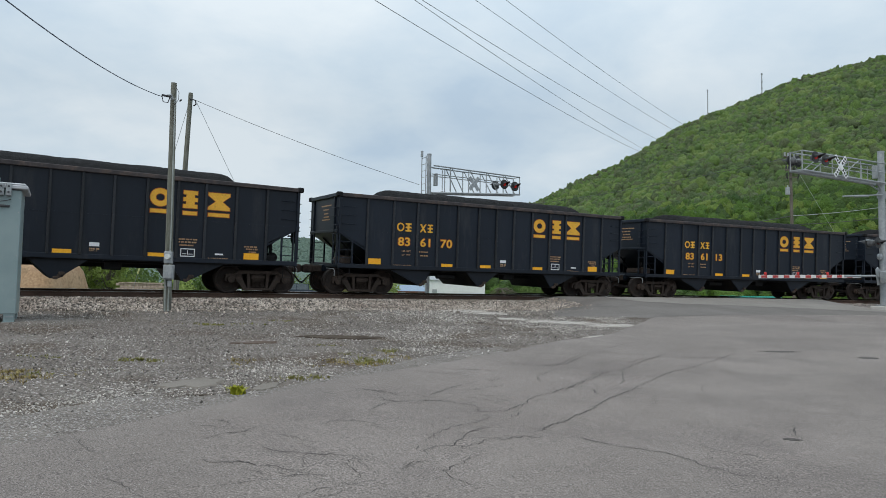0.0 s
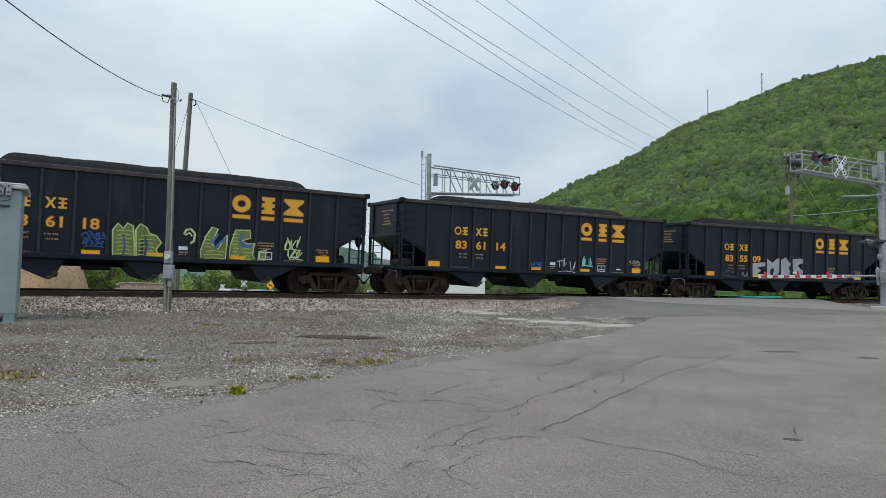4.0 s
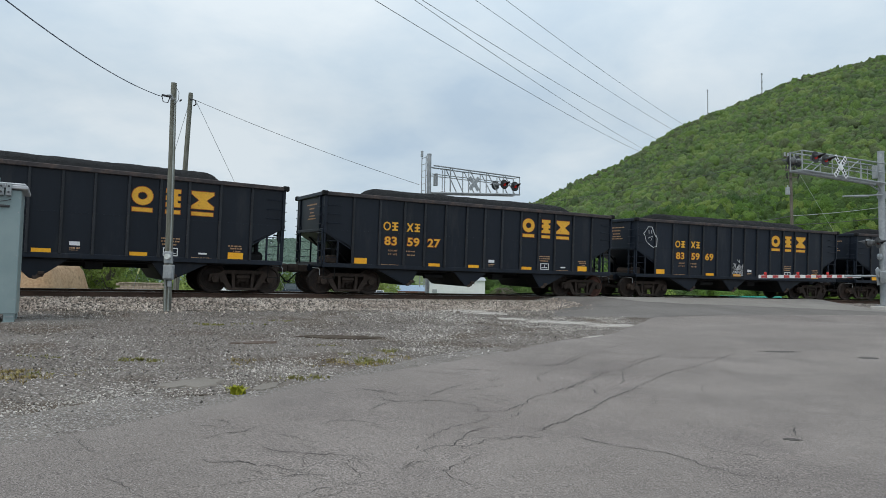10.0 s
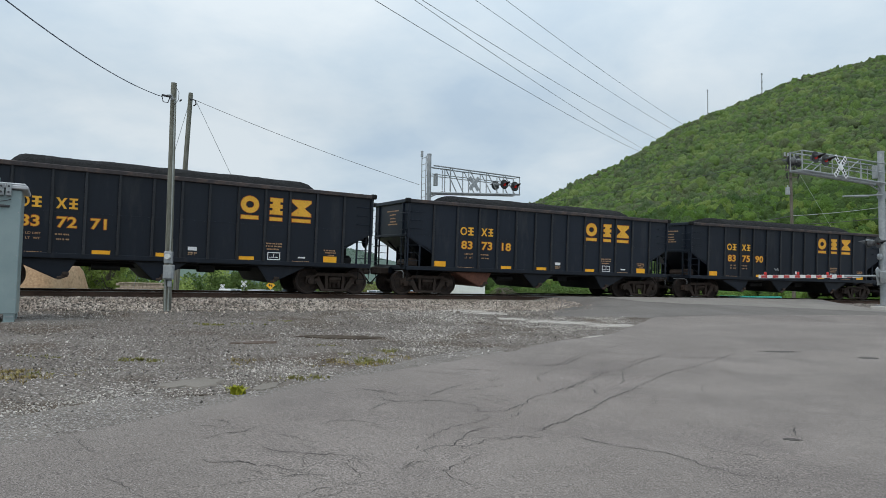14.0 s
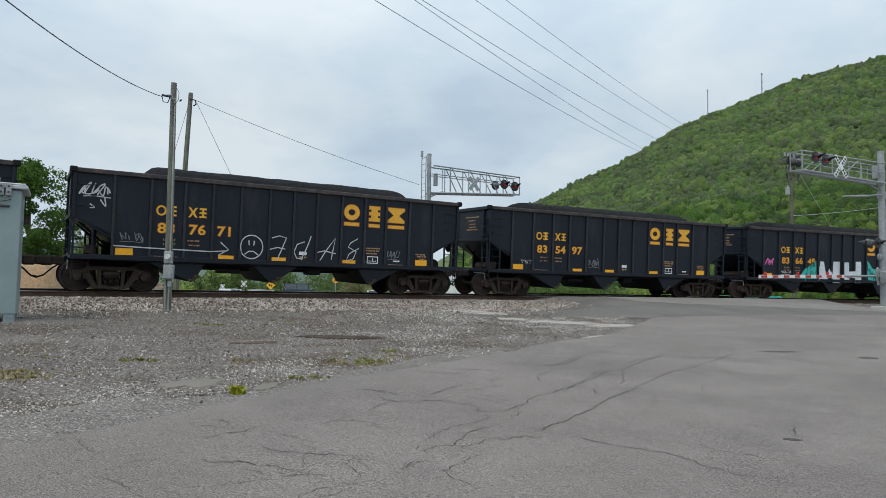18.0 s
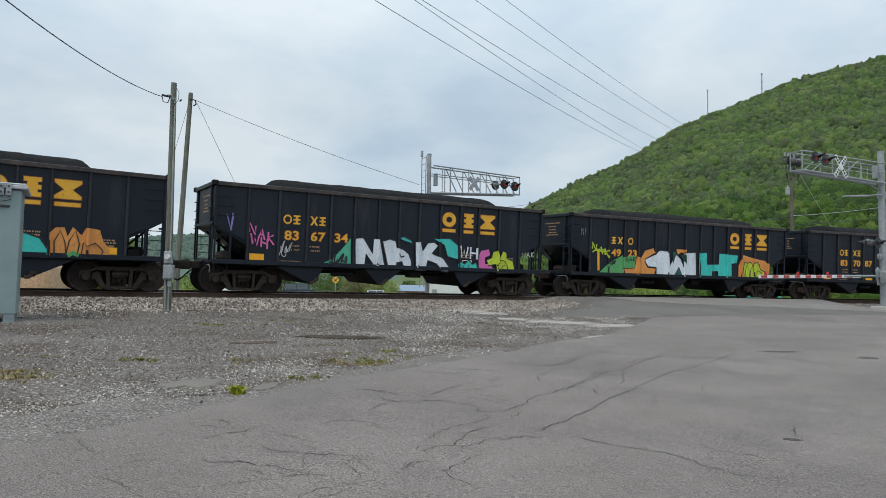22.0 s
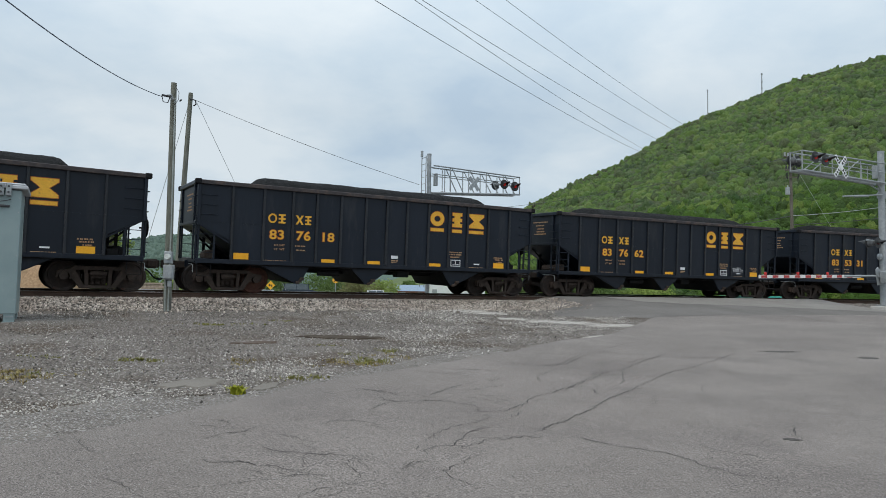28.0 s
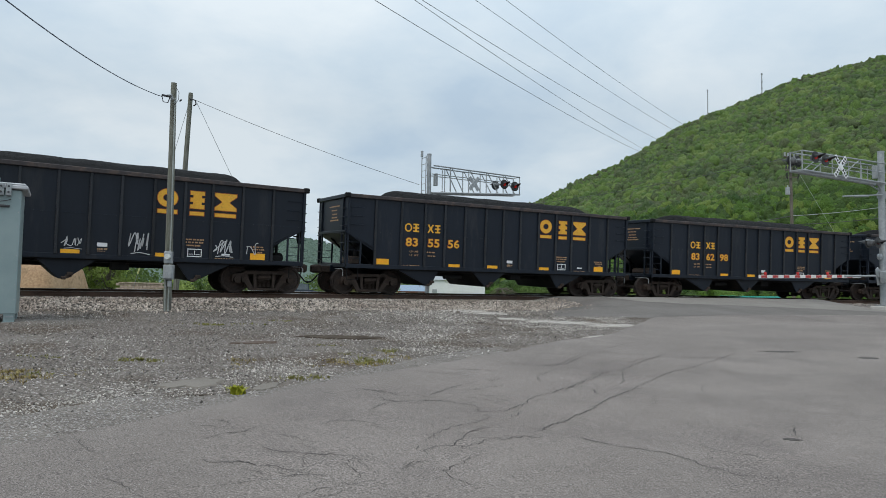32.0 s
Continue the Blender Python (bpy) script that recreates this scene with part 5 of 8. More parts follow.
# slack in the couplers: each car stands a little off its even place
SLACK = (0.0, 0.0, 0.02, 0.06, 0.05, 0.12, 0.05, 0.09, 0.05, 0.03, 0.025, 0.0, -0.02, -0.05, -0.07, -0.075, -0.10, -0.02, 0.05, -0.10, -0.06, -0.11, -0.02, 0.09, 0.14, 0.14)


def travelled(t):
    """Metres that the train has gone at t: it slows a little."""
    return 10.1698 * t - 0.0111 * t * t


def motions():
    for i, car in enumerate(cars):
        at = FIRST + i * COUPLED + SLACK[i]
        walk(car, [(t, car_pose(at - travelled(t))) for t in range(33)])
        wheels = [o for o in car.children_recursive if o.name.startswith("wheelset")]
        seen = [f for f in range(961) if -26 < at - travelled(f / 30) < 46]
        if not seen:
            continue
        for o in wheels:
            x = o.matrix_basis.translation.x
            rows = [(f / 30, pose(x, 0, WHEEL_R, 0, -math.degrees(travelled(f / 30) / WHEEL_R), 0)) for f in seen]
            if seen[0] > 0:
                rows.insert(0, (0.0, rows[0][1]))
            if seen[-1] < 960:
                rows.append((32.0, rows[-1][1]))
            walk(o, rows)


# ---- foliage ----
def leaf_mat(name, colours, rough=0.75, scale=1.5, bump=0.0, dist=0.3, thin=False, own=0.55):
    """Greens picked at random for each leaf or crown, with a little mottling."""
    m = bpy.data.materials.new(name)
    m.use_nodes = True
    n, l = m.node_tree.nodes, m.node_tree.links
    b = n["Principled BSDF"]
    b.inputs["Roughness"].default_value, b.inputs["Specular IOR Level"].default_value = rough, 0.2
    geo = n.new("ShaderNodeNewGeometry")
    ramp_ = n.new("ShaderNodeValToRGB")
    e = ramp_.color_ramp.elements
    while len(e) < len(colours):
        e.new(0.5)
    for k, c in enumerate(colours):
        e[k].position, e[k].color = k / (len(colours) - 1), (*c, 1)
    tc = n.new("ShaderNodeTexCoord")
    patch = n.new("ShaderNodeTexNoise")
    patch.inputs["Scale"].default_value, patch.inputs["Detail"].default_value = 0.012 * scale, 3.0
    l.new(tc.outputs["Object"], patch.inputs["Vector"])
    add = n.new("ShaderNodeMath")
    add.operation = "MULTIPLY_ADD"
    add.inputs[1].default_value = own
    l.new(geo.outputs["Random Per Island"], add.inputs[0])
    shift = n.new("ShaderNodeMapRange")
    shift.inputs["From Min"].default_value, shift.inputs["From Max"].default_value = 0.3, 0.7
    shift.inputs["To Min"].default_value, shift.inputs["To Max"].default_value = -0.05, 0.5
    l.new(patch.outputs["Fac"], shift.inputs["Value"])
    l.new(shift.outputs["Result"], add.inputs[2])
    l.new(add.outputs[0], ramp_.inputs[0])
    grain = n.new("ShaderNodeTexNoise")
    grain.inputs["Scale"].default_value, grain.inputs["Detail"].default_value = scale, 4.0
    l.new(tc.outputs["Object"], grain.inputs["Vector"])
    g = n.new("ShaderNodeMapRange")
    g.inputs["From Min"].default_value, g.inputs["From Max"].default_value = 0.3, 0.7
    g.inputs["To Min"].default_value, g.inputs["To Max"].default_value = 0.6, 1.4
    l.new(grain.outputs["Fac"], g.inputs["Value"])
    h = n.new("ShaderNodeVectorMath")
    h.operation = "SCALE"
    l.new(ramp_.outputs["Color"], h.inputs[0])
    l.new(g.outputs["Result"], h.inputs["Scale"])
    l.new(h.outputs[0], b.inputs["Base Color"])
    if thin:
        tr = n.new("ShaderNodeBsdfTranslucent")
        l.new(h.outputs[0], tr.inputs["Color"])
        mx_ = n.new("ShaderNodeMixShader")
        mx_.inputs[0].default_value = 0.45
        l.new(b.outputs[0], mx_.inputs[1])
        l.new(tr.outputs[0], mx_.inputs[2])
        l.new(mx_.outputs[0], n["Material Output"].inputs["Surface"])
    if bump:
        bp = n.new("ShaderNodeBump")
        bp.inputs["Strength"].default_value, bp.inputs["Distance"].default_value = bump, dist
        l.new(grain.outputs["Fac"], bp.inputs["Height"])
        l.new(bp.outputs[0], b.inputs["Normal"])
    return m


M_FOREST = leaf_mat("forest_crowns", ((0.044, 0.066, 0.033), (0.055, 0.090, 0.030), (0.078, 0.097, 0.045), (0.066, 0.116, 0.029), (0.086, 0.140, 0.031), (0.122, 0.168, 0.047)), scale=1.7, bump=1.0, dist=1.0, own=0.75)
M_FOREST_LOW = leaf_mat("low_forest_crowns", ((0.020, 0.048, 0.010), (0.030, 0.066, 0.012), (0.041, 0.072, 0.017), (0.048, 0.098, 0.014), (0.066, 0.124, 0.018), (0.108, 0.156, 0.030)), scale=2.0, bump=1.0, dist=0.9, own=0.8)
# the haze of distance is put into these pale bluish greens
M_FARWOOD_HAZE = leaf_mat("far_wood", ((0.075, 0.112, 0.094), (0.085, 0.128, 0.100), (0.098, 0.14, 0.108)), scale=0.5, bump=0.8, dist=1.0)
M_FLOOR = mat("forest_floor", (0.07, 0.105, 0.03), (0.10, 0.13, 0.04), 0.95, scale=0.02, fine=0.6, bump=0.5)
M_LEAF_DARK = leaf_mat("leaves_dark", ((0.05, 0.105, 0.02), (0.075, 0.145, 0.028), (0.105, 0.18, 0.04)), thin=True)
M_LEAF_PALE = leaf_mat("leaves_pale", ((0.22, 0.29, 0.07), (0.28, 0.35, 0.10), (0.34, 0.40, 0.14)), thin=True)
M_LEAF_BUSH = leaf_mat("leaves_bush", ((0.075, 0.125, 0.035), (0.11, 0.165, 0.048), (0.15, 0.20, 0.07)), thin=True)
M_LEAF_DRY = leaf_mat("leaves_dry", ((0.16, 0.14, 0.07), (0.21, 0.21, 0.09), (0.25, 0.28, 0.12)), thin=True)


def crown_template(sub, seed):
    bm = bmesh.new()
    bmesh.ops.create_icosphere(bm, subdivisions=sub, radius=1.0)
    bmesh.ops.delete(bm, geom=[v for v in bm.verts if v.co.z < -0.75], context="VERTS")
    bm.verts.index_update()
    rnd = random.Random(seed)
    off = Vector((rnd.uniform(0, 50), rnd.uniform(0, 50), rnd.uniform(0, 50)))
    for v in bm.verts:
        k = 0.88 + 0.4 * noise.noise(v.co * 1.6 + off) + 0.5 * abs(noise.noise(v.co * (2.6 if sub < 3 else 3.4) + off)) + (0.22 * noise.noise(v.co * 7 + off) if sub > 2 else 0.14 * noise.noise(v.co * 5 + off))
        v.co = Vector((v.co.x * k, v.co.y * k, v.co.z * k * (1.3 if v.co.z > 0 else 1.0)))
    vs = np.array([v.co[:] for v in bm.verts])
    fs = np.array([[v.index for v in f.verts] for f in bm.faces])
    bm.free()
    return vs, fs


def scatter(name, templates, places, sizes, material, label, rng, kind="stuff", squash=(0.85, 1.25), smooth=True, parent=None):
    """Many turned and scaled copies of a few templates, joined into one mesh."""
    vs_all, fs_all, o = [], [], 0
    for p, r in zip(places, sizes):
        vs, fs = templates[rng.integers(len(templates))]
        a = rng.uniform(0, 2 * math.pi)
        c, s = math.cos(a), math.sin(a)
        sc = r * rng.uniform(*squash, 3) if np.ndim(r) == 0 else r
        v = vs * sc
        vs_all.append(np.stack([v[:, 0] * c - v[:, 1] * s, v[:, 0] * s + v[:, 1] * c, v[:, 2]], 1) + p)
        fs_all.append(fs + o)
        o += len(vs)
    v, f = np.concatenate(vs_all), np.concatenate(fs_all)
    me = bpy.data.meshes.new(name)
    me.vertices.add(len(v))
    me.vertices.foreach_set("co", v.ravel())
    k = f.shape[1]
    me.loops.add(f.size)
    me.loops.foreach_set("vertex_index", f.ravel().astype(np.int32))
    me.polygons.add(len(f))
    me.polygons.foreach_set("loop_start", np.arange(0, f.size, k, dtype=np.int32))
    me.update(calc_edges=True)
    me.validate()
    me.polygons.foreach_set("use_smooth", [smooth] * len(me.polygons))
    me.materials.append(material)
    ob = new(name, me)
    if parent is not None:
        ob.parent = parent
        return ob
    return tagged(ob, label, "", "", kind)


# ---- the mountain, by its skyline: tangent of the bearing, slope of the crest ----
SKY_T = [-0.12, -0.03, 0.05, 0.117, 0.179, 0.212, 0.263, 0.305, 0.347, 0.389, 0.431, 0.474, 0.516, 0.558, 0.601, 0.659, 0.80, 1.1, 1.6, 2.4]
SKY_S = [-0.002, 0.03, 0.078, 0.113, 0.143, 0.159, 0.179, 0.202, 0.226, 0.241, 0.253, 0.266, 0.278, 0.285, 0.290, 0.294, 0.296, 0.27, 0.2, 0.12]
FOOT = 215.0


def crest_range(t):
    return np.interp(t, [-0.1, 0.1, 0.4, 0.8, 2.4], [560, 620, 800, 900, 900])


def mountain_height(x, y):
    """Height of the hillside; it rises from its foot to the crest and falls behind it."""
    t = x / np.maximum(y, 1.0)
    r = np.hypot(x, y)
    rc = crest_range(t)
    hc = rc * (np.interp(t, SKY_T, SKY_S) + 0.0028)
    u = np.clip((r - FOOT) / (rc - FOOT), 0, 1.6)
    up = np.where(u < 1, u ** 1.12, 1 - 0.9 * (u - 1) - 0.6 * (u - 1) ** 2)
    gully = 5.0 * value_noise(x / 90, y / 90, 31) + 1.2 * value_noise(x / 35, y / 35, 32)
    return -2.0 + hc * up + gully * np.clip(u * 3, 0, 1) * np.clip((1 - u) * 3, 0.12, 1)


fa = np.linspace(math.atan(-0.12), math.atan(2.4), 120)
fr = np.linspace(FOOT - 5, 1250, 70)
ga, gr = np.meshgrid(fa, fr, indexing="ij")
mx, my = gr * np.sin(ga), gr * np.cos(ga)
mz = mountain_height(mx, my)
ids = np.arange(mx.size).reshape(mx.shape)
quads = np.stack([ids[:-1, :-1], ids[:-1, 1:], ids[1:, 1:], ids[1:, :-1]], -1).reshape(-1, 4)
hill = Shape().raw(np.stack([mx, my, mz], -1).reshape(-1, 3).tolist(), quads.tolist())
tagged(new("mountain", hill.mesh("mountain", M_FLOOR, True)), "steep wooded mountainside behind the railway", "", "", "structure")

rng = np.random.default_rng(5)
CROWNS = [crown_template(3, 40 + k) for k in range(8)]
CROWNS_FAR = [crown_template(2, 60 + k) for k in range(6)]


def forest(name, count, t_lo, t_hi, r_lo, r_hi, templates, label, r_size, material):
    a = rng.uniform(math.atan(t_lo), math.atan(t_hi), count)
    r = np.sqrt(rng.uniform(r_lo ** 2, r_hi ** 2, count))
    r = np.minimum(r, crest_range(np.tan(a)) + rng.uniform(-4, 14, count))
    x, y = r * np.sin(a), r * np.cos(a)
    z = mountain_height(x, y)
    size = rng.uniform(*r_size, count) * np.where(rng.uniform(size=count) < 0.12, 1.5, 1.0)
    return scatter(name, templates, np.stack([x, y, z + size * rng.uniform(-0.55, 0.45, count)], 1), size, material, label, rng)


forest("forest_low", 3400, 0.02, 0.74, FOOT, 400, CROWNS, "fresh green spring trees low on the mountainside", (1.5, 3.0), M_FOREST_LOW)
forest("forest_high", 22500, 0.02, 0.74, 385, 930, CROWNS_FAR, "green and grey-brown spring trees high on the mountainside", (1.7, 3.0), M_FOREST)
forest("forest_side", 1400, 0.74, 2.3, FOOT, 930, CROWNS_FAR, "green trees on the mountain's flank", (4.5, 7.0), M_FOREST)

def twig_template(seed):
    """A bare treetop: thin branches that fan out upwards."""
    r = np.random.default_rng(seed)
    vs, fs = [], []
    for k in range(16):
        a, lean, tall = r.uniform(0, 6.28), r.uniform(0.05, 0.65), r.uniform(0.55, 1.0)
        tip = np.array([math.cos(a) * lean, math.sin(a) * lean, tall])
        foot = tip * r.uniform(0.0, 0.45) * np.array([0.4, 0.4, 1.0])
        side = np.array([-math.sin(a), math.cos(a), 0]) * 0.05
        o = len(vs)
        vs += [foot - side, foot + side, tip]
        fs.append([o, o + 1, o + 2])
    return np.array(vs), np.array(fs)


M_TWIG = mat("bare_twigs", (0.10, 0.09, 0.075), (0.14, 0.13, 0.10), 0.95, scale=0.1, fine=1, bump=0)
ca = rng.uniform(math.atan(0.05), math.atan(0.74), 900)
cr = crest_range(np.tan(ca)) + rng.uniform(-10, 5, 900)
cx, cy = cr * np.sin(ca), cr * np.cos(ca)
scatter("crest_trees", [twig_template(90 + k) for k in range(6)], np.stack([cx, cy, mountain_height(cx, cy) + 0.6], 1), rng.uniform(3.2, 5.6, 900), M_TWIG, "bare grey-brown treetops along the mountain's crest", rng, smooth=False)

# distant ridge across the valley
FAR_T = [-1.6, -0.9, -0.651, -0.445, -0.403, -0.328, -0.278, -0.203, -0.153, -0.08, 0.0, 0.1]
FAR_S = [0.03, 0.04, 0.040, 0.062, 0.069, 0.071, 0.066, 0.071, 0.06, 0.045, 0.03, 0.01]
fa = np.linspace(math.atan(-1.6), math.atan(0.1), 90)
fr = np.linspace(900, 2100, 26)
ga, gr = np.meshgrid(fa, fr, indexing="ij")
hr = 1500 * np.interp(np.tan(ga), FAR_T, FAR_S)
u = np.clip((gr - 900) / 600, 0, 2)
hz = -3 + hr * np.where(u < 1, u, np.maximum(0, 2 - u)) + 3 * value_noise(gr * np.sin(ga) / 60, gr * np.cos(ga) / 60, 33)
ids = np.arange(ga.size).reshape(ga.shape)
quads = np.stack([ids[:-1, :-1], ids[:-1, 1:], ids[1:, 1:], ids[1:, :-1]], -1).reshape(-1, 4)
ridge = Shape().raw(np.stack([gr * np.sin(ga), gr * np.cos(ga), hz], -1).reshape(-1, 3).tolist(), quads.tolist())
tagged(new("far_ridge", ridge.mesh("far_ridge", M_FARWOOD_HAZE, True)), "distant wooded ridge with haze in its blue-green colour", "", "", "structure")
a = rng.uniform(math.atan(-0.75), math.atan(-0.1), 5200)
r = rng.uniform(1150, 1520, 5200)
h = -3 + 1500 * np.interp(np.tan(a), FAR_T, FAR_S) * np.minimum((r - 900) / 600, 1)
scatter("far_forest", CROWNS_FAR, np.stack([r * np.sin(a), r * np.cos(a), h - 0.5], 1), rng.uniform(3.0, 5.0, 5200), M_FARWOOD_HAZE, "trees on the distant ridge, haze in their colour", rng)


# ---- radio masts on the crest ----
def radio_mast(t, top, width, drums):
    r = float(crest_range(t)) + 2
    x, y = r * math.sin(math.atan(t)), r * math.cos(math.atan(t))
    z0 = float(mountain_height(np.array(x), np.array(y))) - 2
    tall = r * top - z0 + 0.186
    ob = thing("radio_mast", "thin grey lattice radio mast on the wooded crest", "radio mast", Matrix.Translation((x, y, z0)), "masts on the crest")
    lat = Shape()
    corners = [(width * math.cos(k * 2.094), width * math.sin(k * 2.094)) for k in range(3)]
    for k in range(3):
        lat.rod((*corners[k], 0), (*corners[k], tall), 0.16, 5)
        for lev in range(int(tall / 2)):
            lat.rod((*corners[k], lev * 2), (*corners[(k + 1) % 3], lev * 2 + 2), 0.09, 4)
    part("lattice", lat, M_GALV, ob)
    for zz in drums:
        part("antenna", Shape().rod((0, 0, tall * zz), (0, 0, tall * zz + 1.6), width * 1.9, 10), M_GALV, ob)


radio_mast(0.391, 0.2825, 0.42, (0.97,))
radio_mast(0.472, 0.2987, 0.5, (0.42, 0.66, 0.95))


# ---- trees and bushes beyond the track ----
def leaf_cloud(centres, radii, per, size, seed):
    """Many small leaf blades round clump centres: quads, each an island of its own."""
    r = np.random.default_rng(seed)
    n = per * len(centres)
    c = np.repeat(np.asarray(centres, float), per, 0)
    rad = np.repeat(np.asarray(radii, float), per)[:, None]
    d = r.normal(size=(n, 3))
    d /= np.linalg.norm(d, axis=1, keepdims=True)
    p = c + d * rad * r.uniform(0.35, 1.0, (n, 1)) ** 0.6 * np.array([1, 1, 0.8])
    u = r.normal(size=(n, 3))
    u /= np.linalg.norm(u, axis=1, keepdims=True)
    w = np.cross(u, r.normal(size=(n, 3)))
    w /= np.linalg.norm(w, axis=1, keepdims=True)
    s = size * r.uniform(0.6, 1.3, (n, 1))
    v = np.stack([p - u * s, p - w * s * 0.55, p + u * s, p + w * s * 0.55], 1).reshape(-1, 3)
    f = np.arange(4 * n).reshape(-1, 4)
    return v, f


def leaf_part(name, v, f, material, parent):
    me = bpy.data.meshes.new(name)
    me.from_pydata(v.tolist(), [], f.tolist())
    me.materials.append(material)
    me.update()
    return part(name, me, None, parent)


def tree(x, y, tall, wide, material, label, seed, clumps=34, per=120, size=0.2, low=0.25):
    rnd = random.Random(seed)
    ob = thing("tree", label, "tree", Matrix.Translation(on_ground(x, y, -0.05)), "trees beyond the track")
    trunk = Shape().rod((0, 0, 0), (0.1, 0, tall * 0.4), tall * 0.022, 9, tall * 0.015).rod((0.1, 0, tall * 0.4), (0.0, 0.15, tall * 0.88), tall * 0.015, 7, 0.03)
    centres, radii = [], []
    for k in range(clumps):
        h = rnd.uniform(low, 0.97)
        spread = wide * math.sin(math.pi * min(1, max(0.06, (h - low + 0.12) / (1.08 - low)))) ** 0.7
        a = rnd.uniform(0, 2 * math.pi)
        q = spread * math.sqrt(rnd.uniform(0.05, 1.0)) * 0.9
        c = (q * math.cos(a), q * math.sin(a), tall * h)
        centres.append(c)
        radii.append(rnd.uniform(0.45, 0.85) * wide * 0.42)
        if k % 2 == 0:
            z0 = tall * max(0.18, h - 0.25)
            trunk.rod((0.05, 0.05, z0), c, tall * 0.008, 5, 0.015)
    part("trunk", trunk, M_BARK, ob)
    v, f = leaf_cloud(centres, radii, per, size, seed)
    leaf_part("crown", v, f, material, ob)
    return ob


tree(-29.4, 48, 10.6, 3.8, M_LEAF_DARK, "dark green broad-leaved tree beside the track", 1, 64, 420, 0.12)
tree(-34.0, 47, 9.9, 3.6, M_LEAF_DARK, "dark green broad-leaved tree beside the track", 2, 56, 300, 0.13)
tree(-26.8, 52, 9.4, 2.4, M_LEAF_PALE, "pale yellow-green young tree with thin foliage", 3, 90, 110, 0.09, 0.08)
tree(-25.0, 51, 7.6, 1.9, M_LEAF_PALE, "pale yellow-green young tree with thin foliage", 4, 80, 110, 0.09, 0.06)
tree(-40.0, 55, 9.0, 3.6, M_LEAF_DARK, "dark green broad-leaved tree beside the track", 5, 44, 220, 0.15)


def bush(x, y, wide, tall, material, label, seed, per=110, size=0.13, group="bushes beyond the track"):
    rnd = random.Random(seed)
    ob = thing("bush", label, "bush", Matrix.Translation(on_ground(x, y, -0.05)), group)
    stems, centres, radii = Shape(), [], []
    for k in range(16):
        a, q = rnd.uniform(0, 6.28), wide * math.sqrt(rnd.random()) * 0.8
        h = tall * rnd.uniform(0.25, 0.85) * (1 - 0.4 * (q / wide) ** 2)
        centres.append((q * math.cos(a), q * math.sin(a), h))
        radii.append(rnd.uniform(0.3, 0.5) * min(wide, tall))
        stems.rod((0.3 * q * math.cos(a), 0.3 * q * math.sin(a), 0), centres[-1], 0.025, 5, 0.01)
    part("stems", stems, M_BARK, ob)
    v, f = leaf_cloud(centres, radii, per, size, seed)
    leaf_part("foliage", v, f, material, ob)


for k, (x, y, w, h, m) in enumerate(((-21.5, 50, 1.9, 2.6, M_LEAF_BUSH), (-29.0, 84, 3.2, 4.2, M_LEAF_BUSH), (-27.5, 46, 2.4, 2.6, M_LEAF_BUSH), (-24.0, 60, 3.0, 3.2, M_LEAF_PALE), (-24.0, 86, 3.5, 4.4, M_LEAF_BUSH),
                                     (-13.5, 108, 3.5, 3.6, M_LEAF_DRY), (-9.5, 112, 3.2, 3.4, M_LEAF_PALE), (-17.5, 118, 4.0, 4.2, M_LEAF_BUSH), (-25, 105, 4.0, 4.2, M_LEAF_BUSH), (-31, 95, 4.0, 4.6, M_LEAF_PALE),
                                     (-22, 125, 4.5, 4.5, M_LEAF_BUSH), (-5.5, 125, 3.2, 3.6, M_LEAF_BUSH), (14.5, 105, 3.0, 3.0, M_LEAF_BUSH), (19, 100, 3.4, 3.2, M_LEAF_BUSH), (23.5, 95, 3.2, 3.0, M_LEAF_BUSH),
                                     (28, 92, 3.2, 3.2, M_LEAF_PALE), (21, 60, 1.6, 1.7, M_LEAF_BUSH), (17.5, 58, 1.5, 1.6, M_LEAF_BUSH), (25, 62, 1.6, 1.6, M_LEAF_BUSH), (-36, 80, 4, 5, M_LEAF_BUSH), (-44, 85, 4, 5.5, M_LEAF_DARK))):
    bush(x, y, w, h, m, "leafy green roadside bush" if m is not M_LEAF_DRY else "half-dry brownish roadside bush", 70 + k, size=0.13 if y < 70 else 0.2)

# bare bank of tan earth
bx, by = np.meshgrid(np.linspace(-1, 1, 36), np.linspace(-1, 1, 22), indexing="ij")
bh = (np.clip((1 - np.abs(bx)) / 0.13, 0, 1) * np.clip((1 - np.abs(by)) / 0.4, 0, 1)) ** 0.8 * (3.2 + 0.25 * value_noise(bx * 4 + 9, by * 3 + 9, 41)) - 0.1
M_EARTH = mat("tan_earth", (0.30, 0.185, 0.105), (0.385, 0.255, 0.155), 0.95, scale=0.8, fine=8, bump=0.6, grit=0.3, stain=(0.2, 0.14, 0.08), stain_scale=1.2)
bank = Shape().raw(np.stack([bx * 6.4, by * 3.2, bh], -1).reshape(-1, 3).tolist(), [(i * 22 + j, (i + 1) * 22 + j, (i + 1) * 22 + j + 1, i * 22 + j + 1) for i in range(35) for j in range(21)])
thing("earth_bank", "bare bank of tan earth beyond the track", "earth bank", Matrix.Translation(on_ground(-29.1, 42.5)), "", bank, M_EARTH, smooth=True)

# ---- poles and wires ----
def catenary(p, q, sag, n=24):
    p, q = Vector(p), Vector(q)
    return [p.lerp(q, k / n) - Vector((0, 0, 4 * sag * (k / n) * (1 - k / n))) for k in range(n + 1)]


def wire(name, p, q, sag, r, label, material=None):
    return thing(name, label, "cable", None, "overhead cables", Shape().tube(catenary(p, q, sag), r, 5), material or M_WIRE)


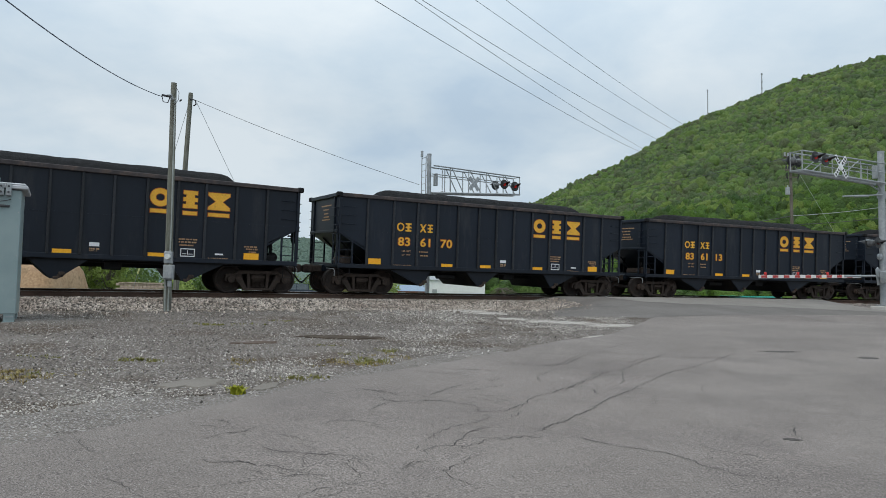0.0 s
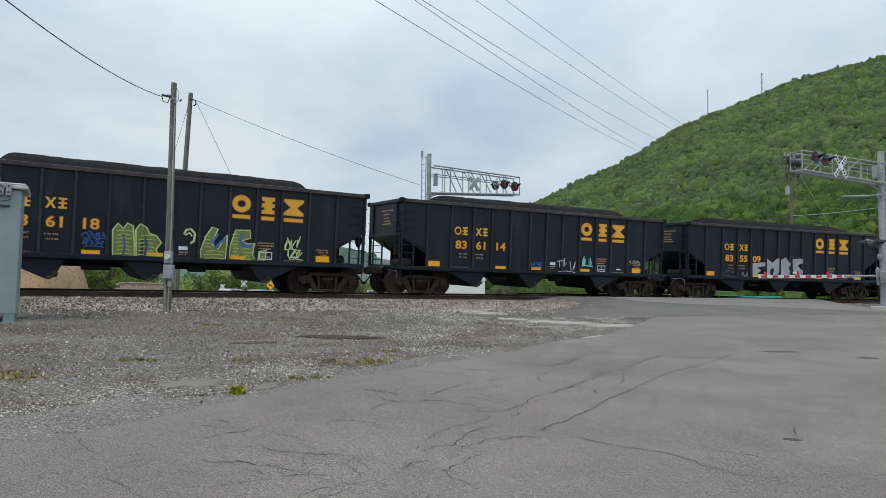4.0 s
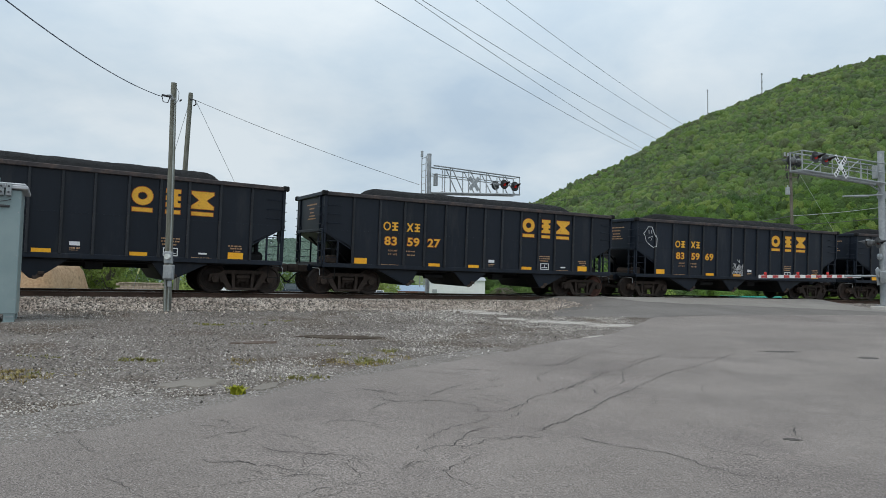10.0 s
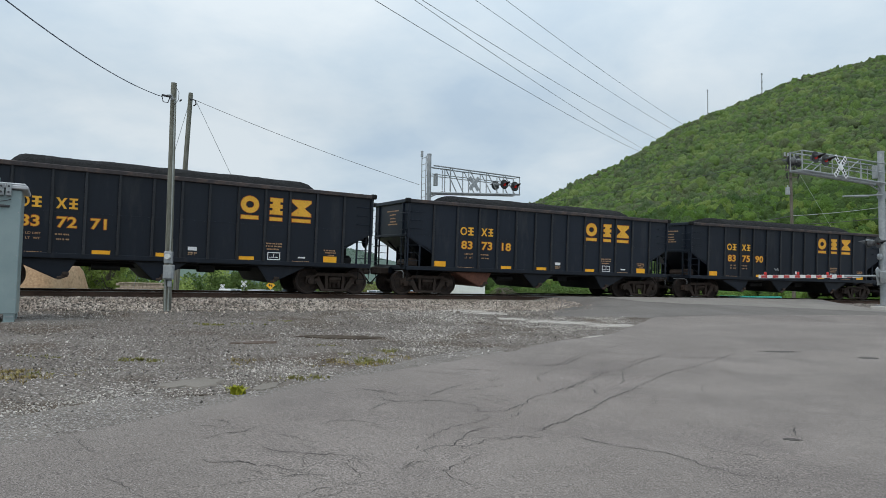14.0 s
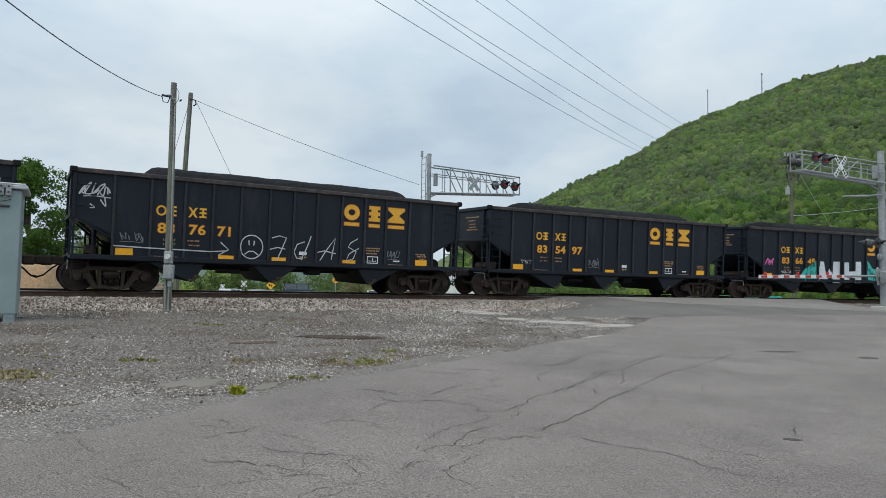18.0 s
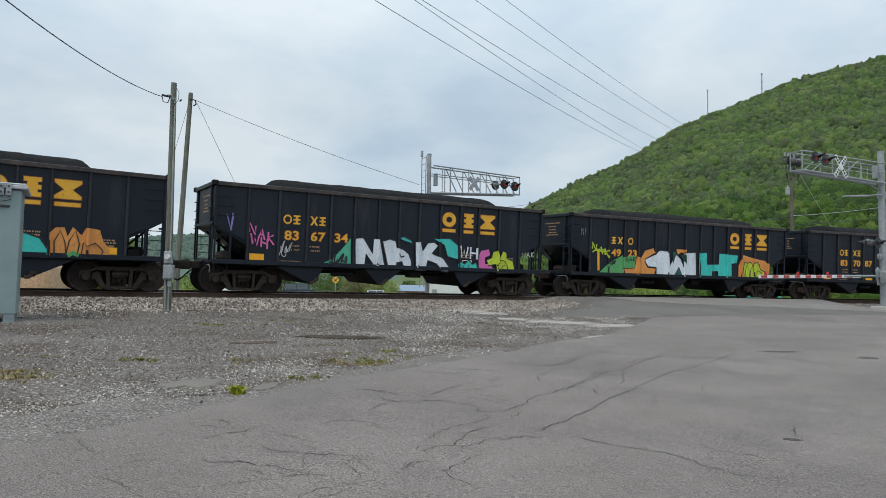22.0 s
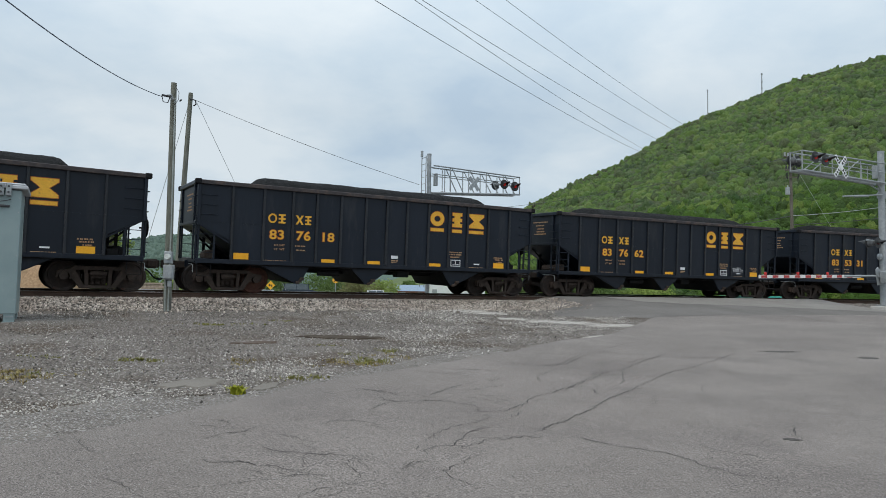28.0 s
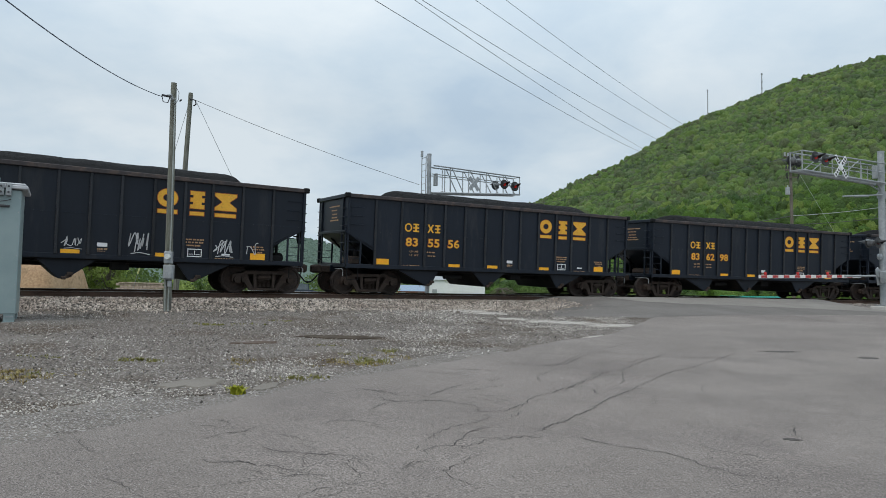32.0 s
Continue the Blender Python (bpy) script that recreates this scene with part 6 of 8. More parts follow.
M_CABLE = mat("cable_blue_grey", (0.06, 0.08, 0.12), (0.12, 0.145, 0.19), 0.6, scale=14, fine=40, bump=0.1)


def meter_pole():
    base = on_ground(-7.48, 18.6, -0.06)
    top = Vector((-7.55, 18.62, 5.79))
    ob = thing("utility_pole", "weathered grey wooden service pole with a meter box", "utility pole", Matrix.Translation(base))
    t = top - base
    shaft = Shape().tube([t * (k / 8) for k in range(9)], [0.108 - 0.004 * k for k in range(9)], 14)
    part("shaft", shaft, M_POLE, ob, smooth=False)
    part("conduit", Shape().tube([(0.06, -0.10, 0.0), (0.06, -0.105, 1.3), (0.06, -0.095, 2.2), (0.02, -0.085, t.z - 0.45)], 0.02, 8), M_CONDUIT, ob, "grey metal conduit")
    part("second_conduit", Shape().tube([(-0.02, -0.115, 0.0), (-0.02, -0.12, 0.9)], 0.024, 8), M_CONDUIT, ob)
    box = part("meter_box", Shape().box((0.05, -0.17, 1.50), (0.22, 0.12, 0.32), 0.015), M_GALV, ob, "grey steel meter box")
    part("meter_dial", Shape().turned([(0.0, -0.02), (0.075, -0.02), (0.085, 0.04), (0.085, 0.06)], 18).raw([], []), M_GLASSY, box, m=pose(0.05, -0.26, 1.52))
    sw = part("switch_box", Shape().box((0.07, -0.17, 1.10), (0.27, 0.14, 0.40), 0.015), M_GALV, ob, "grey steel switch box")
    part("switch_cover", Shape().box((0.07, -0.25, 1.10), (0.23, 0.02, 0.34), 0.008), M_GALV, sw)
    part("junction_box", Shape().box((0.1, -0.15, 0.79), (0.1, 0.09, 0.16), 0.01), M_GALV, ob)
    part("weatherhead", Shape().tube([(-0.03, -0.11, t.z - 0.5), (-0.06, -0.18, t.z - 0.38), (-0.12, -0.22, t.z - 0.42)], 0.035, 8), M_GALV, ob)
    part("insulator", Shape().rod((-0.12, -0.1, t.z - 0.42), (-0.3, -0.2, t.z - 0.4), 0.03, 8).rod((0.1, 0.05, t.z - 0.5), (0.16, 0.02, t.z - 0.46), 0.02, 6), M_WIRE, ob)
    part("drip_loop", Shape().tube([(-0.3, -0.2, t.z - 0.4), (-0.24, -0.24, t.z - 0.6), (-0.12, -0.22, t.z - 0.62), (-0.06, -0.18, t.z - 0.4)], 0.014, 6).tube([(0.02, -0.1, t.z - 0.1), (0.13, -0.1, t.z - 0.3), (0.12, -0.1, t.z - 0.5), (0.02, -0.12, t.z - 0.65)], 0.008, 6), M_WIRE, ob)


M_CONDUIT = mat("conduit_grey", (0.25, 0.27, 0.25), (0.33, 0.35, 0.33), 0.5, 0.2, bump=0.05)
M_GLASSY = mat("meter_glass", (0.55, 0.57, 0.55), (0.62, 0.64, 0.62), 0.15, bump=0)
meter_pole()


def plain_pole(x, y, top, r, label, material):
    base = on_ground(x, y, -0.06)
    ob = thing("utility_pole", label, "utility pole", Matrix.Translation(base))
    t = Vector(top) - base
    sh = Shape().tube([t * (k / 6) for k in range(7)], [r - 0.006 * k for k in range(7)], 12)
    part("shaft", sh, material, ob)
    return ob, t


p2, t2 = plain_pole(-12.15, 31.0, (-11.77, 31.0, 9.06), 0.135, "bare grey wooden pole behind the train, leaning slightly", M_POLE)
part("eye_bolt", Shape().tube([t2 + Vector((0, -0.1, -0.3)), t2 + Vector((0.25, -0.1, -0.36)), t2 + Vector((0.3, -0.1, -0.55)), t2 + Vector((0.18, -0.1, -0.62))], 0.03, 6), M_WIRE, p2)
wire("service_cable", (-6.05, 9.0, 4.06), (-7.80, 18.45, 5.36), 0.16, 0.0105, "twisted blue-grey service cable to the wooden pole", M_CABLE)
wire("service_cable", (-4.4, 0.0, 3.6), (-6.05, 9.0, 4.06), 0.1, 0.0105, "twisted blue-grey service cable to the wooden pole", M_CABLE)
wire("span_wire", (-11.62, 31, 8.76), (-1.16, 33, 5.26), 0.14, 0.010, "thin span wire from the pole to the signal mast")
wire("guy_wire", (-11.5, 31, 8.66), (-7.87, 35, -0.3), 0.0, 0.011, "thin steel guy wire", M_GALV)
wire("guy_wire", (-11.83, 31, 8.61), (-15.2, 33.2, -0.6), 0.0, 0.011, "thin steel guy wire", M_GALV)
M_GUARD = mat("guy_guard", (0.62, 0.62, 0.28), (0.68, 0.68, 0.34), 0.5, bump=0)
thing("guy_guard", "yellow plastic guard on the guy wire", "guy guard", None, "", Shape().rod((-14.3, 32.6, 1.8), (-14.7, 32.87, 0.7), 0.04, 8), M_GUARD)

LINES = ((-0.156, 31, 11.678, 18.491, 65, 13.912, 0.0175), (-0.173, 31, 12.725, 18.873, 65, 14.193, 0.017), (-0.178, 31, 13.034, 20.402, 65, 15.046, 0.017), (1.313, 31, 13.692, 21.825, 65, 16.064, 0.015), (2.736, 31, 13.716, 22.811, 65, 16.634, 0.015))
for x0, y0, z0, x1, y1, z1, r in LINES:
    a, b = Vector((x0, y0, z0)), Vector((x1, y1, z1))
    span = [a.lerp(b, k / 20) - Vector((0, 0, 0.8 * (k / 20) * (1 - k / 20))) for k in range(-18, 52)]
    thing("power_line", "overhead power line running towards the mountain", "cable", None, "overhead cables", Shape().tube(span, r * 0.75, 5), M_WIRE)

M_DARKPOLE = mat("dark_pole", (0.10, 0.085, 0.07), (0.15, 0.13, 0.11), 0.9, scale=2, fine=20, stretch=(4, 4, 0.5), bump=0.3)
p3, t3 = plain_pole(30.95, 60.0, (30.76, 60, 12.9), 0.16, "grey wooden power pole with a transformer and crossarms", M_DARKPOLE)
part("crossarm", Shape().box(t3 + Vector((0, -0.2, -0.55)), (2.2, 0.12, 0.14), 0.01, Matrix.Rotation(0.5, 3, "Z")), M_DARKPOLE, p3)
part("crossarm", Shape().box(t3 + Vector((0, -0.2, -1.7)), (1.7, 0.12, 0.14), 0.01, Matrix.Rotation(0.5, 3, "Z")), M_DARKPOLE, p3)
part("transformer", Shape().rod(t3 + Vector((-0.34, -0.2, -3.85)), t3 + Vector((-0.34, -0.2, -3.2)), 0.19, 14).rod(t3 + Vector((-0.34, -0.2, -3.2)), t3 + Vector((-0.34, -0.2, -3.0)), 0.05, 8), M_GALV, p3, "grey cylindrical transformer")
for k in (-0.9, -0.45, 0.45, 0.9):
    part("insulator", Shape().rod(t3 + Vector((k * 0.88, -0.2 + k * 0.48, -0.48)), t3 + Vector((k * 0.88, -0.2 + k * 0.48, -0.16)), 0.075, 8), M_GALV, p3)
    part("insulator", Shape().rod(t3 + Vector((k * 0.7, -0.2 + k * 0.38, -1.62)), t3 + Vector((k * 0.7, -0.2 + k * 0.38, -1.36)), 0.07, 8), M_BLACK, p3)
    part("arm_brace", Shape().rod(t3 + Vector((0, -0.12, -1.15)), t3 + Vector((k * 0.75, -0.2 + k * 0.41, -0.6)), 0.025, 6), M_DARKPOLE, p3)
    part("jumper", Shape().tube([t3 + Vector((k * 0.88, -0.2 + k * 0.48, -0.2)), t3 + Vector((k * 0.95, -0.3, -0.8)), t3 + Vector((k * 0.5, -0.3, -1.2)), t3 + Vector((k * 0.7, -0.2 + k * 0.38, -1.4))], 0.025, 6), M_WIRE, p3)
for k in (-1, 1):
    part("cutout_fuse", Shape().rod(t3 + Vector((k * 0.45, -0.35, -2.5)), t3 + Vector((k * 0.55, -0.5, -1.95)), 0.06, 8), M_BLACK, p3)
part("bracket", Shape().box(t3 + Vector((0, -0.2, -2.3)), (1.1, 0.1, 0.1), 0.01), M_DARKPOLE, p3)
wire("service_cable", (30.9, 59.9, 7.2), (46, 58, 9.6), 0.4, 0.03, "thick bundled cable on the power pole", M_GALV)
wire("service_cable", (30.9, 59.9, 7.2), (12, 66, 5.4), 0.5, 0.04, "thick bundled cable on the power pole")
wire("service_cable", (30.9, 59.9, 6.4), (46, 58, 8.3), 0.3, 0.03, "cable on the power pole")
wire("guy_wire", (30.8, 59.9, 12.2), (35.0, 59.0, 4.0), 0.0, 0.014, "steel guy wire of the power pole", M_GALV)
wire("power_line", (30.2, 60.0, 12.3), (-6, 110, 12.5), 1.2, 0.02, "power line along the valley")

# ---- signal cabinet ----
M_CAP = mat("cap_aluminium", (0.40, 0.41, 0.43), (0.47, 0.48, 0.50), 0.5, 0.1, scale=2, fine=60, grit=0.08, bump=0.04)


def signal_cabinet():
    ob = thing("signal_cabinet", "tall grey aluminium railway signal cabinet on steel feet", "signal cabinet", Matrix.Translation(Vector((-8.79, 14.1, -0.66))) @ Matrix.Rotation(radians(29), 4, "Z"))
    # the near right corner is the origin; the door side looks to the road
    part("body", Shape().box((-0.85, 0.6, 1.48), (1.7, 1.2, 2.56), 0.012), M_ALU, ob)
    part("roof_cap", Shape().box((-0.85, 0.6, 2.82), (1.92, 1.34, 0.08), 0.015).box((-0.85, 0.6, 2.88), (1.84, 1.3, 0.05), 0.02), M_CAP, ob, "overhanging pale grey roof cap")
    part("vent_hood", Shape().box((-1.0, 0.4, 3.0), (1.1, 0.9, 0.22), 0.02), M_ALU, ob)
    for x in (-0.12, -1.55):
        for y in (0.12, 1.08):
            foot = part("foot", Shape().box((x, y, 0.11), (0.2, 0.2, 0.24), 0.01).box((x, y, 0.02), (0.26, 0.26, 0.03), 0.005), M_ALU, ob)
            part("foot_rib", Shape().box((x, y - 0.105, 0.14), (0.16, 0.015, 0.02)), M_GALV, foot)
    part("seam_strip", Shape().box((-0.46, -0.007, 1.48), (0.025, 0.014, 2.5)), M_ALU, ob)
    part("door", Shape().box((-1.08, -0.01, 1.45), (1.1, 0.02, 2.3), 0.006), M_ALU, ob)
    part("latch", Shape().box((-0.30, -0.02, 2.42), (0.20, 0.04, 0.05), 0.012), M_WIRE, ob, "black latch")
    part("latch_rod", Shape().tube([(-0.42, -0.03, 2.50), (-0.30, -0.05, 2.52), (-0.18, -0.04, 2.56)], 0.009, 6), M_WIRE, ob)
    for x in (-0.36, -0.23):
        sw = part("hinge_plate", Shape().box((x, -0.05, 2.76), (0.1, 0.10, 0.26), 0.01), M_GALV, ob)
        for z in (2.68, 2.80):
            part("bolt", Shape().rod((x, -0.09, z + 0.02), (x, -0.115, z + 0.02), 0.022, 8), M_WIRE, sw)
    part("cable_loop", Shape().tube([(-0.58 + 0.15 * math.cos(a), -0.03, 2.60 + 0.14 * math.sin(a)) for a in np.linspace(-2.6, 2.2, 14)], 0.012, 6), M_WIRE, ob)
    rv = Shape()
    for z in np.arange(0.5, 2.6, 0.3):
        rv.rod((-0.04, 0.0, z), (-0.04, -0.012, z), 0.012, 6)
        rv.rod((-0.30, 0.0, z * 0.8), (-0.30, -0.008, z * 0.8), 0.008, 6)
    tagged(part("rivets", rv, M_GALV, ob), kind="stuff")


signal_cabinet()


# ---- crossing signals ----
M_HOUSING = mat("lamp_housing", (0.09, 0.095, 0.10), (0.13, 0.135, 0.14), 0.5, bump=0.05)


def lamp_head(parent, x, y, z, face, lit):
    """A flashing light: black backing disc, hood and red lens. face: 1 or -1, the way it looks along y."""
    head = part("signal_lamp", Shape().turned([(0.02, -0.02), (0.25, -0.015), (0.25, 0.0), (0.02, 0.005)], 22), M_BLACK, parent, "black crossing light", m=pose(x, y, z, 0, 0, 0 if face > 0 else 180))
    part("lens", Shape().turned([(0.0, 0.006), (0.095, 0.006), (0.09, 0.03), (0.0, 0.045)], 18), M_REDLENS if lit else M_DARKLENS, head, "red lens")
    n, vs, fs = 12, [], []
    for k in range(n + 1):
        a = radians(-10 + 200 * k / n)
        reach = 0.44 * max(0.25, math.sin(max(0.0, a))) + 0.02
        for r in (0.125, 0.135):
            vs += [(r * math.cos(a), 0.0, r * math.sin(a)), (r * math.cos(a), reach, r * math.sin(a) - 0.03)]
    for k in range(n):
        o = 4 * k
        fs += [(o, o + 1, o + 5, o + 4), (o + 2, o + 6, o + 7, o + 3), (o + 1, o + 3, o + 7, o + 5)]
    hood = Shape().raw(vs, fs)
    part("hood", hood, M_BLACK, head)
    part("housing", Shape().turned([(0.05, -0.22), (0.13, -0.18), (0.15, -0.03)], 14), M_HOUSING, head)


def crossbuck(parent, x, y, z, face, size=1.2, text=True):
    for tilt in (48, -48):
        bo = part("crossbuck_board", Shape().box((0, 0, 0), (size, 0.02, 0.2), 0.004), M_WHITE if text else M_GALV, parent, "white crossbuck board" if text else "bare grey back of a crossbuck board", m=pose(x, y + face * (0.012 if tilt > 0 else 0.034), z, 0, tilt, 0))
        bars = Shape()
        for k in range(8):
            if abs(k - 3.5) > 1:
                bars.box(((k - 3.5) * size / 8.6, face * 0.012, 0), (size / 14, 0.004, 0.11))
        if text:
            part("lettering", bars, M_BLACK, bo)


def cantilever(x, y, heading, length, z_low, z_up, z_top, lamps, buck, face, label, girth=0.155, buck_size=1.2, bays=4, rise=(0.0, 0.06)):
    base = on_ground(x, y, -0.05)
    ob = thing("cantilever_signal", label, "crossing signal", Matrix.Translation((base.x, base.y, 0)) @ Matrix.Rotation(heading, 4, "Z"), "crossing signals")
    part("mast", Shape().rod((0, 0, base.z), (0, 0, z_top), girth, 18, girth * 0.9), M_GALV, ob)
    part("mast_cap", Shape().rod((0, 0, z_top), (0, 0, z_top + 0.05), girth * 0.97, 16), M_GALV, ob)
    part("foundation", Shape().box((0, 0, base.z + 0.1), (0.8, 0.8, 0.3), 0.03), M_CONC, ob, "concrete foundation block")
    part("base_flange", Shape().box((0, 0, base.z + 0.29), (0.5, 0.5, 0.05), 0.01), M_GALV, ob)
    for yy in (-0.27, 0.27):
        part("lower_chord", Shape().rod((0, yy, z_low + rise[0]), (length, yy, z_low + rise[1]), 0.045, 8), M_GALV, ob)
        part("upper_chord", Shape().rod((0, yy, z_up - 0.42), (length, yy, z_up - 0.40), 0.024, 8), M_GALV, ob)
        part("hand_rail", Shape().rod((0.1, yy, z_up), (length, yy, z_up - 0.04), 0.036, 6), M_GALV, ob)
        n = bays
        for k in range(1, n + 1):
            xx = length * k / n
            low = z_low + rise[0] + (rise[1] - rise[0]) * k / n
            part("post", Shape().rod((xx, yy, low), (xx, yy, z_up - 0.02), 0.026, 6), M_GALV, ob)
            if k < n:
                part("diagonal", Shape().rod((xx + 0.1, yy, z_up - 0.05), (xx + 0.1 + 0.62 * length / n, yy, low + 0.05), 0.026, 6), M_GALV, ob)
    gr = Shape()
    for k in range(int(length / 0.12)):
        gr.box((0.2 + k * 0.12, 0, z_low + 0.02 + rise[0] + (rise[1] - rise[0]) * (0.2 + k * 0.12) / length), (0.03, 0.5, 0.03))
    tagged(part("walkway_grating", gr, M_GALV, ob), kind="stuff")
    part("end_rail", Shape().tube([(length, -0.27, z_low + rise[1]), (length, -0.27, z_up - 0.04), (length, 0.27, z_up - 0.04), (length, 0.27, z_low + rise[1])], 0.026, 6), M_GALV, ob)
    part("strut", Shape().rod((0, 0, z_low - 0.35), (0.7, -0.2, z_low), 0.035, 6).rod((0, 0, z_low - 0.35), (0.7, 0.2, z_low), 0.035, 6), M_GALV, ob)
    lad = part("ladder", Shape().rod((-0.3, -0.2, base.z + 1.2), (-0.3, -0.2, z_top - 0.1), 0.025, 6).rod((-0.3, 0.2, base.z + 1.2), (-0.3, 0.2, z_top + 0.05), 0.025, 6), M_GALV, ob)
    for z in np.arange(base.z + 1.4, z_top, 0.32):
        part("rung", Shape().rod((-0.3, -0.2, z), (-0.3, 0.2, z), 0.014, 6), M_GALV, lad)
    part("finial", Shape().box((-0.3, 0.2, z_top + 0.05), (0.1, 0.1, 0.3), 0.01), M_GALV, ob)
    part("junction_box", Shape().box((0.32, -0.1, z_low + 0.55), (0.14, 0.2, 0.6), 0.01), M_GALV, ob)
    part("gate_rail", Shape().tube([(0.6, -0.27, z_low + 0.05), (0.6, -0.27, z_up - 0.1), (1.05, -0.27, z_up - 0.1), (1.05, -0.27, z_low + 0.05)], 0.022, 6), M_GALV, ob)
    for xx, zz, f, lit in lamps:
        lamp_head(ob, xx, 0.34 * f, zz, f, lit)
    part("lamp_bar", Shape().rod((lamps[0][0] - 0.3, 0, lamps[0][1]), (length - 0.05, 0, lamps[0][1]), 0.03, 6), M_GALV, ob)
    crossbuck(ob, buck[0], 0.32 * face, buck[1], face, buck_size, face > 0)
    return ob


M_CONC = mat("concrete", (0.42, 0.41, 0.39), (0.5, 0.49, 0.47), 0.9, scale=3, fine=30, bump=0.2)
cantilever(-0.74, 33.0, math.atan2(3.0, 4.75), 5.42, 5.0, 6.2, 6.75, ((4.28, 5.70, 1, False), (4.36, 5.68, -1, True), (5.06, 5.64, -1, True)), (2.45, 5.53), -1,
           "galvanised cantilever crossing signal with black lights beyond the train", 0.115, 0.85, 5, (-0.14, 0.24))
cantilever(20.2, 31.2, math.atan2(-3.0, -5.75), 6.08, 5.36, 6.27, 6.85, ((5.95, 5.90, -1, False), (5.5, 5.92, -1, False), (5.28, 6.02, 1, True), (4.6, 5.96, 1, True)), (3.58, 5.78), 1,
           "galvanised cantilever crossing signal with black lights beside the road", bays=3)


M_ARMWHITE = mat("arm_white", (0.62, 0.62, 0.61), (0.70, 0.70, 0.69), 0.6, scale=4, grit=0.15, bump=0.03)
M_ARMRED = mat("arm_red", (0.38, 0.035, 0.035), (0.45, 0.05, 0.045), 0.6, scale=4, grit=0.15, bump=0.03)


def crossing_gate():
    a, b = Vector((19.75, 30.95, 1.10)), Vector((13.1, 28.2, 0.93))
    ob = thing("crossing_gate", "lowered crossing gate arm with red and white stripes", "crossing gate", Matrix.Translation(a) @ Matrix.Rotation(math.atan2(b.y - a.y, b.x - a.x), 4, "Z") @ Matrix.Rotation(math.atan2(a.z - b.z, 7.2), 4, "Y"))
    L = (b - a).length
    part("gate_arm", Shape().box((L * 0.575, 0, 0), (L * 0.85, 0.05, 0.14), 0.006), M_ARMWHITE, ob, "white gate arm")
    part("arm_tube", Shape().rod((-0.4, 0.02, 0.02), (L * 0.3, 0.02, 0.02), 0.05, 8), M_GALV, ob)
    for k in range(9):
        x = L * (0.255 + 0.0885 * k)
        part("red_stripe", Shape().box((x, 0, 0), (0.33, 0.058, 0.11), 0.004), M_ARMRED, ob)
    for x in (L * 0.44, L * 0.69, L * 0.95):
        lp = part("arm_lamp", Shape().box((x, 0, 0.13), (0.07, 0.10, 0.12), 0.015), M_RED, ob, "small red gate lamp")
        part("lamp_cap", Shape().box((x, 0, 0.2), (0.05, 0.08, 0.03), 0.01), M_BLACK, lp)
    part("counterweight", Shape().box((-0.75, 0.16, -0.05), (0.55, 0.06, 0.3), 0.02).box((-0.3, 0.16, 0.0), (0.9, 0.04, 0.1), 0.01), M_GALV, ob)
    part("mechanism", Shape().box((-0.12, 0.32, -0.05), (0.36, 0.32, 0.55), 0.03), M_GALV, ob, "grey gate mechanism housing")
    part("crank", Shape().prism([(-0.25, -0.35), (0.1, -0.4), (0.2, 0.3), (0.05, 0.42), (-0.15, 0.2)], 0.06, 0.10), M_GALV, ob)
    # side lamps and brackets on the mast
    mast = thing("flasher_unit", "pair of black flashing lights bracketed to the signal mast", "crossing signal", Matrix.Translation((20.2, 31.2, 0)) @ Matrix.Rotation(math.atan2(-3.0, -5.75), 4, "Z"), "crossing signals")
    part("bracket", Shape().rod((-0.8, 0, 2.72), (1.25, 0, 2.72), 0.035, 8), M_GALV, mast)
    for x, f, lit in ((0.85, -1, False), (-0.55, 1, True), (0.62, 1, False)):
        lamp_head(mast, x, 0.16 * f, 2.62, f, lit)
    part("mast_clamp", Shape().rod((0, 0, 2.6), (0, 0, 2.84), 0.19, 14), M_GALV, mast)
    part("bell", Shape().turned([(0.0, -0.09), (0.13, -0.06), (0.15, 0.0), (0.13, 0.06), (0.0, 0.09)], 14), M_GALV, mast, m=pose(0.25, 0.0, 2.0))
    rail = thing("bracket_arm", "thin grey bracket arm on the signal mast", "bracket", Matrix.Translation((20.2, 31.2, 0)) @ Matrix.Rotation(math.atan2(-3.0, -5.75), 4, "Z"))
    part("tube", Shape().rod((0.1, 0.1, 4.85), (3.1, 0.1, 4.55), 0.035, 8), M_GALV, rail)
    part("sleeve", Shape().rod((1.2, 0.1, 4.72), (2.3, 0.1, 4.62), 0.055, 8), M_GALV, rail)
    part("clamp", Shape().rod((0, 0, 4.72), (0, 0, 4.98), 0.19, 14), M_GALV, rail)


crossing_gate()


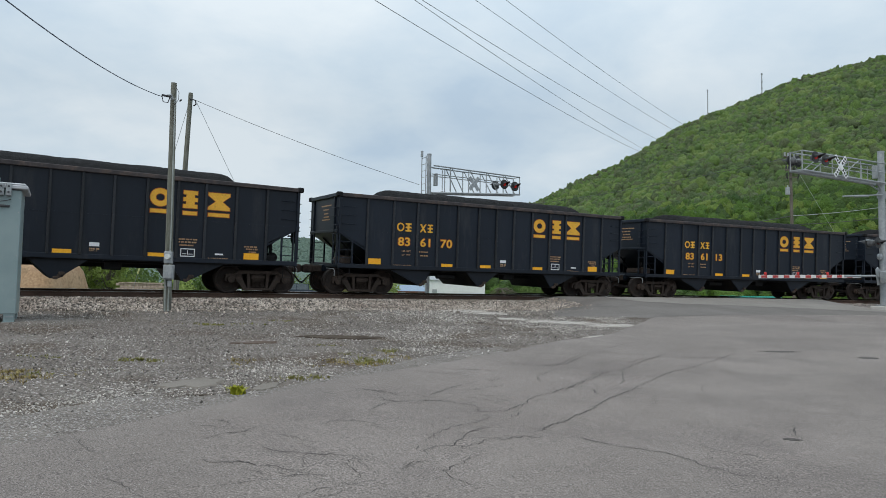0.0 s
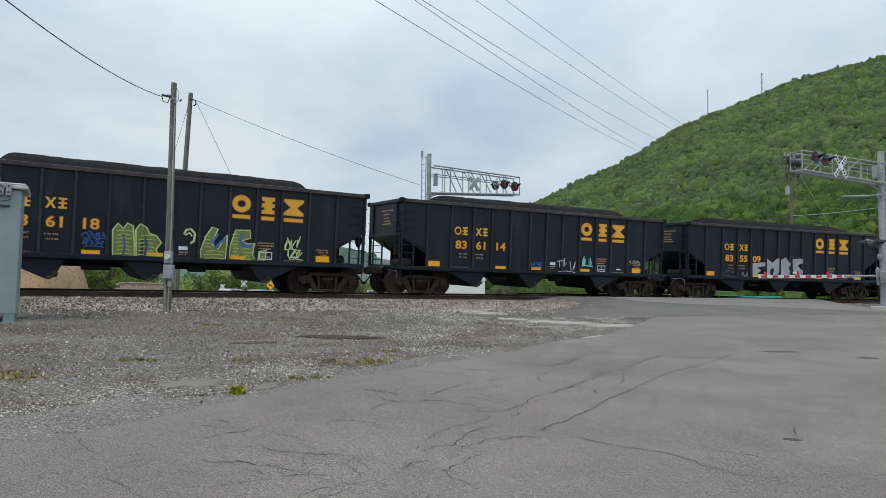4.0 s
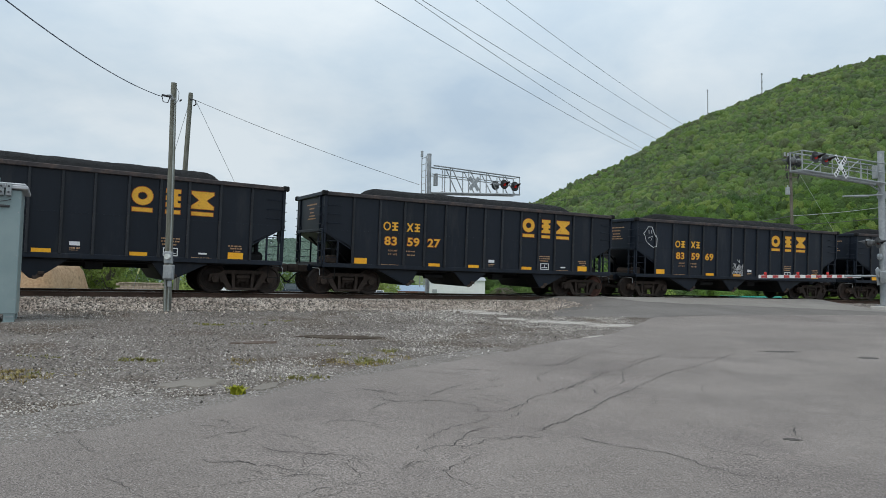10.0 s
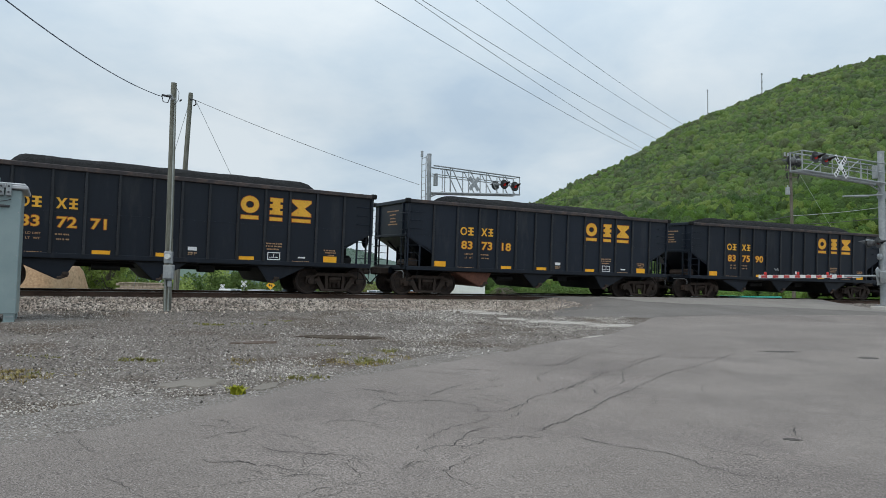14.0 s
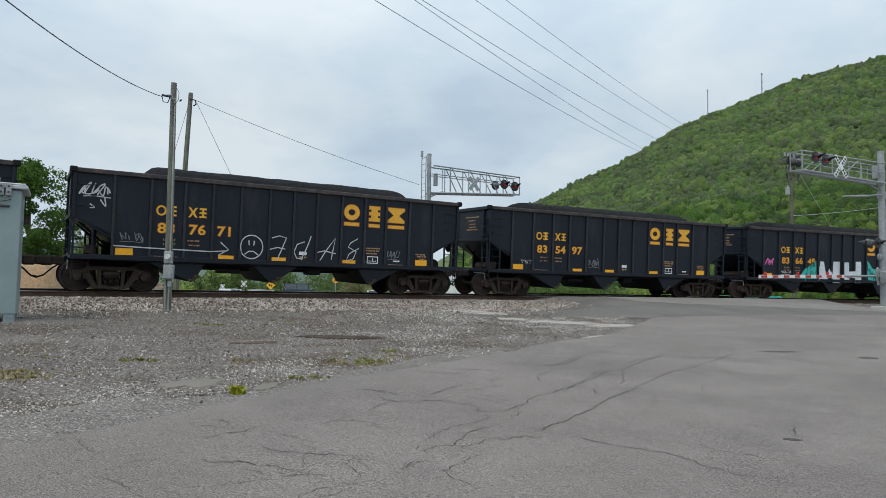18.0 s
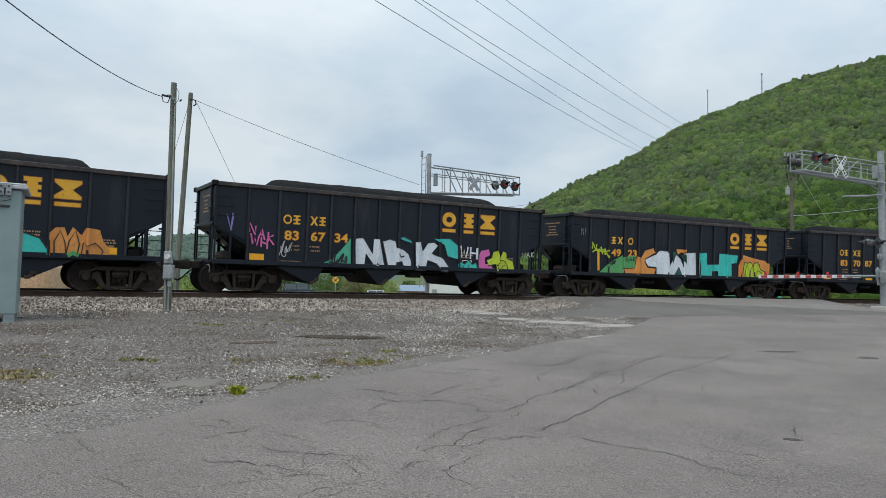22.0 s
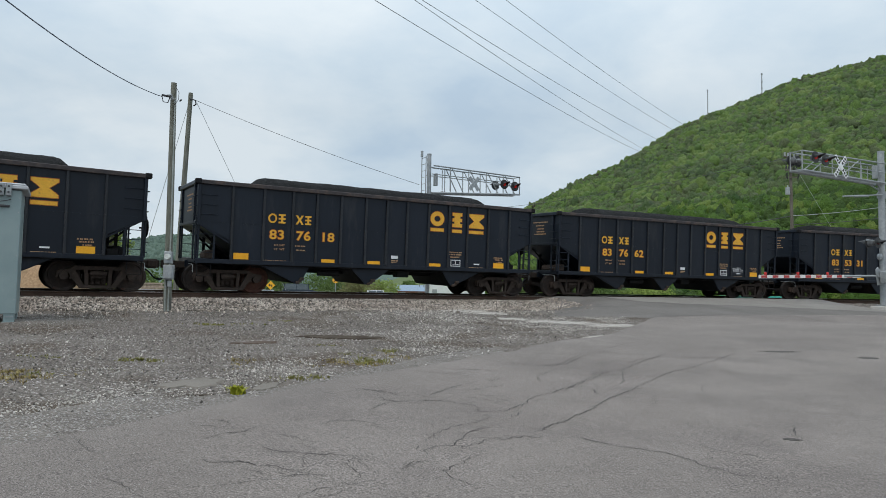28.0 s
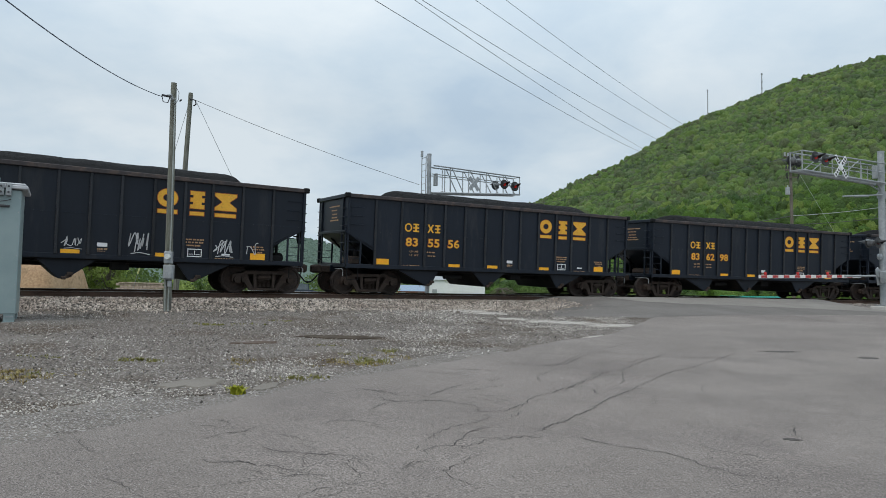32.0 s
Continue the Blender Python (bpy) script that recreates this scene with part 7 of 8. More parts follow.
# ---- far things under and between the cars ----
def vehicle(x, y, turn, paint, label, kind_="car", tall=1.5, long=4.6, cab=(-1.5, 1.0)):
    ob = thing("car" if kind_ == "car" else "van", label, kind_, Matrix.Translation(on_ground(x, y, 0.14)) @ Matrix.Rotation(turn, 4, "Z"), "parked vehicles")
    h = tall * 0.55
    part("body", Shape().prism([(-long / 2, 0.3), (-long / 2 + 0.1, h), (cab[0], h + 0.05), (cab[1], h + 0.05), (long / 2 - 0.35, h - 0.12), (long / 2, h - 0.3), (long / 2, 0.3)], -0.85, 0.85), paint, ob)
    part("roof", Shape().prism([(cab[0] + 0.25, tall - 0.08), (cab[0] + 0.5, tall), (cab[1] - 0.65, tall), (cab[1] - 0.4, tall - 0.08)], -0.7, 0.7), paint, ob)
    part("window", Shape().prism([(cab[0], h + 0.05), (cab[0] + 0.25, tall - 0.08), (cab[1] - 0.45, tall - 0.08), (cab[1], h + 0.05)], -0.76, 0.76), M_CARGLASS, ob, "dark car windows")
    for px in (cab[0] + 0.12, (cab[0] + cab[1]) / 2, cab[1] - 0.22):
        part("pillar", Shape().box((px, 0, (h + tall) / 2), (0.09, 1.58, tall - h - 0.02), 0.01), paint, ob)
    for wx in (-long * 0.31, long * 0.31):
        for wy in (-0.8, 0.8):
            wh = part("wheel", Shape().turned([(0.05, -0.1), (0.30, -0.1), (0.33, -0.06), (0.33, 0.06), (0.30, 0.1), (0.05, 0.1)], 16), M_BLACK, ob, m=pose(wx, wy, 0.2))
            part("rim", Shape().rod((0, -0.11, 0), (0, 0.11, 0), 0.18, 12), M_GALV, wh)


M_CARGLASS = mat("car_glass", (0.10, 0.125, 0.14), (0.13, 0.155, 0.17), 0.08, bump=0)
M_SILVER = mat("silver_car", (0.5, 0.53, 0.56), (0.55, 0.58, 0.61), 0.3, 0.3, bump=0, grit=0)
M_NAVY = mat("navy_car", (0.035, 0.05, 0.066), (0.045, 0.06, 0.078), 0.25, bump=0, grit=0)
M_WHITECAR = mat("white_car", (0.72, 0.74, 0.76), (0.76, 0.78, 0.8), 0.3, bump=0, grit=0)
vehicle(-19.8, 95, 0.25, M_NAVY, "dark blue van parked on the far road", "van", 1.95, 5.0, (-2.3, 1.3))
vehicle(-17.4, 66, 1.35, M_SILVER, "silver car parked beyond the track", tall=1.42)
vehicle(-21.5, 66, 1.4, M_WHITECAR, "white car parked beyond the track", tall=1.4)
vehicle(-24.7, 80, 1.3, M_WHITECAR, "white car parked beyond the track", tall=1.4)
vehicle(-9.2, 97, 0.2, M_WHITECAR, "white car parked beyond the track", tall=1.3)


def sign_post(x, y, z, label, category):
    base = on_ground(x, y, -0.05)
    ob = thing("road_sign", label, category, Matrix.Translation((base.x, base.y, 0)), "far road signs")
    part("post", Shape().rod((0, 0.03, base.z), (0, 0.03, z + 0.3), 0.04, 8), M_GALV, ob)
    return ob


M_SIGNYEL = mat("sign_yellow", (0.82, 0.42, 0.02), (0.85, 0.46, 0.03), 0.4, bump=0, grit=0.05)
s1 = sign_post(-15.68, 100, 1.31, "round yellow railway warning sign with a black cross", "road sign")
disc = part("disc", Shape().rod((0, -0.02, 1.31), (0, 0.0, 1.31), 0.46, 26), M_SIGNYEL, s1)
for tilt in (45, -45):
    part("cross_bar", Shape().box((0, 0, 0), (0.78, 0.012, 0.10)), M_BLACK, disc, m=pose(0, -0.03 if tilt > 0 else -0.034, 1.31, 0, tilt, 0))
s2 = sign_post(-20.15, 80, 0.3, "yellow diamond warning sign with a black arrow", "road sign")
dia = part("diamond", Shape().box((0, 0, 0), (0.75, 0.02, 0.75), 0.004), M_SIGNYEL, s2, m=pose(0, 0, 0.35, 0, 45, 0))
part("arrow", Shape().prism([(-0.26, 0.02), (-0.08, 0.2), (-0.08, 0.08), (0.2, 0.08), (0.2, -0.22), (0.1, -0.22), (0.1, -0.03), (-0.08, -0.03), (-0.08, -0.16)], -0.022, -0.014), M_BLACK, s2, m=pose(0, 0, 0.35))
for x, y, z, sz in ((-21.81, 75, 0.45, 0.85), (-25.77, 80, 0.1, 0.72)):
    s3 = sign_post(x, y, z, "white crossbuck sign on a post", "road sign")
    crossbuck(s3, 0, -0.06, z, -1, sz)

M_SIDING = mat("white_siding", (0.70, 0.71, 0.71), (0.76, 0.77, 0.77), 0.6, scale=1, fine=20, bump=0.05, grit=0.06)
shed = thing("white_shed", "low white building with ribbed metal siding", "building", Matrix.Translation(on_ground(2.4, 130, 0)) @ Matrix.Rotation(0.12, 4, "Z"))
part("wall", Shape().box((0.55, 3, 1.9), (10.5, 6, 3.8)), M_SIDING, shed)
for k in range(34):
    part("siding_rib", Shape().box((-4.6 + k * 0.305, -0.02, 1.9), (0.07, 0.05, 3.8)), M_SIDING, shed)
part("roof", Shape().prism([(-0.3, 3.8), (6.3, 3.8), (3, 4.8)], -4.9, 6.0, axis=0), M_GALV, shed, "grey metal roof")
part("doorway", Shape().box((-3.9, -0.05, 1.0), (0.9, 0.06, 2.0), 0.01), M_GALV, shed)
house = thing("house", "small blue-grey house with red brick base", "house", Matrix.Translation(on_ground(-5.4, 120, 0)) @ Matrix.Rotation(0.1, 4, "Z"))
M_BRICK = mat("red_brick", (0.33, 0.12, 0.08), (0.42, 0.19, 0.13), 0.9, scale=3, fine=12, grit=0.4)
M_BLUEROOF = mat("blue_roof", (0.20, 0.27, 0.36), (0.25, 0.32, 0.4), 0.7)
part("wall", Shape().box((0, 2, 0.8), (5, 4, 1.6)), M_BRICK, house)
part("roof", Shape().prism([(-0.4, 1.6), (4.4, 1.6), (2, 2.7)], -2.7, 2.7, axis=0), M_BLUEROOF, house)
for x in (-1.5, 1.5):
    w = part("window", Shape().box((x, -0.02, 0.9), (0.9, 0.06, 0.8), 0.01), M_CARGLASS, house)
    part("window_frame", Shape().box((x, -0.04, 0.47), (1.0, 0.08, 0.06)).box((x, -0.04, 1.33), (1.0, 0.08, 0.06)), M_WHITE, w)
M_PALEBRICK = mat("pale_block", (0.36, 0.27, 0.225), (0.44, 0.35, 0.30), 0.9, scale=3, fine=12, grit=0.25, stain=(0.22, 0.15, 0.13), stain_at=(0.55, 0.7), stain_scale=2.5, vary=0.12)
wall = thing("brick_wall", "low wall of pale reddish blocks beyond the track", "wall", Matrix.Translation(on_ground(-18.55, 42, 0)) @ Matrix.Rotation(0.05, 4, "Z"))
part("coping", Shape().box((0, 0, 1.91), (2.6, 0.36, 0.06), 0.01), M_PALEBRICK, wall)
brick = Shape().box((0, 0, 0), (0.44, 0.24, 0.135), 0.01).mesh("brick", M_PALEBRICK)
for row in range(13):
    for k in range(6):
        part("brick", brick, None, wall, m=pose(-1.15 + k * 0.46 + (0.23 if row % 2 else 0) - 0.1, 0, 0.07 + row * 0.145))
M_TEAL = mat("teal_panel", (0.03, 0.30, 0.26), (0.05, 0.36, 0.31), 0.5)
fence = thing("teal_fence", "long low teal-green metal barrier beyond the crossing", "barrier", Matrix.Translation(on_ground(33, 75, 0)))
for k in range(4):
    part("panel", Shape().box((-1.65 + k * 1.7, 0, 1.46), (1.64, 0.06, 0.72), 0.01), M_TEAL, fence)
for k in range(5):
    part("post", Shape().box((-2.5 + k * 1.7, 0.09, 0.9), (0.1, 0.1, 1.8), 0.01), M_TEAL, fence)


def vine_mound():
    """A dome of bare arching vines."""
    c = on_ground(8.75, 100, -0.05)
    ob = thing("vine_mound", "low dome of tangled bare brown vines beside the white building", "vines", Matrix.Translation(c))
    r = random.Random(41)
    for k in range(26):
        a, half, tall = r.uniform(0, math.pi), r.uniform(1.0, 2.5), r.uniform(1.5, 2.5)
        mx_, my_ = r.gauss(0, 0.5), r.gauss(0, 0.4)
        pts = [(mx_ + half * math.cos(q) * math.cos(a) + r.gauss(0, 0.06), my_ + half * math.cos(q) * math.sin(a) * 0.7, tall * math.sin(q) + r.gauss(0, 0.05)) for q in np.linspace(0, math.pi, 12)]
        part("vine", Shape().tube(pts, r.uniform(0.025, 0.06), 5), M_BARK, ob)


vine_mound()

# ---- ties, ballast, gravel ----
tie_mesh = Shape().box((0, 0, 0), (0.22, 2.6, 0.16), 0.012).mesh("tie", M_TIE)
plate_mesh = Shape().box((0, 0, 0), (0.2, 0.34, 0.02), 0.004).mesh("tie_plate", M_RAIL)
rnd = random.Random(8)
s = -32.0
while s < 46:
    if not 4.0 < s < 20.4:
        p, th = centre_line(s)
        m = Matrix.Translation((p.x, p.y, -0.252 + rnd.uniform(-0.006, 0.006))) @ Matrix.Rotation(th + rnd.uniform(-0.02, 0.02), 4, "Z") @ Matrix.Rotation(BANK, 4, "X")
        t = tagged(new("tie", tie_mesh), "dark weathered wooden railway tie in the ballast", "railway tie", "railway ties")
        t.matrix_basis = m
        for y in (-0.755, 0.755):
            part("tie_plate", plate_mesh, None, t, m=pose(0, y, 0.088))
    s += 0.53


def stone_template(seed, round_=False):
    """A broken stone with uneven faces, turned at random."""
    r = np.random.default_rng(seed)
    if round_:
        bm = bmesh.new()
        bmesh.ops.create_icosphere(bm, subdivisions=1, radius=1.0)
        v, f = np.array([q.co[:] for q in bm.verts]), np.array([[q.index for q in g.verts] for g in bm.faces])
        bm.free()
        v = v * r.uniform(0.65, 1.15, (len(v), 1))
    else:
        v = np.array([(1, 0, 0), (-1, 0, 0), (0, 1, 0), (0, -1, 0), (0, 0, 1), (0, 0, -1)], float) * r.uniform(0.7, 1.25, (6, 1)) + r.normal(0, 0.2, (6, 3))
        f = np.array([(0, 2, 4), (2, 1, 4), (1, 3, 4), (3, 0, 4), (2, 0, 5), (1, 2, 5), (3, 1, 5), (0, 3, 5)])
    q, _ = np.linalg.qr(r.normal(size=(3, 3)))
    if np.linalg.det(q) < 0:
        q[:, 0] *= -1
    return (v * np.array([1.0, 0.8, 0.6])) @ q.T, f


STONES = [stone_template(200 + k, True) for k in range(14)]
GRAVEL = [stone_template(230 + k) for k in range(14)]
rng = np.random.default_rng(12)


def to_plane(s_, d_):
    p = [from_track(a, b) for a, b in zip(s_, d_)]
    return np.array([q.x for q in p]), np.array([q.y for q in p])


n = 23000
ss = rng.uniform(-27, 4.3, n)
dd = 0.86 + rng.uniform(0, 1, n) * (2.55 + 0.45 * value_noise(ss * 0.9 + 50, ss * 0 + 2.5, 63)) + np.where(rng.uniform(size=n) < 0.16, rng.exponential(0.45, n), 0)
x, y = to_plane(ss, dd)
scatter("ballast", STONES[:3] + GRAVEL, np.stack([x, y, ground_height(x, y) + rng.uniform(-0.01, 0.035, n)], 1), rng.uniform(0.024, 0.052, n), M_STONE, "loose grey and buff crushed-stone ballast", rng, smooth=False)
n = 2600
ss, dd = rng.uniform(-27, 4.3, n), rng.uniform(-0.66, 0.66, n)
x, y = to_plane(ss, dd)
scatter("ballast_between_rails", STONES, np.stack([x, y, ground_height(x, y) + rng.uniform(0.0, 0.05, n)], 1), rng.uniform(0.018, 0.038, n), M_STONE, "crushed-stone ballast between the rails", rng, smooth=False)
n = 2000
ss, dd = rng.uniform(20.6, 34, n), rng.uniform(0.86, 3.4, n)
x, y = to_plane(ss, dd)
scatter("ballast_beyond_road", STONES, np.stack([x, y, ground_height(x, y) + rng.uniform(-0.01, 0.035, n)], 1), rng.uniform(0.02, 0.042, n), M_STONE, "crushed-stone ballast beyond the crossing", rng, smooth=False)

M_PEBBLE = mat("pale_gravel", (0.27, 0.246, 0.22), (0.50, 0.468, 0.43), 0.9, scale=9, fine=40, grit=0.2, island=0.5, bump=0.2)
M_GRIT = mat("grey_gravel", (0.139, 0.123, 0.109), (0.256, 0.232, 0.209), 0.9, scale=9, fine=40, grit=0.2, island=0.7, bump=0.2)


def dirt_width(x):
    """How far the smooth washed dirt reaches from the road's edge."""
    return np.interp(x, [-6, -4.4, -3.3, -2.9, -2.6, -2.37, -1.9, -1.6, -1.06, -0.7, -0.3, 0.2, 1.2], [2.6, 2.3, 1.95, 1.6, 1.2, 0.9, 0.62, 0.5, 0.72, 0.9, 1.0, 1.1, 1.2]) * (1 + 0.2 * value_noise(x * 2.5, x * 0 + 4.4, 61))


def gravel(name, tries, x_lo, x_hi, y_lo, y_hi, chance, size, material, label):
    """Stones strewn over the ground between road and ballast; chance: how likely one stays, from its place."""
    x, y = rng.uniform(x_lo, x_hi, tries), rng.uniform(y_lo, y_hi, tries)
    s_, d_ = track_coords(x, y)
    beyond = y - np.interp(x, EDGE_X, EDGE_Y)
    ok = (d_ > 3.2) & (beyond > -0.12) & (s_ < 3.8) & (np.abs(x / np.maximum(y, 1)) < 0.74) & (rng.uniform(size=tries) < chance(x, y, beyond))
    for hx, hy, hw, hh in (*HOLLOWS[:2], (-2.92, 8.08, 0.3, 0.38), (-2.07, 8.17, 0.14, 0.3)):
        ok &= rng.uniform(size=tries) > 0.93 * np.exp(-(((x - hx) / hw) ** 2 + ((y - hy) / hh) ** 2) ** 2)
    ok &= rng.uniform(size=tries) < np.clip((beyond - dirt_width(x)) / 0.3 + 0.6, 0.42, 1)
    x, y = x[ok], y[ok]
    r = rng.uniform(*size, len(x)) * np.where(rng.uniform(size=len(x)) < 0.1, 1.6, 1.0) * (0.75 + y * 0.022)
    scatter(name, GRAVEL, np.stack([x, y, rough_ground(x, y) + r * 0.25], 1), r, material, label, rng, smooth=False)


gravel("grey_gravel", 95000, -12, 6, 4.5, 25, lambda x, y, e: np.clip(0.5 + 0.55 * value_noise(x * 0.9, y * 0.7, 53) + 0.25 * value_noise(x * 2.3, y * 1.8, 58), 0.06, 1) + 0 * e, (0.008, 0.019), M_GRIT, "fine grey gravel over dirt")
gravel("pale_gravel", 80000, -12, 6, 5, 25, lambda x, y, e: np.clip(0.15 + 0.42 * value_noise(x * 0.6, y * 0.5, 51) + 0.34 * value_noise(x * 1.9, y * 1.4, 52), 0.01, 1) * np.clip(e * 0.8, 0.08, 1) * np.clip(0.3 + np.maximum((11 - y) / 2, (x + 3.2) / 1.4), 0.3, 2.8), (0.009, 0.023), M_PEBBLE, "loose pale limestone gravel over dirt")
gravel("stone_band", 42000, -7, 0.5, 5.5, 12.5, lambda x, y, e: np.exp(-((e - 2.0) / 1.3) ** 2) * np.clip(0.4 + 0.8 * value_noise(x * 1.3, y * 1.1, 54), 0.02, 1), (0.008, 0.018), M_PEBBLE, "band of pale broken stones along the road's edge")

# ---- cracks, potholes and patches in the asphalt ----
def ribbon(points, width, seed, lift=0.004):
    """A wandering crack: a thin dark strip along a bent line."""
    r = random.Random(seed)
    pts = []
    for (x0, y0), (x1, y1) in zip(points[:-1], points[1:]):
        k_n = max(2, int(math.hypot(x1 - x0, y1 - y0) / 0.05))
        for k in range(k_n):
            f = k / k_n
            pts.append(Vector((x0 + (x1 - x0) * f + r.gauss(0, 0.010), y0 + (y1 - y0) * f + r.gauss(0, 0.018), 0)))
    pts.append(Vector((*points[-1], 0)))
    sh = Shape()
    vs, fs = [], []
    for k, p in enumerate(pts):
        d = (pts[min(k + 1, len(pts) - 1)] - pts[max(k - 1, 0)]).normalized()
        o = Vector((-d.y, d.x, 0)) * width * r.uniform(0.3, 1.2) * min(1.0, 0.25 + 0.15 * min(k, len(pts) - 1 - k))
        for q in (p - o, p + o):
            vs.append((q.x, q.y, float(road_height(np.array(q.x), np.array(q.y))) + lift))
    fs = [(2 * k, 2 * k + 2, 2 * k + 3, 2 * k + 1) for k in range(len(pts) - 1)]
    return sh.raw(vs, fs)


CRACKS = (((-2.23, 6.35), (-2.02, 6.27), (-1.89, 6.18), (-1.77, 6.07)), ((-1.91, 5.58), (-1.83, 5.76), (-1.68, 5.88), (-1.63, 6.05), (-1.52, 6.2)), ((-1.5, 5.52), (-1.37, 5.42), (-1.24, 5.35), (-0.99, 5.33), (-0.78, 5.33), (-0.59, 5.28), (-0.47, 5.3)), ((-1.81, 5.01), (-1.68, 5), (-1.54, 5), (-1.46, 5.06), (-1.33, 4.98), (-1.17, 4.97), (-1.05, 4.92), (-0.92, 4.93)), ((-1.14, 4.71), (-0.91, 4.79), (-0.78, 4.82), (-0.69, 4.77)), ((-2.92, 5.5), (-2.77, 5.35), (-2.66, 5.3)), ((-2.74, 5.29), (-2.63, 5.16), (-2.48, 5.11)), ((-2.29, 4.7), (-2.22, 4.83), (-2.17, 4.95), (-2.14, 4.98), (-1.97, 5.06)),)
CRACKS += (((-2.3, 4.54), (-2.13, 4.53), (-2.02, 4.42), (-1.91, 4.32), (-1.79, 4.23)), ((-2.43, 4.41), (-2.4, 4.45), (-2.35, 4.47)), ((-1.77, 4.38), (-1.69, 4.36), (-1.62, 4.32), (-1.56, 4.26)), ((-1.43, 4.49), (-1.33, 4.56), (-1.24, 4.64)), ((-1.09, 8.17), (-0.87, 8.11), (-0.62, 7.94), (-0.52, 7.86)), ((-0.82, 7.66), (-0.62, 7.57), (-0.49, 7.47), (-0.25, 7.58), (-0.06, 7.65), (0.13, 7.56), (0.37, 7.43), (0.41, 7.15), (0.53, 7.14), (0.68, 7.22), (0.9, 7.52), (1.04, 7.93), (1.17, 8.13), (1.42, 8.44), (1.65, 8.76), (1.99, 9.3), (2.2, 9.72), (2.41, 10.13), (2.76, 10.48), (3.02, 10.96), (3.37, 11.57), (3.83, 12.26), (4.25, 12.93)),)
CRACKS += (((-0.6, 7.39), (-0.69, 7.08), (-0.74, 6.97)), ((-0.16, 7.86), (0.03, 8.26), (0.14, 8.51), (0.4, 8.81)), ((-0.15, 5.85), (-0.04, 6.1), (0.03, 6.24), (0.11, 6.38), (0.28, 6.59), (0.39, 6.68), (0.51, 6.95)), ((-0.15, 5.53), (-0.02, 5.69), (0.1, 5.76), (0.23, 6.14), (0.37, 6.42), (0.49, 6.55)), ((-0.13, 6.59), (-0.06, 6.44), (-0.05, 6.33)), ((-0.19, 5.49), (-0.17, 5.67), (-0.19, 5.75)), ((-0.32, 5), (-0.24, 5.11), (-0.18, 5.23), (-0.12, 5.24), (0.03, 5.19)), ((0.14, 5.54), (0.17, 5.72), (0.29, 5.81), (0.4, 5.99), (0.6, 6.06), (0.74, 6.14), (0.86, 6.12), (1.04, 6.31)),)
CRACKS += (((0.3, 5.52), (0.2, 5.31), (0.18, 5.21), (0.09, 5.12), (0.03, 5.03), (0.09, 4.88), (0.15, 4.82), (0.2, 4.73), (0.26, 4.69)), ((-0.64, 5.3), (-0.67, 5.19), (-0.68, 5.09), (-0.62, 4.96), (-0.56, 4.89), (-0.55, 4.79), (-0.58, 4.7)), ((-0.64, 5.27), (-0.59, 5.16), (-0.52, 5.03)), ((-0.49, 4.74), (-0.41, 4.69), (-0.33, 4.67)), ((-0.36, 4.58), (-0.28, 4.51), (-0.21, 4.44)), ((-0.89, 4.36), (-0.84, 4.45), (-0.8, 4.52), (-0.66, 4.58), (-0.61, 4.64)), ((-0.72, 4.36), (-0.69, 4.43), (-0.63, 4.49), (-0.56, 4.54)), ((-1.38, 5.85), (-1.18, 5.79), (-1.06, 5.66)),)
CRACKS += (((-1.11, 5.58), (-0.97, 5.42)), ((-0.94, 6.43), (-0.79, 6.5), (-0.68, 6.47), (-0.46, 6.31)), ((0.93, 6.42), (1.06, 6.63), (1.23, 6.82), (1.4, 7.11), (1.57, 7.33), (1.78, 7.72), (2, 8.12), (2.15, 8.33), (2.45, 8.76), (2.61, 9.08), (2.96, 9.61), (3.41, 10.36), (3.7, 10.71), (4.06, 11.1), (4.53, 11.73), (5.03, 12.36), (5.81, 13.46)), ((1.07, 6.32), (1.23, 6.22), (1.35, 6.08), (1.48, 6), (1.56, 5.92), (1.78, 5.86), (1.93, 5.74), (2.02, 5.61), (2.05, 5.44), (2.15, 5.35), (2.27, 5.22), (2.46, 5.17), (2.6, 5.12)),)
CRACKS += (((2.27, 6.14), (2.35, 5.98), (2.5, 5.86), (2.68, 5.73), (2.81, 5.63), (3.01, 5.49)), ((0.91, 4.72), (0.96, 4.66), (1.03, 4.55)), ((0.68, 6.9), (0.78, 7.02), (0.84, 7.17), (0.78, 7.3)), ((3.84, 10.75), (3.87, 10.47), (4.02, 10.29)), ((4.46, 11.08), (4.5, 10.73)), ((1.2, 12.28), (1.7, 12.19), (2.2, 12.18), (2.5, 12.19)), ((0.89, 10.91), (1.14, 10.72), (1.56, 10.59), (1.96, 10.87), (2.29, 11.62), (2.47, 12.03), (2.77, 12.5)), ((2.34, 10.97), (2.78, 11.28)), ((-0.24, 9.59), (0.15, 9.49), (0.53, 9.34)), ((-0, 9.96), (0.57, 9.95), (0.97, 9.89)),)
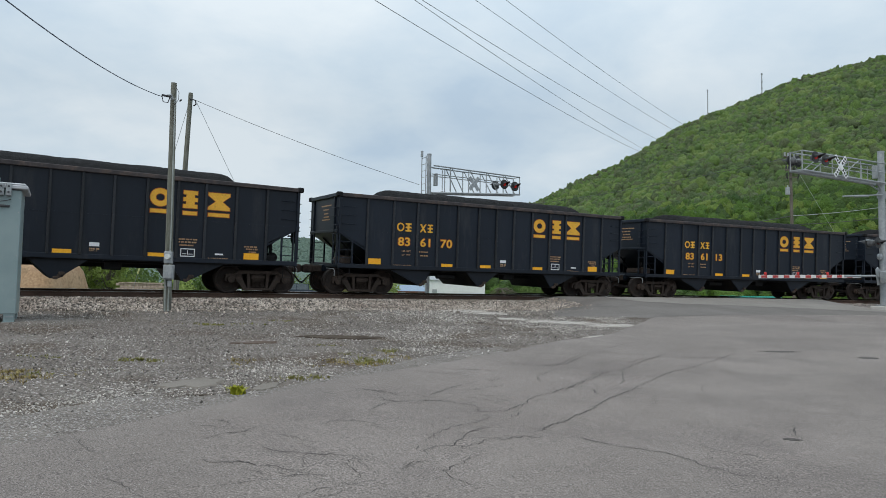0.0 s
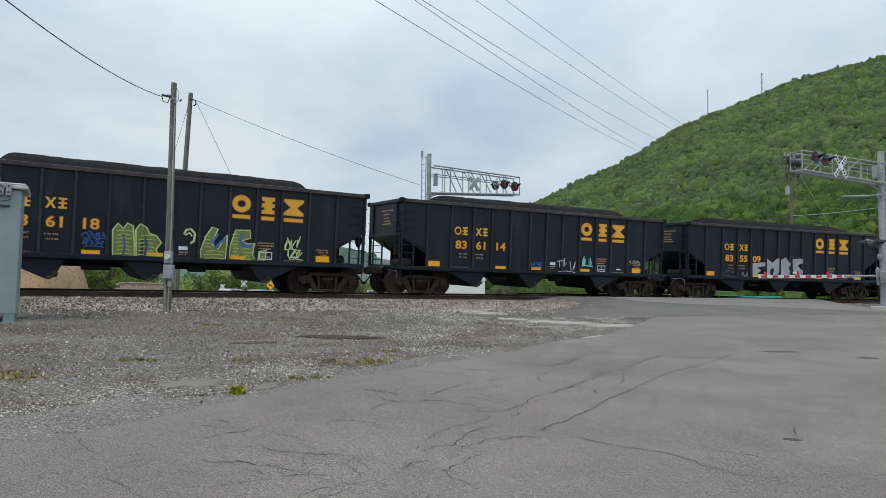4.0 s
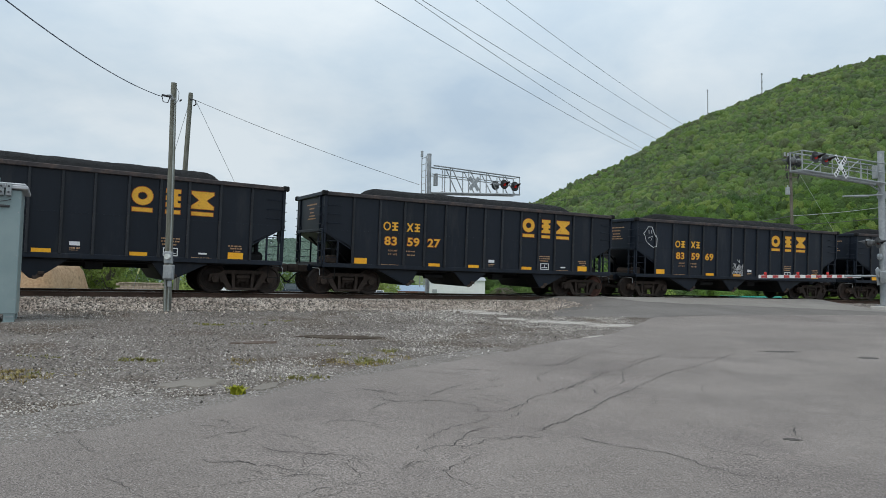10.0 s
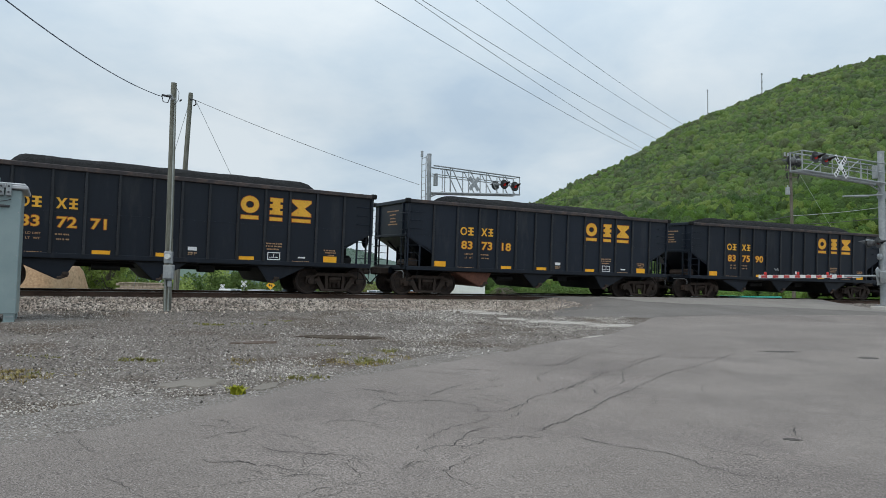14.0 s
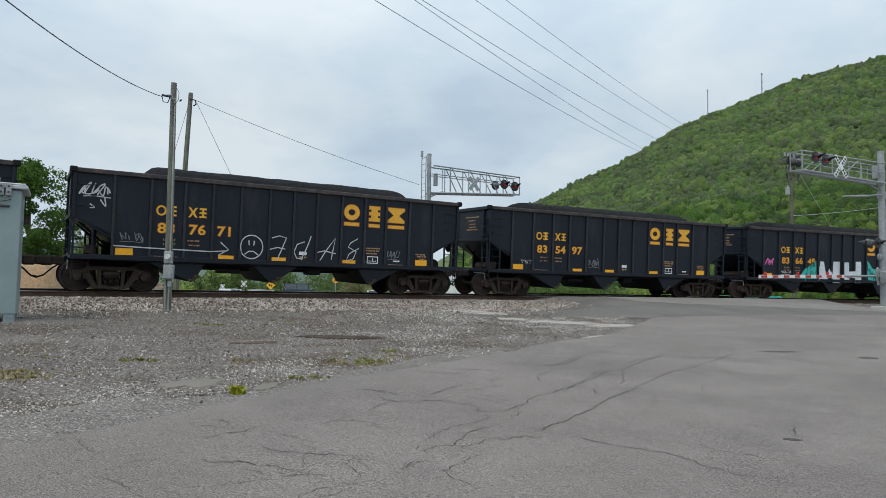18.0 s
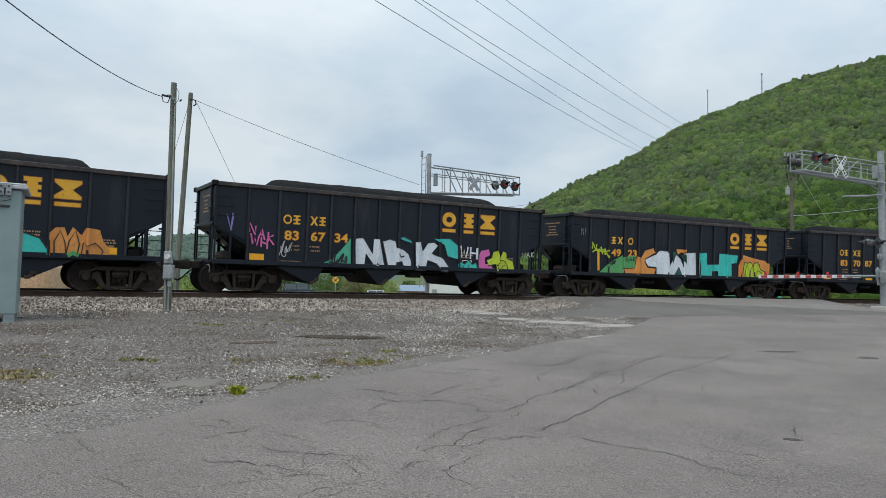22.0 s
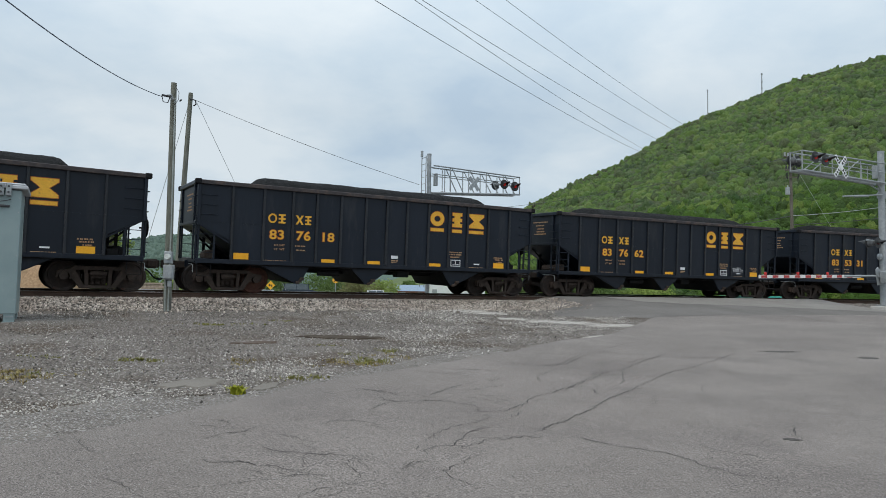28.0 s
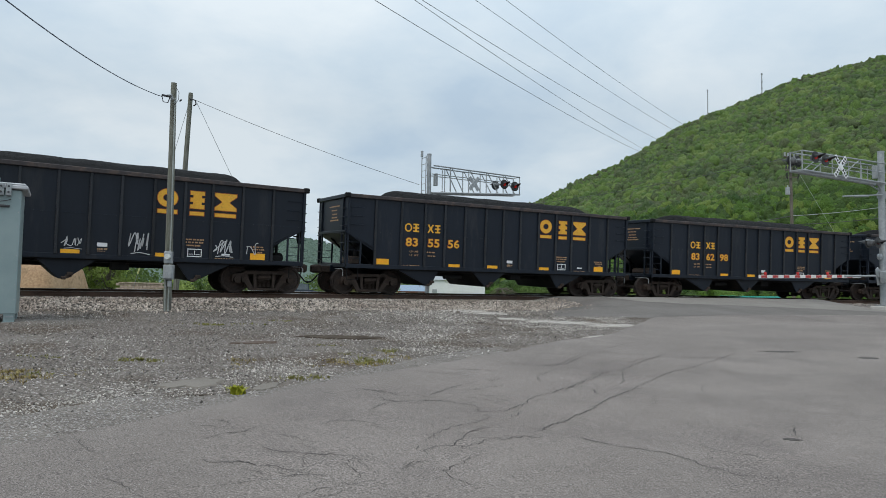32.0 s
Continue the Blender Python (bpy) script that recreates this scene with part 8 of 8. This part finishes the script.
CRACKS += (((0.6, 9.21), (0.66, 9), (0.75, 9.2), (0.88, 9.37)), ((1.33, 9.52), (1.34, 9.2)), ((1.38, 9.63), (1.56, 9.97), (1.7, 10.12)), ((1.92, 8.65), (1.89, 8.35), (1.98, 8.29)), ((4.44, 12.28), (5.31, 12.66)), ((3.61, 7.09), (3.5, 6.79), (3.35, 6.54)), ((3.88, 11.24), (4.11, 11.23)), ((6.44, 13.99), (6.75, 13.79), (7.01, 13.43)), ((-2.33, 6.06), (-2.12, 6.03), (-1.87, 6.03)), ((-1.39, 4.89), (-1.2, 4.8), (-1.14, 4.71)), ((3.16, 5.36), (3.28, 5.35), (3.4, 5.33)), ((1.53, 8.46), (1.71, 8.85), (1.94, 8.74)), ((0.65, 7.86), (0.76, 7.72), (0.92, 7.44)),)
for k, line in enumerate(CRACKS):
    far = sum(p[1] for p in line) / len(line)
    part("crack", ribbon(line, 0.0028 + 0.00052 * far, 300 + k), M_CRACK, lot, "dark crack in the asphalt")


FINE_CRACKS = (((-1.15, 8.23), (-0.93, 8.13), (-0.66, 8.04), (-0.48, 7.83), (-0.19, 7.89)), ((-0.83, 7.69), (-0.66, 7.63), (-0.49, 7.51), (-0.33, 7.47), (-0.18, 7.5)), ((-0.6, 9.6), (-0.24, 9.64), (0.15, 9.58)), ((-0, 9.65), (0.27, 9.61), (0.52, 9.43)), ((0.16, 10.06), (0.57, 9.95), (0.81, 9.85)), ((0.29, 7.89), (0.48, 7.82), (0.6, 7.65), (0.72, 7.58)), ((0.68, 11.11), (0.98, 10.86), (1.32, 10.77)), ((1.83, 12.39), (2.27, 12.28), (2.57, 12.52), (2.81, 12.6)), ((2, 11.07), (2.37, 11.11), (2.7, 11.13)), ((2.94, 11.25), (3.09, 11.23), (3.22, 11.33)), ((2.57, 12.52), (2.38, 12.01), (2.17, 11.58), (2.01, 11.14), (1.81, 10.77)), ((0.57, 9.2), (0.63, 9.08), (0.8, 9.3)),)
FINE_CRACKS += (((1.37, 9.68), (1.55, 10.03), (1.67, 10)), ((1.32, 9.57), (1.3, 9.28), (1.33, 9.02)), ((1.21, 8.66), (1.32, 8.53), (1.34, 8.38)), ((1.66, 9.18), (1.76, 9.03), (1.91, 9.24), (2.14, 9.66)), ((1.92, 8.65), (1.88, 8.42), (1.93, 8.32)), ((0.26, 6.19), (0.43, 6.41), (0.52, 6.56)), ((0.4, 6.88), (0.47, 7), (0.5, 6.87)), ((0.71, 7.2), (0.84, 7.14), (0.74, 6.91), (0.65, 6.9)), ((0.79, 6.58), (0.88, 6.46), (0.95, 6.41), (1.07, 6.65), (1.16, 6.69)), ((0.26, 6.15), (0.35, 6.06), (0.45, 6.06)), ((2.76, 10.48), (2.63, 9.97), (2.5, 9.41), (2.36, 9.07)), ((2.82, 9.97), (2.91, 9.88), (3.15, 10.09)),)
FINE_CRACKS += (((4.11, 12.18), (4.58, 12.39), (5.16, 12.54)), ((3.9, 11.31), (4.19, 11.32), (4.24, 11.2)), ((3.68, 10.65), (3.92, 10.6), (4.04, 10.46), (4.07, 10.3)), ((4.38, 11), (4.48, 10.79), (4.49, 10.51), (4.61, 10.48)), ((4.54, 12.01), (4.22, 12.21)), ((3.41, 8.06), (3.58, 7.93), (3.73, 7.89)), ((2.53, 7.99), (2.72, 7.9), (2.84, 7.76)), ((3.61, 7.09), (3.57, 6.91), (3.45, 6.73), (3.39, 6.55), (3.36, 6.4)), ((2.03, 6.18), (2.2, 6.09), (2.3, 5.97)), ((-1.12, 6.26), (-0.95, 6.48), (-0.72, 6.52)), ((-0.67, 6.38), (-0.51, 6.26), (-0.39, 6.28)), ((-1.38, 5.85), (-1.23, 5.8), (-1.03, 5.66)),)
FINE_CRACKS += (((-1.11, 5.56), (-1.03, 5.51), (-0.97, 5.4)), ((-1.29, 5.21), (-1.23, 5.3), (-1.09, 5.37)), ((-1.2, 4.78), (-1.02, 4.84), (-0.86, 4.85)), ((-0.82, 4.64), (-0.6, 4.66), (-0.45, 4.74)), ((-1.46, 4.51), (-1.26, 4.6), (-1.06, 4.71), (-0.91, 4.82)), ((-0.91, 4.73), (-0.91, 4.84), (-0.88, 4.95)), ((-0.74, 7.02), (-0.67, 7.12), (-0.55, 7.43)), ((-0.65, 5.35), (-0.59, 5.22), (-0.53, 5.2)), ((-0.32, 5.03), (-0.22, 5.1), (-0.16, 5.22), (-0.08, 5.27)), ((-0.31, 4.92), (-0.19, 4.9), (-0.07, 4.91)), ((-0.11, 5.29), (-0.09, 5.41), (-0.12, 5.54), (-0.04, 5.67)), ((-0.15, 6.71), (-0.08, 6.62), (-0.04, 6.42)),)
FINE_CRACKS += (((3.17, 13.3), (3.71, 14.13), (4.2, 14.81)), ((3.08, 12.51), (3.39, 12.52), (3.82, 12.56), (4.08, 12.56)), ((3.51, 11.88), (3.83, 12.26), (4.13, 12.57)), ((3.04, 11.22), (3.31, 11.69), (3.72, 12.23)), ((0.34, 8.32), (0.64, 8.62), (0.86, 8.75)), ((1.76, 8.25), (2.07, 8.14), (2.38, 8.26)), ((1.38, 7.65), (1.14, 7.69), (1.01, 7.7)),)
for k, line in enumerate(FINE_CRACKS):
    far = sum(p[1] for p in line) / len(line)
    part("hairline_crack", ribbon(line, 0.0020 + 0.00050 * far, 1100 + k), M_CRACK, lot, "fine dark crack in the asphalt")


fine_rnd = random.Random(77)
for k in range(22):
    y = 4.4 + 10.5 * fine_rnd.random() ** 1.3
    x = fine_rnd.uniform(-0.42, 0.85) * y * 0.66 + 0.05 * y
    if y > np.interp(x, EDGE_X, EDGE_Y) - 0.5:
        continue
    a = fine_rnd.choice((fine_rnd.gauss(0.98, 0.2), fine_rnd.gauss(0.98, 0.2), fine_rnd.gauss(-0.35, 0.3), fine_rnd.gauss(2.6, 0.3)))
    pts = [(x, y)]
    for q in range(fine_rnd.randint(2, 4)):
        a += fine_rnd.gauss(0, 0.26)
        pts.append((pts[-1][0] + 0.17 * math.cos(a), pts[-1][1] + 0.22 * math.sin(a)))
        if pts[-1][1] > np.interp(pts[-1][0], EDGE_X, EDGE_Y) - 0.3:
            break
    part("hairline_crack", ribbon(pts, 0.0011 + 0.00029 * y, 800 + k), M_CRACK, lot)

for k in range(36):
    y = fine_rnd.uniform(7.5, 15.5)
    x = fine_rnd.uniform(0.0, 0.42) * y
    a = fine_rnd.choice((0.05, 0.05, 1.0, 1.0, 2.7)) + fine_rnd.gauss(0, 0.15)
    pts = [(x, y)]
    for q in range(fine_rnd.randint(2, 6)):
        a += fine_rnd.gauss(0, 0.22)
        pts.append((pts[-1][0] + 0.16 * math.cos(a), pts[-1][1] + 0.16 * math.sin(a)))
    if max(p[1] - np.interp(p[0], EDGE_X, EDGE_Y) for p in pts) < -0.5:
        part("hairline_crack", ribbon(pts, 0.0016 + 0.00032 * y, 950 + k), M_CRACK, lot)


def blotch(x, y, w, h, turn, seed, lift, height=None):
    """A patch with a ragged outline that lies on the ground in rings."""
    height = height or rough_ground
    r = random.Random(seed)
    n_, rings = 48, (0.3, 0.6, 0.85, 1.0)
    edge = [1 + 0.45 * noise.noise(Vector((2.2 * math.cos(2 * math.pi * k / n_), 2.2 * math.sin(2 * math.pi * k / n_), seed))) + r.uniform(-0.1, 0.1) for k in range(n_)]
    vs = [(x, y)]
    for q in rings:
        for k in range(n_):
            a = 2 * math.pi * k / n_
            u_, v_ = w * q * edge[k] * math.cos(a), h * q * edge[k] * math.sin(a)
            vs.append((x + u_ * math.cos(turn) - v_ * math.sin(turn), y + u_ * math.sin(turn) + v_ * math.cos(turn)))
    zs = height(np.array([p[0] for p in vs]), np.array([p[1] for p in vs])) + lift
    zs[-n_:] -= lift + 0.02
    fs = [(0, 1 + k, 1 + (k + 1) % n_) for k in range(n_)]
    fs += [(1 + g * n_ + k, 1 + (g + 1) * n_ + k, 1 + (g + 1) * n_ + (k + 1) % n_, 1 + g * n_ + (k + 1) % n_) for g in range(len(rings) - 1) for k in range(n_)]
    return Shape().raw([(p[0], p[1], z) for p, z in zip(vs, zs)], fs)


# damp mud of the hollow; also colours the shade strip at the ledge
M_MUD_SHADE = mat("damp_mud", (0.046, 0.036, 0.027), (0.085, 0.068, 0.053), 0.95, scale=4, fine=20, bump=0.3, spec=0.08)
M_REDMUD = mat("reddish_mud", (0.098, 0.074, 0.060), (0.13, 0.10, 0.082), 0.95, scale=4, fine=20, bump=0.4, spec=0.1)
M_PALEDUST = mat("pale_stone_dust", (0.295, 0.27, 0.243), (0.41, 0.38, 0.345), 0.95, scale=2, fine=20, grit=0.5, bump=0.3)
M_DIRT = mat("grey_dirt", (0.112, 0.096, 0.085), (0.162, 0.142, 0.126), 0.95, scale=1.5, fine=28, grit=0.5, bump=0.6, spot=(0.30, 0.285, 0.27), spot_scale=48, spot_at=(0.545, 0.60), spec=0.2)
for k, (x, y, w, h, a) in enumerate(((6.85, 13.88, 0.42, 0.12, 0.1), (8.17, 13.15, 0.22, 0.14, 0.0), (3.27, 6.42, 0.09, 0.05, 0.0))):
    part("patch", blotch(x, y, w, h, a, 500 + k, 0.004, road_height), M_CRACK, lot, "dark worn patch in the asphalt")
for k, (x, y, w, h) in enumerate(HOLLOWS[:2]):
    part("damp_hollow", blotch(x, y, w * 1.05, h * 1.0, 0.32 if k < 1 else 0.05, 520 + k, 0.020), M_MUD_SHADE if k < 1 else M_REDMUD, ground, "damp dark muddy hollow")
M_SAND = mat("washed_sand", (0.150, 0.132, 0.112), (0.185, 0.164, 0.141), 0.95, scale=2.5, fine=60, grit=0.25, bump=0.2)
for k, (x, y, w, h, a) in enumerate(((-2.92, 8.08, 0.44, 0.24, 1.0), (-2.07, 8.17, 0.31, 0.12, 1.45))):
    part("sand_patch", blotch(x, y, w, h, a, 560 + k, 0.016), M_SAND, ground, "smooth grey-brown sand washed into a hollow")
# flat dark strip painted as the shade below the broken asphalt ledge
part("broken_edge", blotch(-2.47, 7.5, 0.31, 0.035, 0.26, 570, 0.006), M_MUD_SHADE, ground, "dark strip for the shade under a broken asphalt edge")
DUST = ((0.9, 23.4, 0.9, 0.6), (1.7, 22.7, 0.6, 0.45), (2.2, 20.5, 0.35, 0.3), (3.4, 19.8, 0.8, 0.35), (4.8, 19.4, 0.6, 0.3), (3.8, 16.1, 0.5, 0.2), (-5.87, 11.9, 0.35, 0.4), (-4.4, 10.1, 0.5, 0.25))


def dusty(x, y, e):
    keep_ = np.zeros_like(x)
    for hx, hy, hw, hh in DUST:
        keep_ = np.maximum(keep_, np.exp(-((x - hx) / hw) ** 2 - ((y - hy) / hh) ** 2) * (0.9 + 0.4 * value_noise(x * 3, y * 3, 57)))
    return keep_


gravel("stone_dust", 90000, -6, 6, 11, 26, dusty, (0.008, 0.018), M_PALEDUST, "pale patches of crushed stone")
for k, (x, y, w, h, a) in enumerate(((0.75, 23.3, 0.95, 1.05, -0.4), (1.6, 22.5, 0.6, 0.7, -0.3), (2.1, 20.0, 0.5, 0.3, 0.1), (3.5, 19.75, 1.15, 0.42, 0.25), (4.85, 19.3, 0.85, 0.36, 0.35), (3.7, 15.85, 0.62, 0.17, 0.75), (5.0, 26.6, 0.3, 0.14, 0.0))):
    part("stone_dust_patch", blotch(x, y, w, h, a, 540 + k, 0.018), M_PALEDUST, ground, "pale streak of packed stone dust")
gu = np.arange(-6, 1.2, 0.05)
gx, gw = np.meshgrid(gu, np.linspace(-0.12, 1, 16), indexing="ij")
gy = lot_edge(gx) + gw * dirt_width(gx)
ids = np.arange(gx.size).reshape(gx.shape)
quads = np.stack([ids[:-1, :-1], ids[1:, :-1], ids[1:, 1:], ids[:-1, 1:]], -1).reshape(-1, 4)
part("dirt_strip", Shape().raw(np.stack([gx, gy, rough_ground(gx, gy) + 0.007], -1).reshape(-1, 3).tolist(), quads.tolist()), M_DIRT, ground, "smooth grey dirt washed against the road")
ad = rng.uniform(1.6, 7.2, 2600)
as_ = apron_edge(ad) + rng.normal(0.0, 0.22, 2600)
ax, ay = along_track(as_, ad)
scatter("edge_grit", GRAVEL, np.stack([ax, ay, np.maximum(rough_ground(ax, ay), apron_height(ax, ay)) + 0.003], 1), rng.uniform(0.008, 0.024, 2600), M_GRIT, "loose grit along the apron's broken edge", rng, smooth=False)

# ---- weeds ----
M_WEED = leaf_mat("weed_green", ((0.12, 0.125, 0.035), (0.18, 0.175, 0.048), (0.25, 0.225, 0.075)))
M_WEEDFRESH = leaf_mat("weed_fresh", ((0.22, 0.25, 0.02), (0.31, 0.32, 0.03), (0.40, 0.38, 0.05)))
M_WEEDDRY = leaf_mat("weed_dry", ((0.19, 0.14, 0.06), (0.26, 0.20, 0.08), (0.25, 0.23, 0.085)))


def weeds(x, y, w, h, tall, count, material, label, seed, leafy=False):
    r = np.random.default_rng(seed)
    base = on_ground(x, y, -0.03)
    v, f = [], []
    clumps = [(r.normal(0, w * 0.75), r.normal(0, h * 0.75), r.uniform(0.02, 0.07)) for _ in range(max(4, count // 22))]
    for k in range(count):
        if leafy or k % 5 == 0:
            px, py = r.normal(0, w * 0.62), r.normal(0, h * 0.62)
        else:
            qx, qy, spread = clumps[int(len(clumps) * r.uniform() ** 1.6)]
            px, py = r.normal(qx, spread), r.normal(qy, spread)
        a, t, b = r.uniform(0, 6.28), tall * r.uniform(0.4, 1.1), r.uniform(0.2, 0.9)
        dx, dy, g = math.cos(a), math.sin(a), (0.014 if leafy else 0.0075) * r.uniform(0.7, 1.5)
        z = gz(x + px, y + py) - base.z - 0.03
        m1, m2 = (px + dx * t * b * 0.4, py + dy * t * b * 0.4, z + t * 0.6), (px + dx * t * b, py + dy * t * b, z + t * 0.9)
        o = len(v)
        v += [(px - dy * g * 0.5, py + dx * g * 0.5, z), (px + dy * g * 0.5, py - dx * g * 0.5, z), (m1[0] + dy * g, m1[1] - dx * g, m1[2]), (m1[0] - dy * g, m1[1] + dx * g, m1[2]), m2]
        f += [(o, o + 1, o + 2, o + 3), (o + 3, o + 2, o + 4)]
    me = bpy.data.meshes.new("weed_tuft")
    me.from_pydata(v, [], f)
    me.materials.append(material)
    ob = tagged(new("weed_tuft", me), label, "weeds", "weeds in the gravel", "stuff")
    ob.location = base
    return ob


TUFTS = ((-2.27, 7.66, 0.055, 0.05, 0.13, 110, M_WEEDFRESH, True), (-5.05, 8.05, 0.42, 0.22, 0.08, 520, M_WEEDDRY, False), (-5.3, 8.45, 0.4, 0.2, 0.07, 330, M_WEEDDRY, False), (-4.82, 8.3, 0.12, 0.18, 0.08, 130, M_WEED, False),
         (-5.79, 9.76, 0.16, 0.12, 0.05, 90, M_WEED, False), (-4.57, 8.75, 0.14, 0.12, 0.06, 110, M_WEED, False), (-4.4, 9.8, 0.14, 0.10, 0.06, 150, M_WEED, False), (-4.09, 9.83, 0.12, 0.08, 0.05, 70, M_WEED, False),
         (-4.15, 8.77, 0.15, 0.1, 0.05, 80, M_WEED, False))
TUFTS += ((-5.19, 15.46, 0.4, 0.14, 0.05, 210, M_WEED, False), (-4.46, 15.79, 0.25, 0.12, 0.05, 120, M_WEED, False), (-4.02, 16.98, 0.25, 0.12, 0.05, 100, M_WEED, False), (-3.41, 14.19, 0.2, 0.2, 0.05, 120, M_WEEDDRY, False),
          (-3.0, 13.88, 0.2, 0.15, 0.05, 110, M_WEED, False), (-2.0, 12.34, 0.16, 0.08, 0.05, 100, M_WEED, False), (-2.83, 10.0, 0.16, 0.12, 0.07, 130, M_WEEDDRY, False), (-2.9, 9.76, 0.15, 0.1, 0.06, 90, M_WEEDDRY, False), (-2.75, 9.4, 0.3, 0.15, 0.05, 130, M_WEEDDRY, False))
TUFTS += ((-1.44, 11.18, 0.14, 0.12, 0.07, 120, M_WEED, False), (-1.18, 10.55, 0.18, 0.22, 0.08, 210, M_WEED, False), (-1.2, 10.2, 0.25, 0.2, 0.06, 180, M_WEEDDRY, False), (-0.93, 11.7, 0.18, 0.22, 0.08, 220, M_WEED, False),
          (-0.74, 11.1, 0.2, 0.2, 0.07, 160, M_WEEDDRY, False), (-1.62, 10.34, 0.2, 0.25, 0.06, 130, M_WEEDDRY, False), (-1.87, 8.74, 0.22, 0.14, 0.07, 100, M_WEED, False), (-1.61, 8.95, 0.16, 0.1, 0.06, 60, M_WEED, False), (-1.93, 9.9, 0.25, 0.2, 0.05, 110, M_WEEDDRY, False))
for k, (x, y, w, h, t, c, m, leafy) in enumerate(TUFTS):
    weeds(x, y, w, h, t, c, m, "leafy yellow-green weed at the road's edge" if leafy else "sparse weeds and dry grass in the gravel", 600 + k, leafy)
motions()
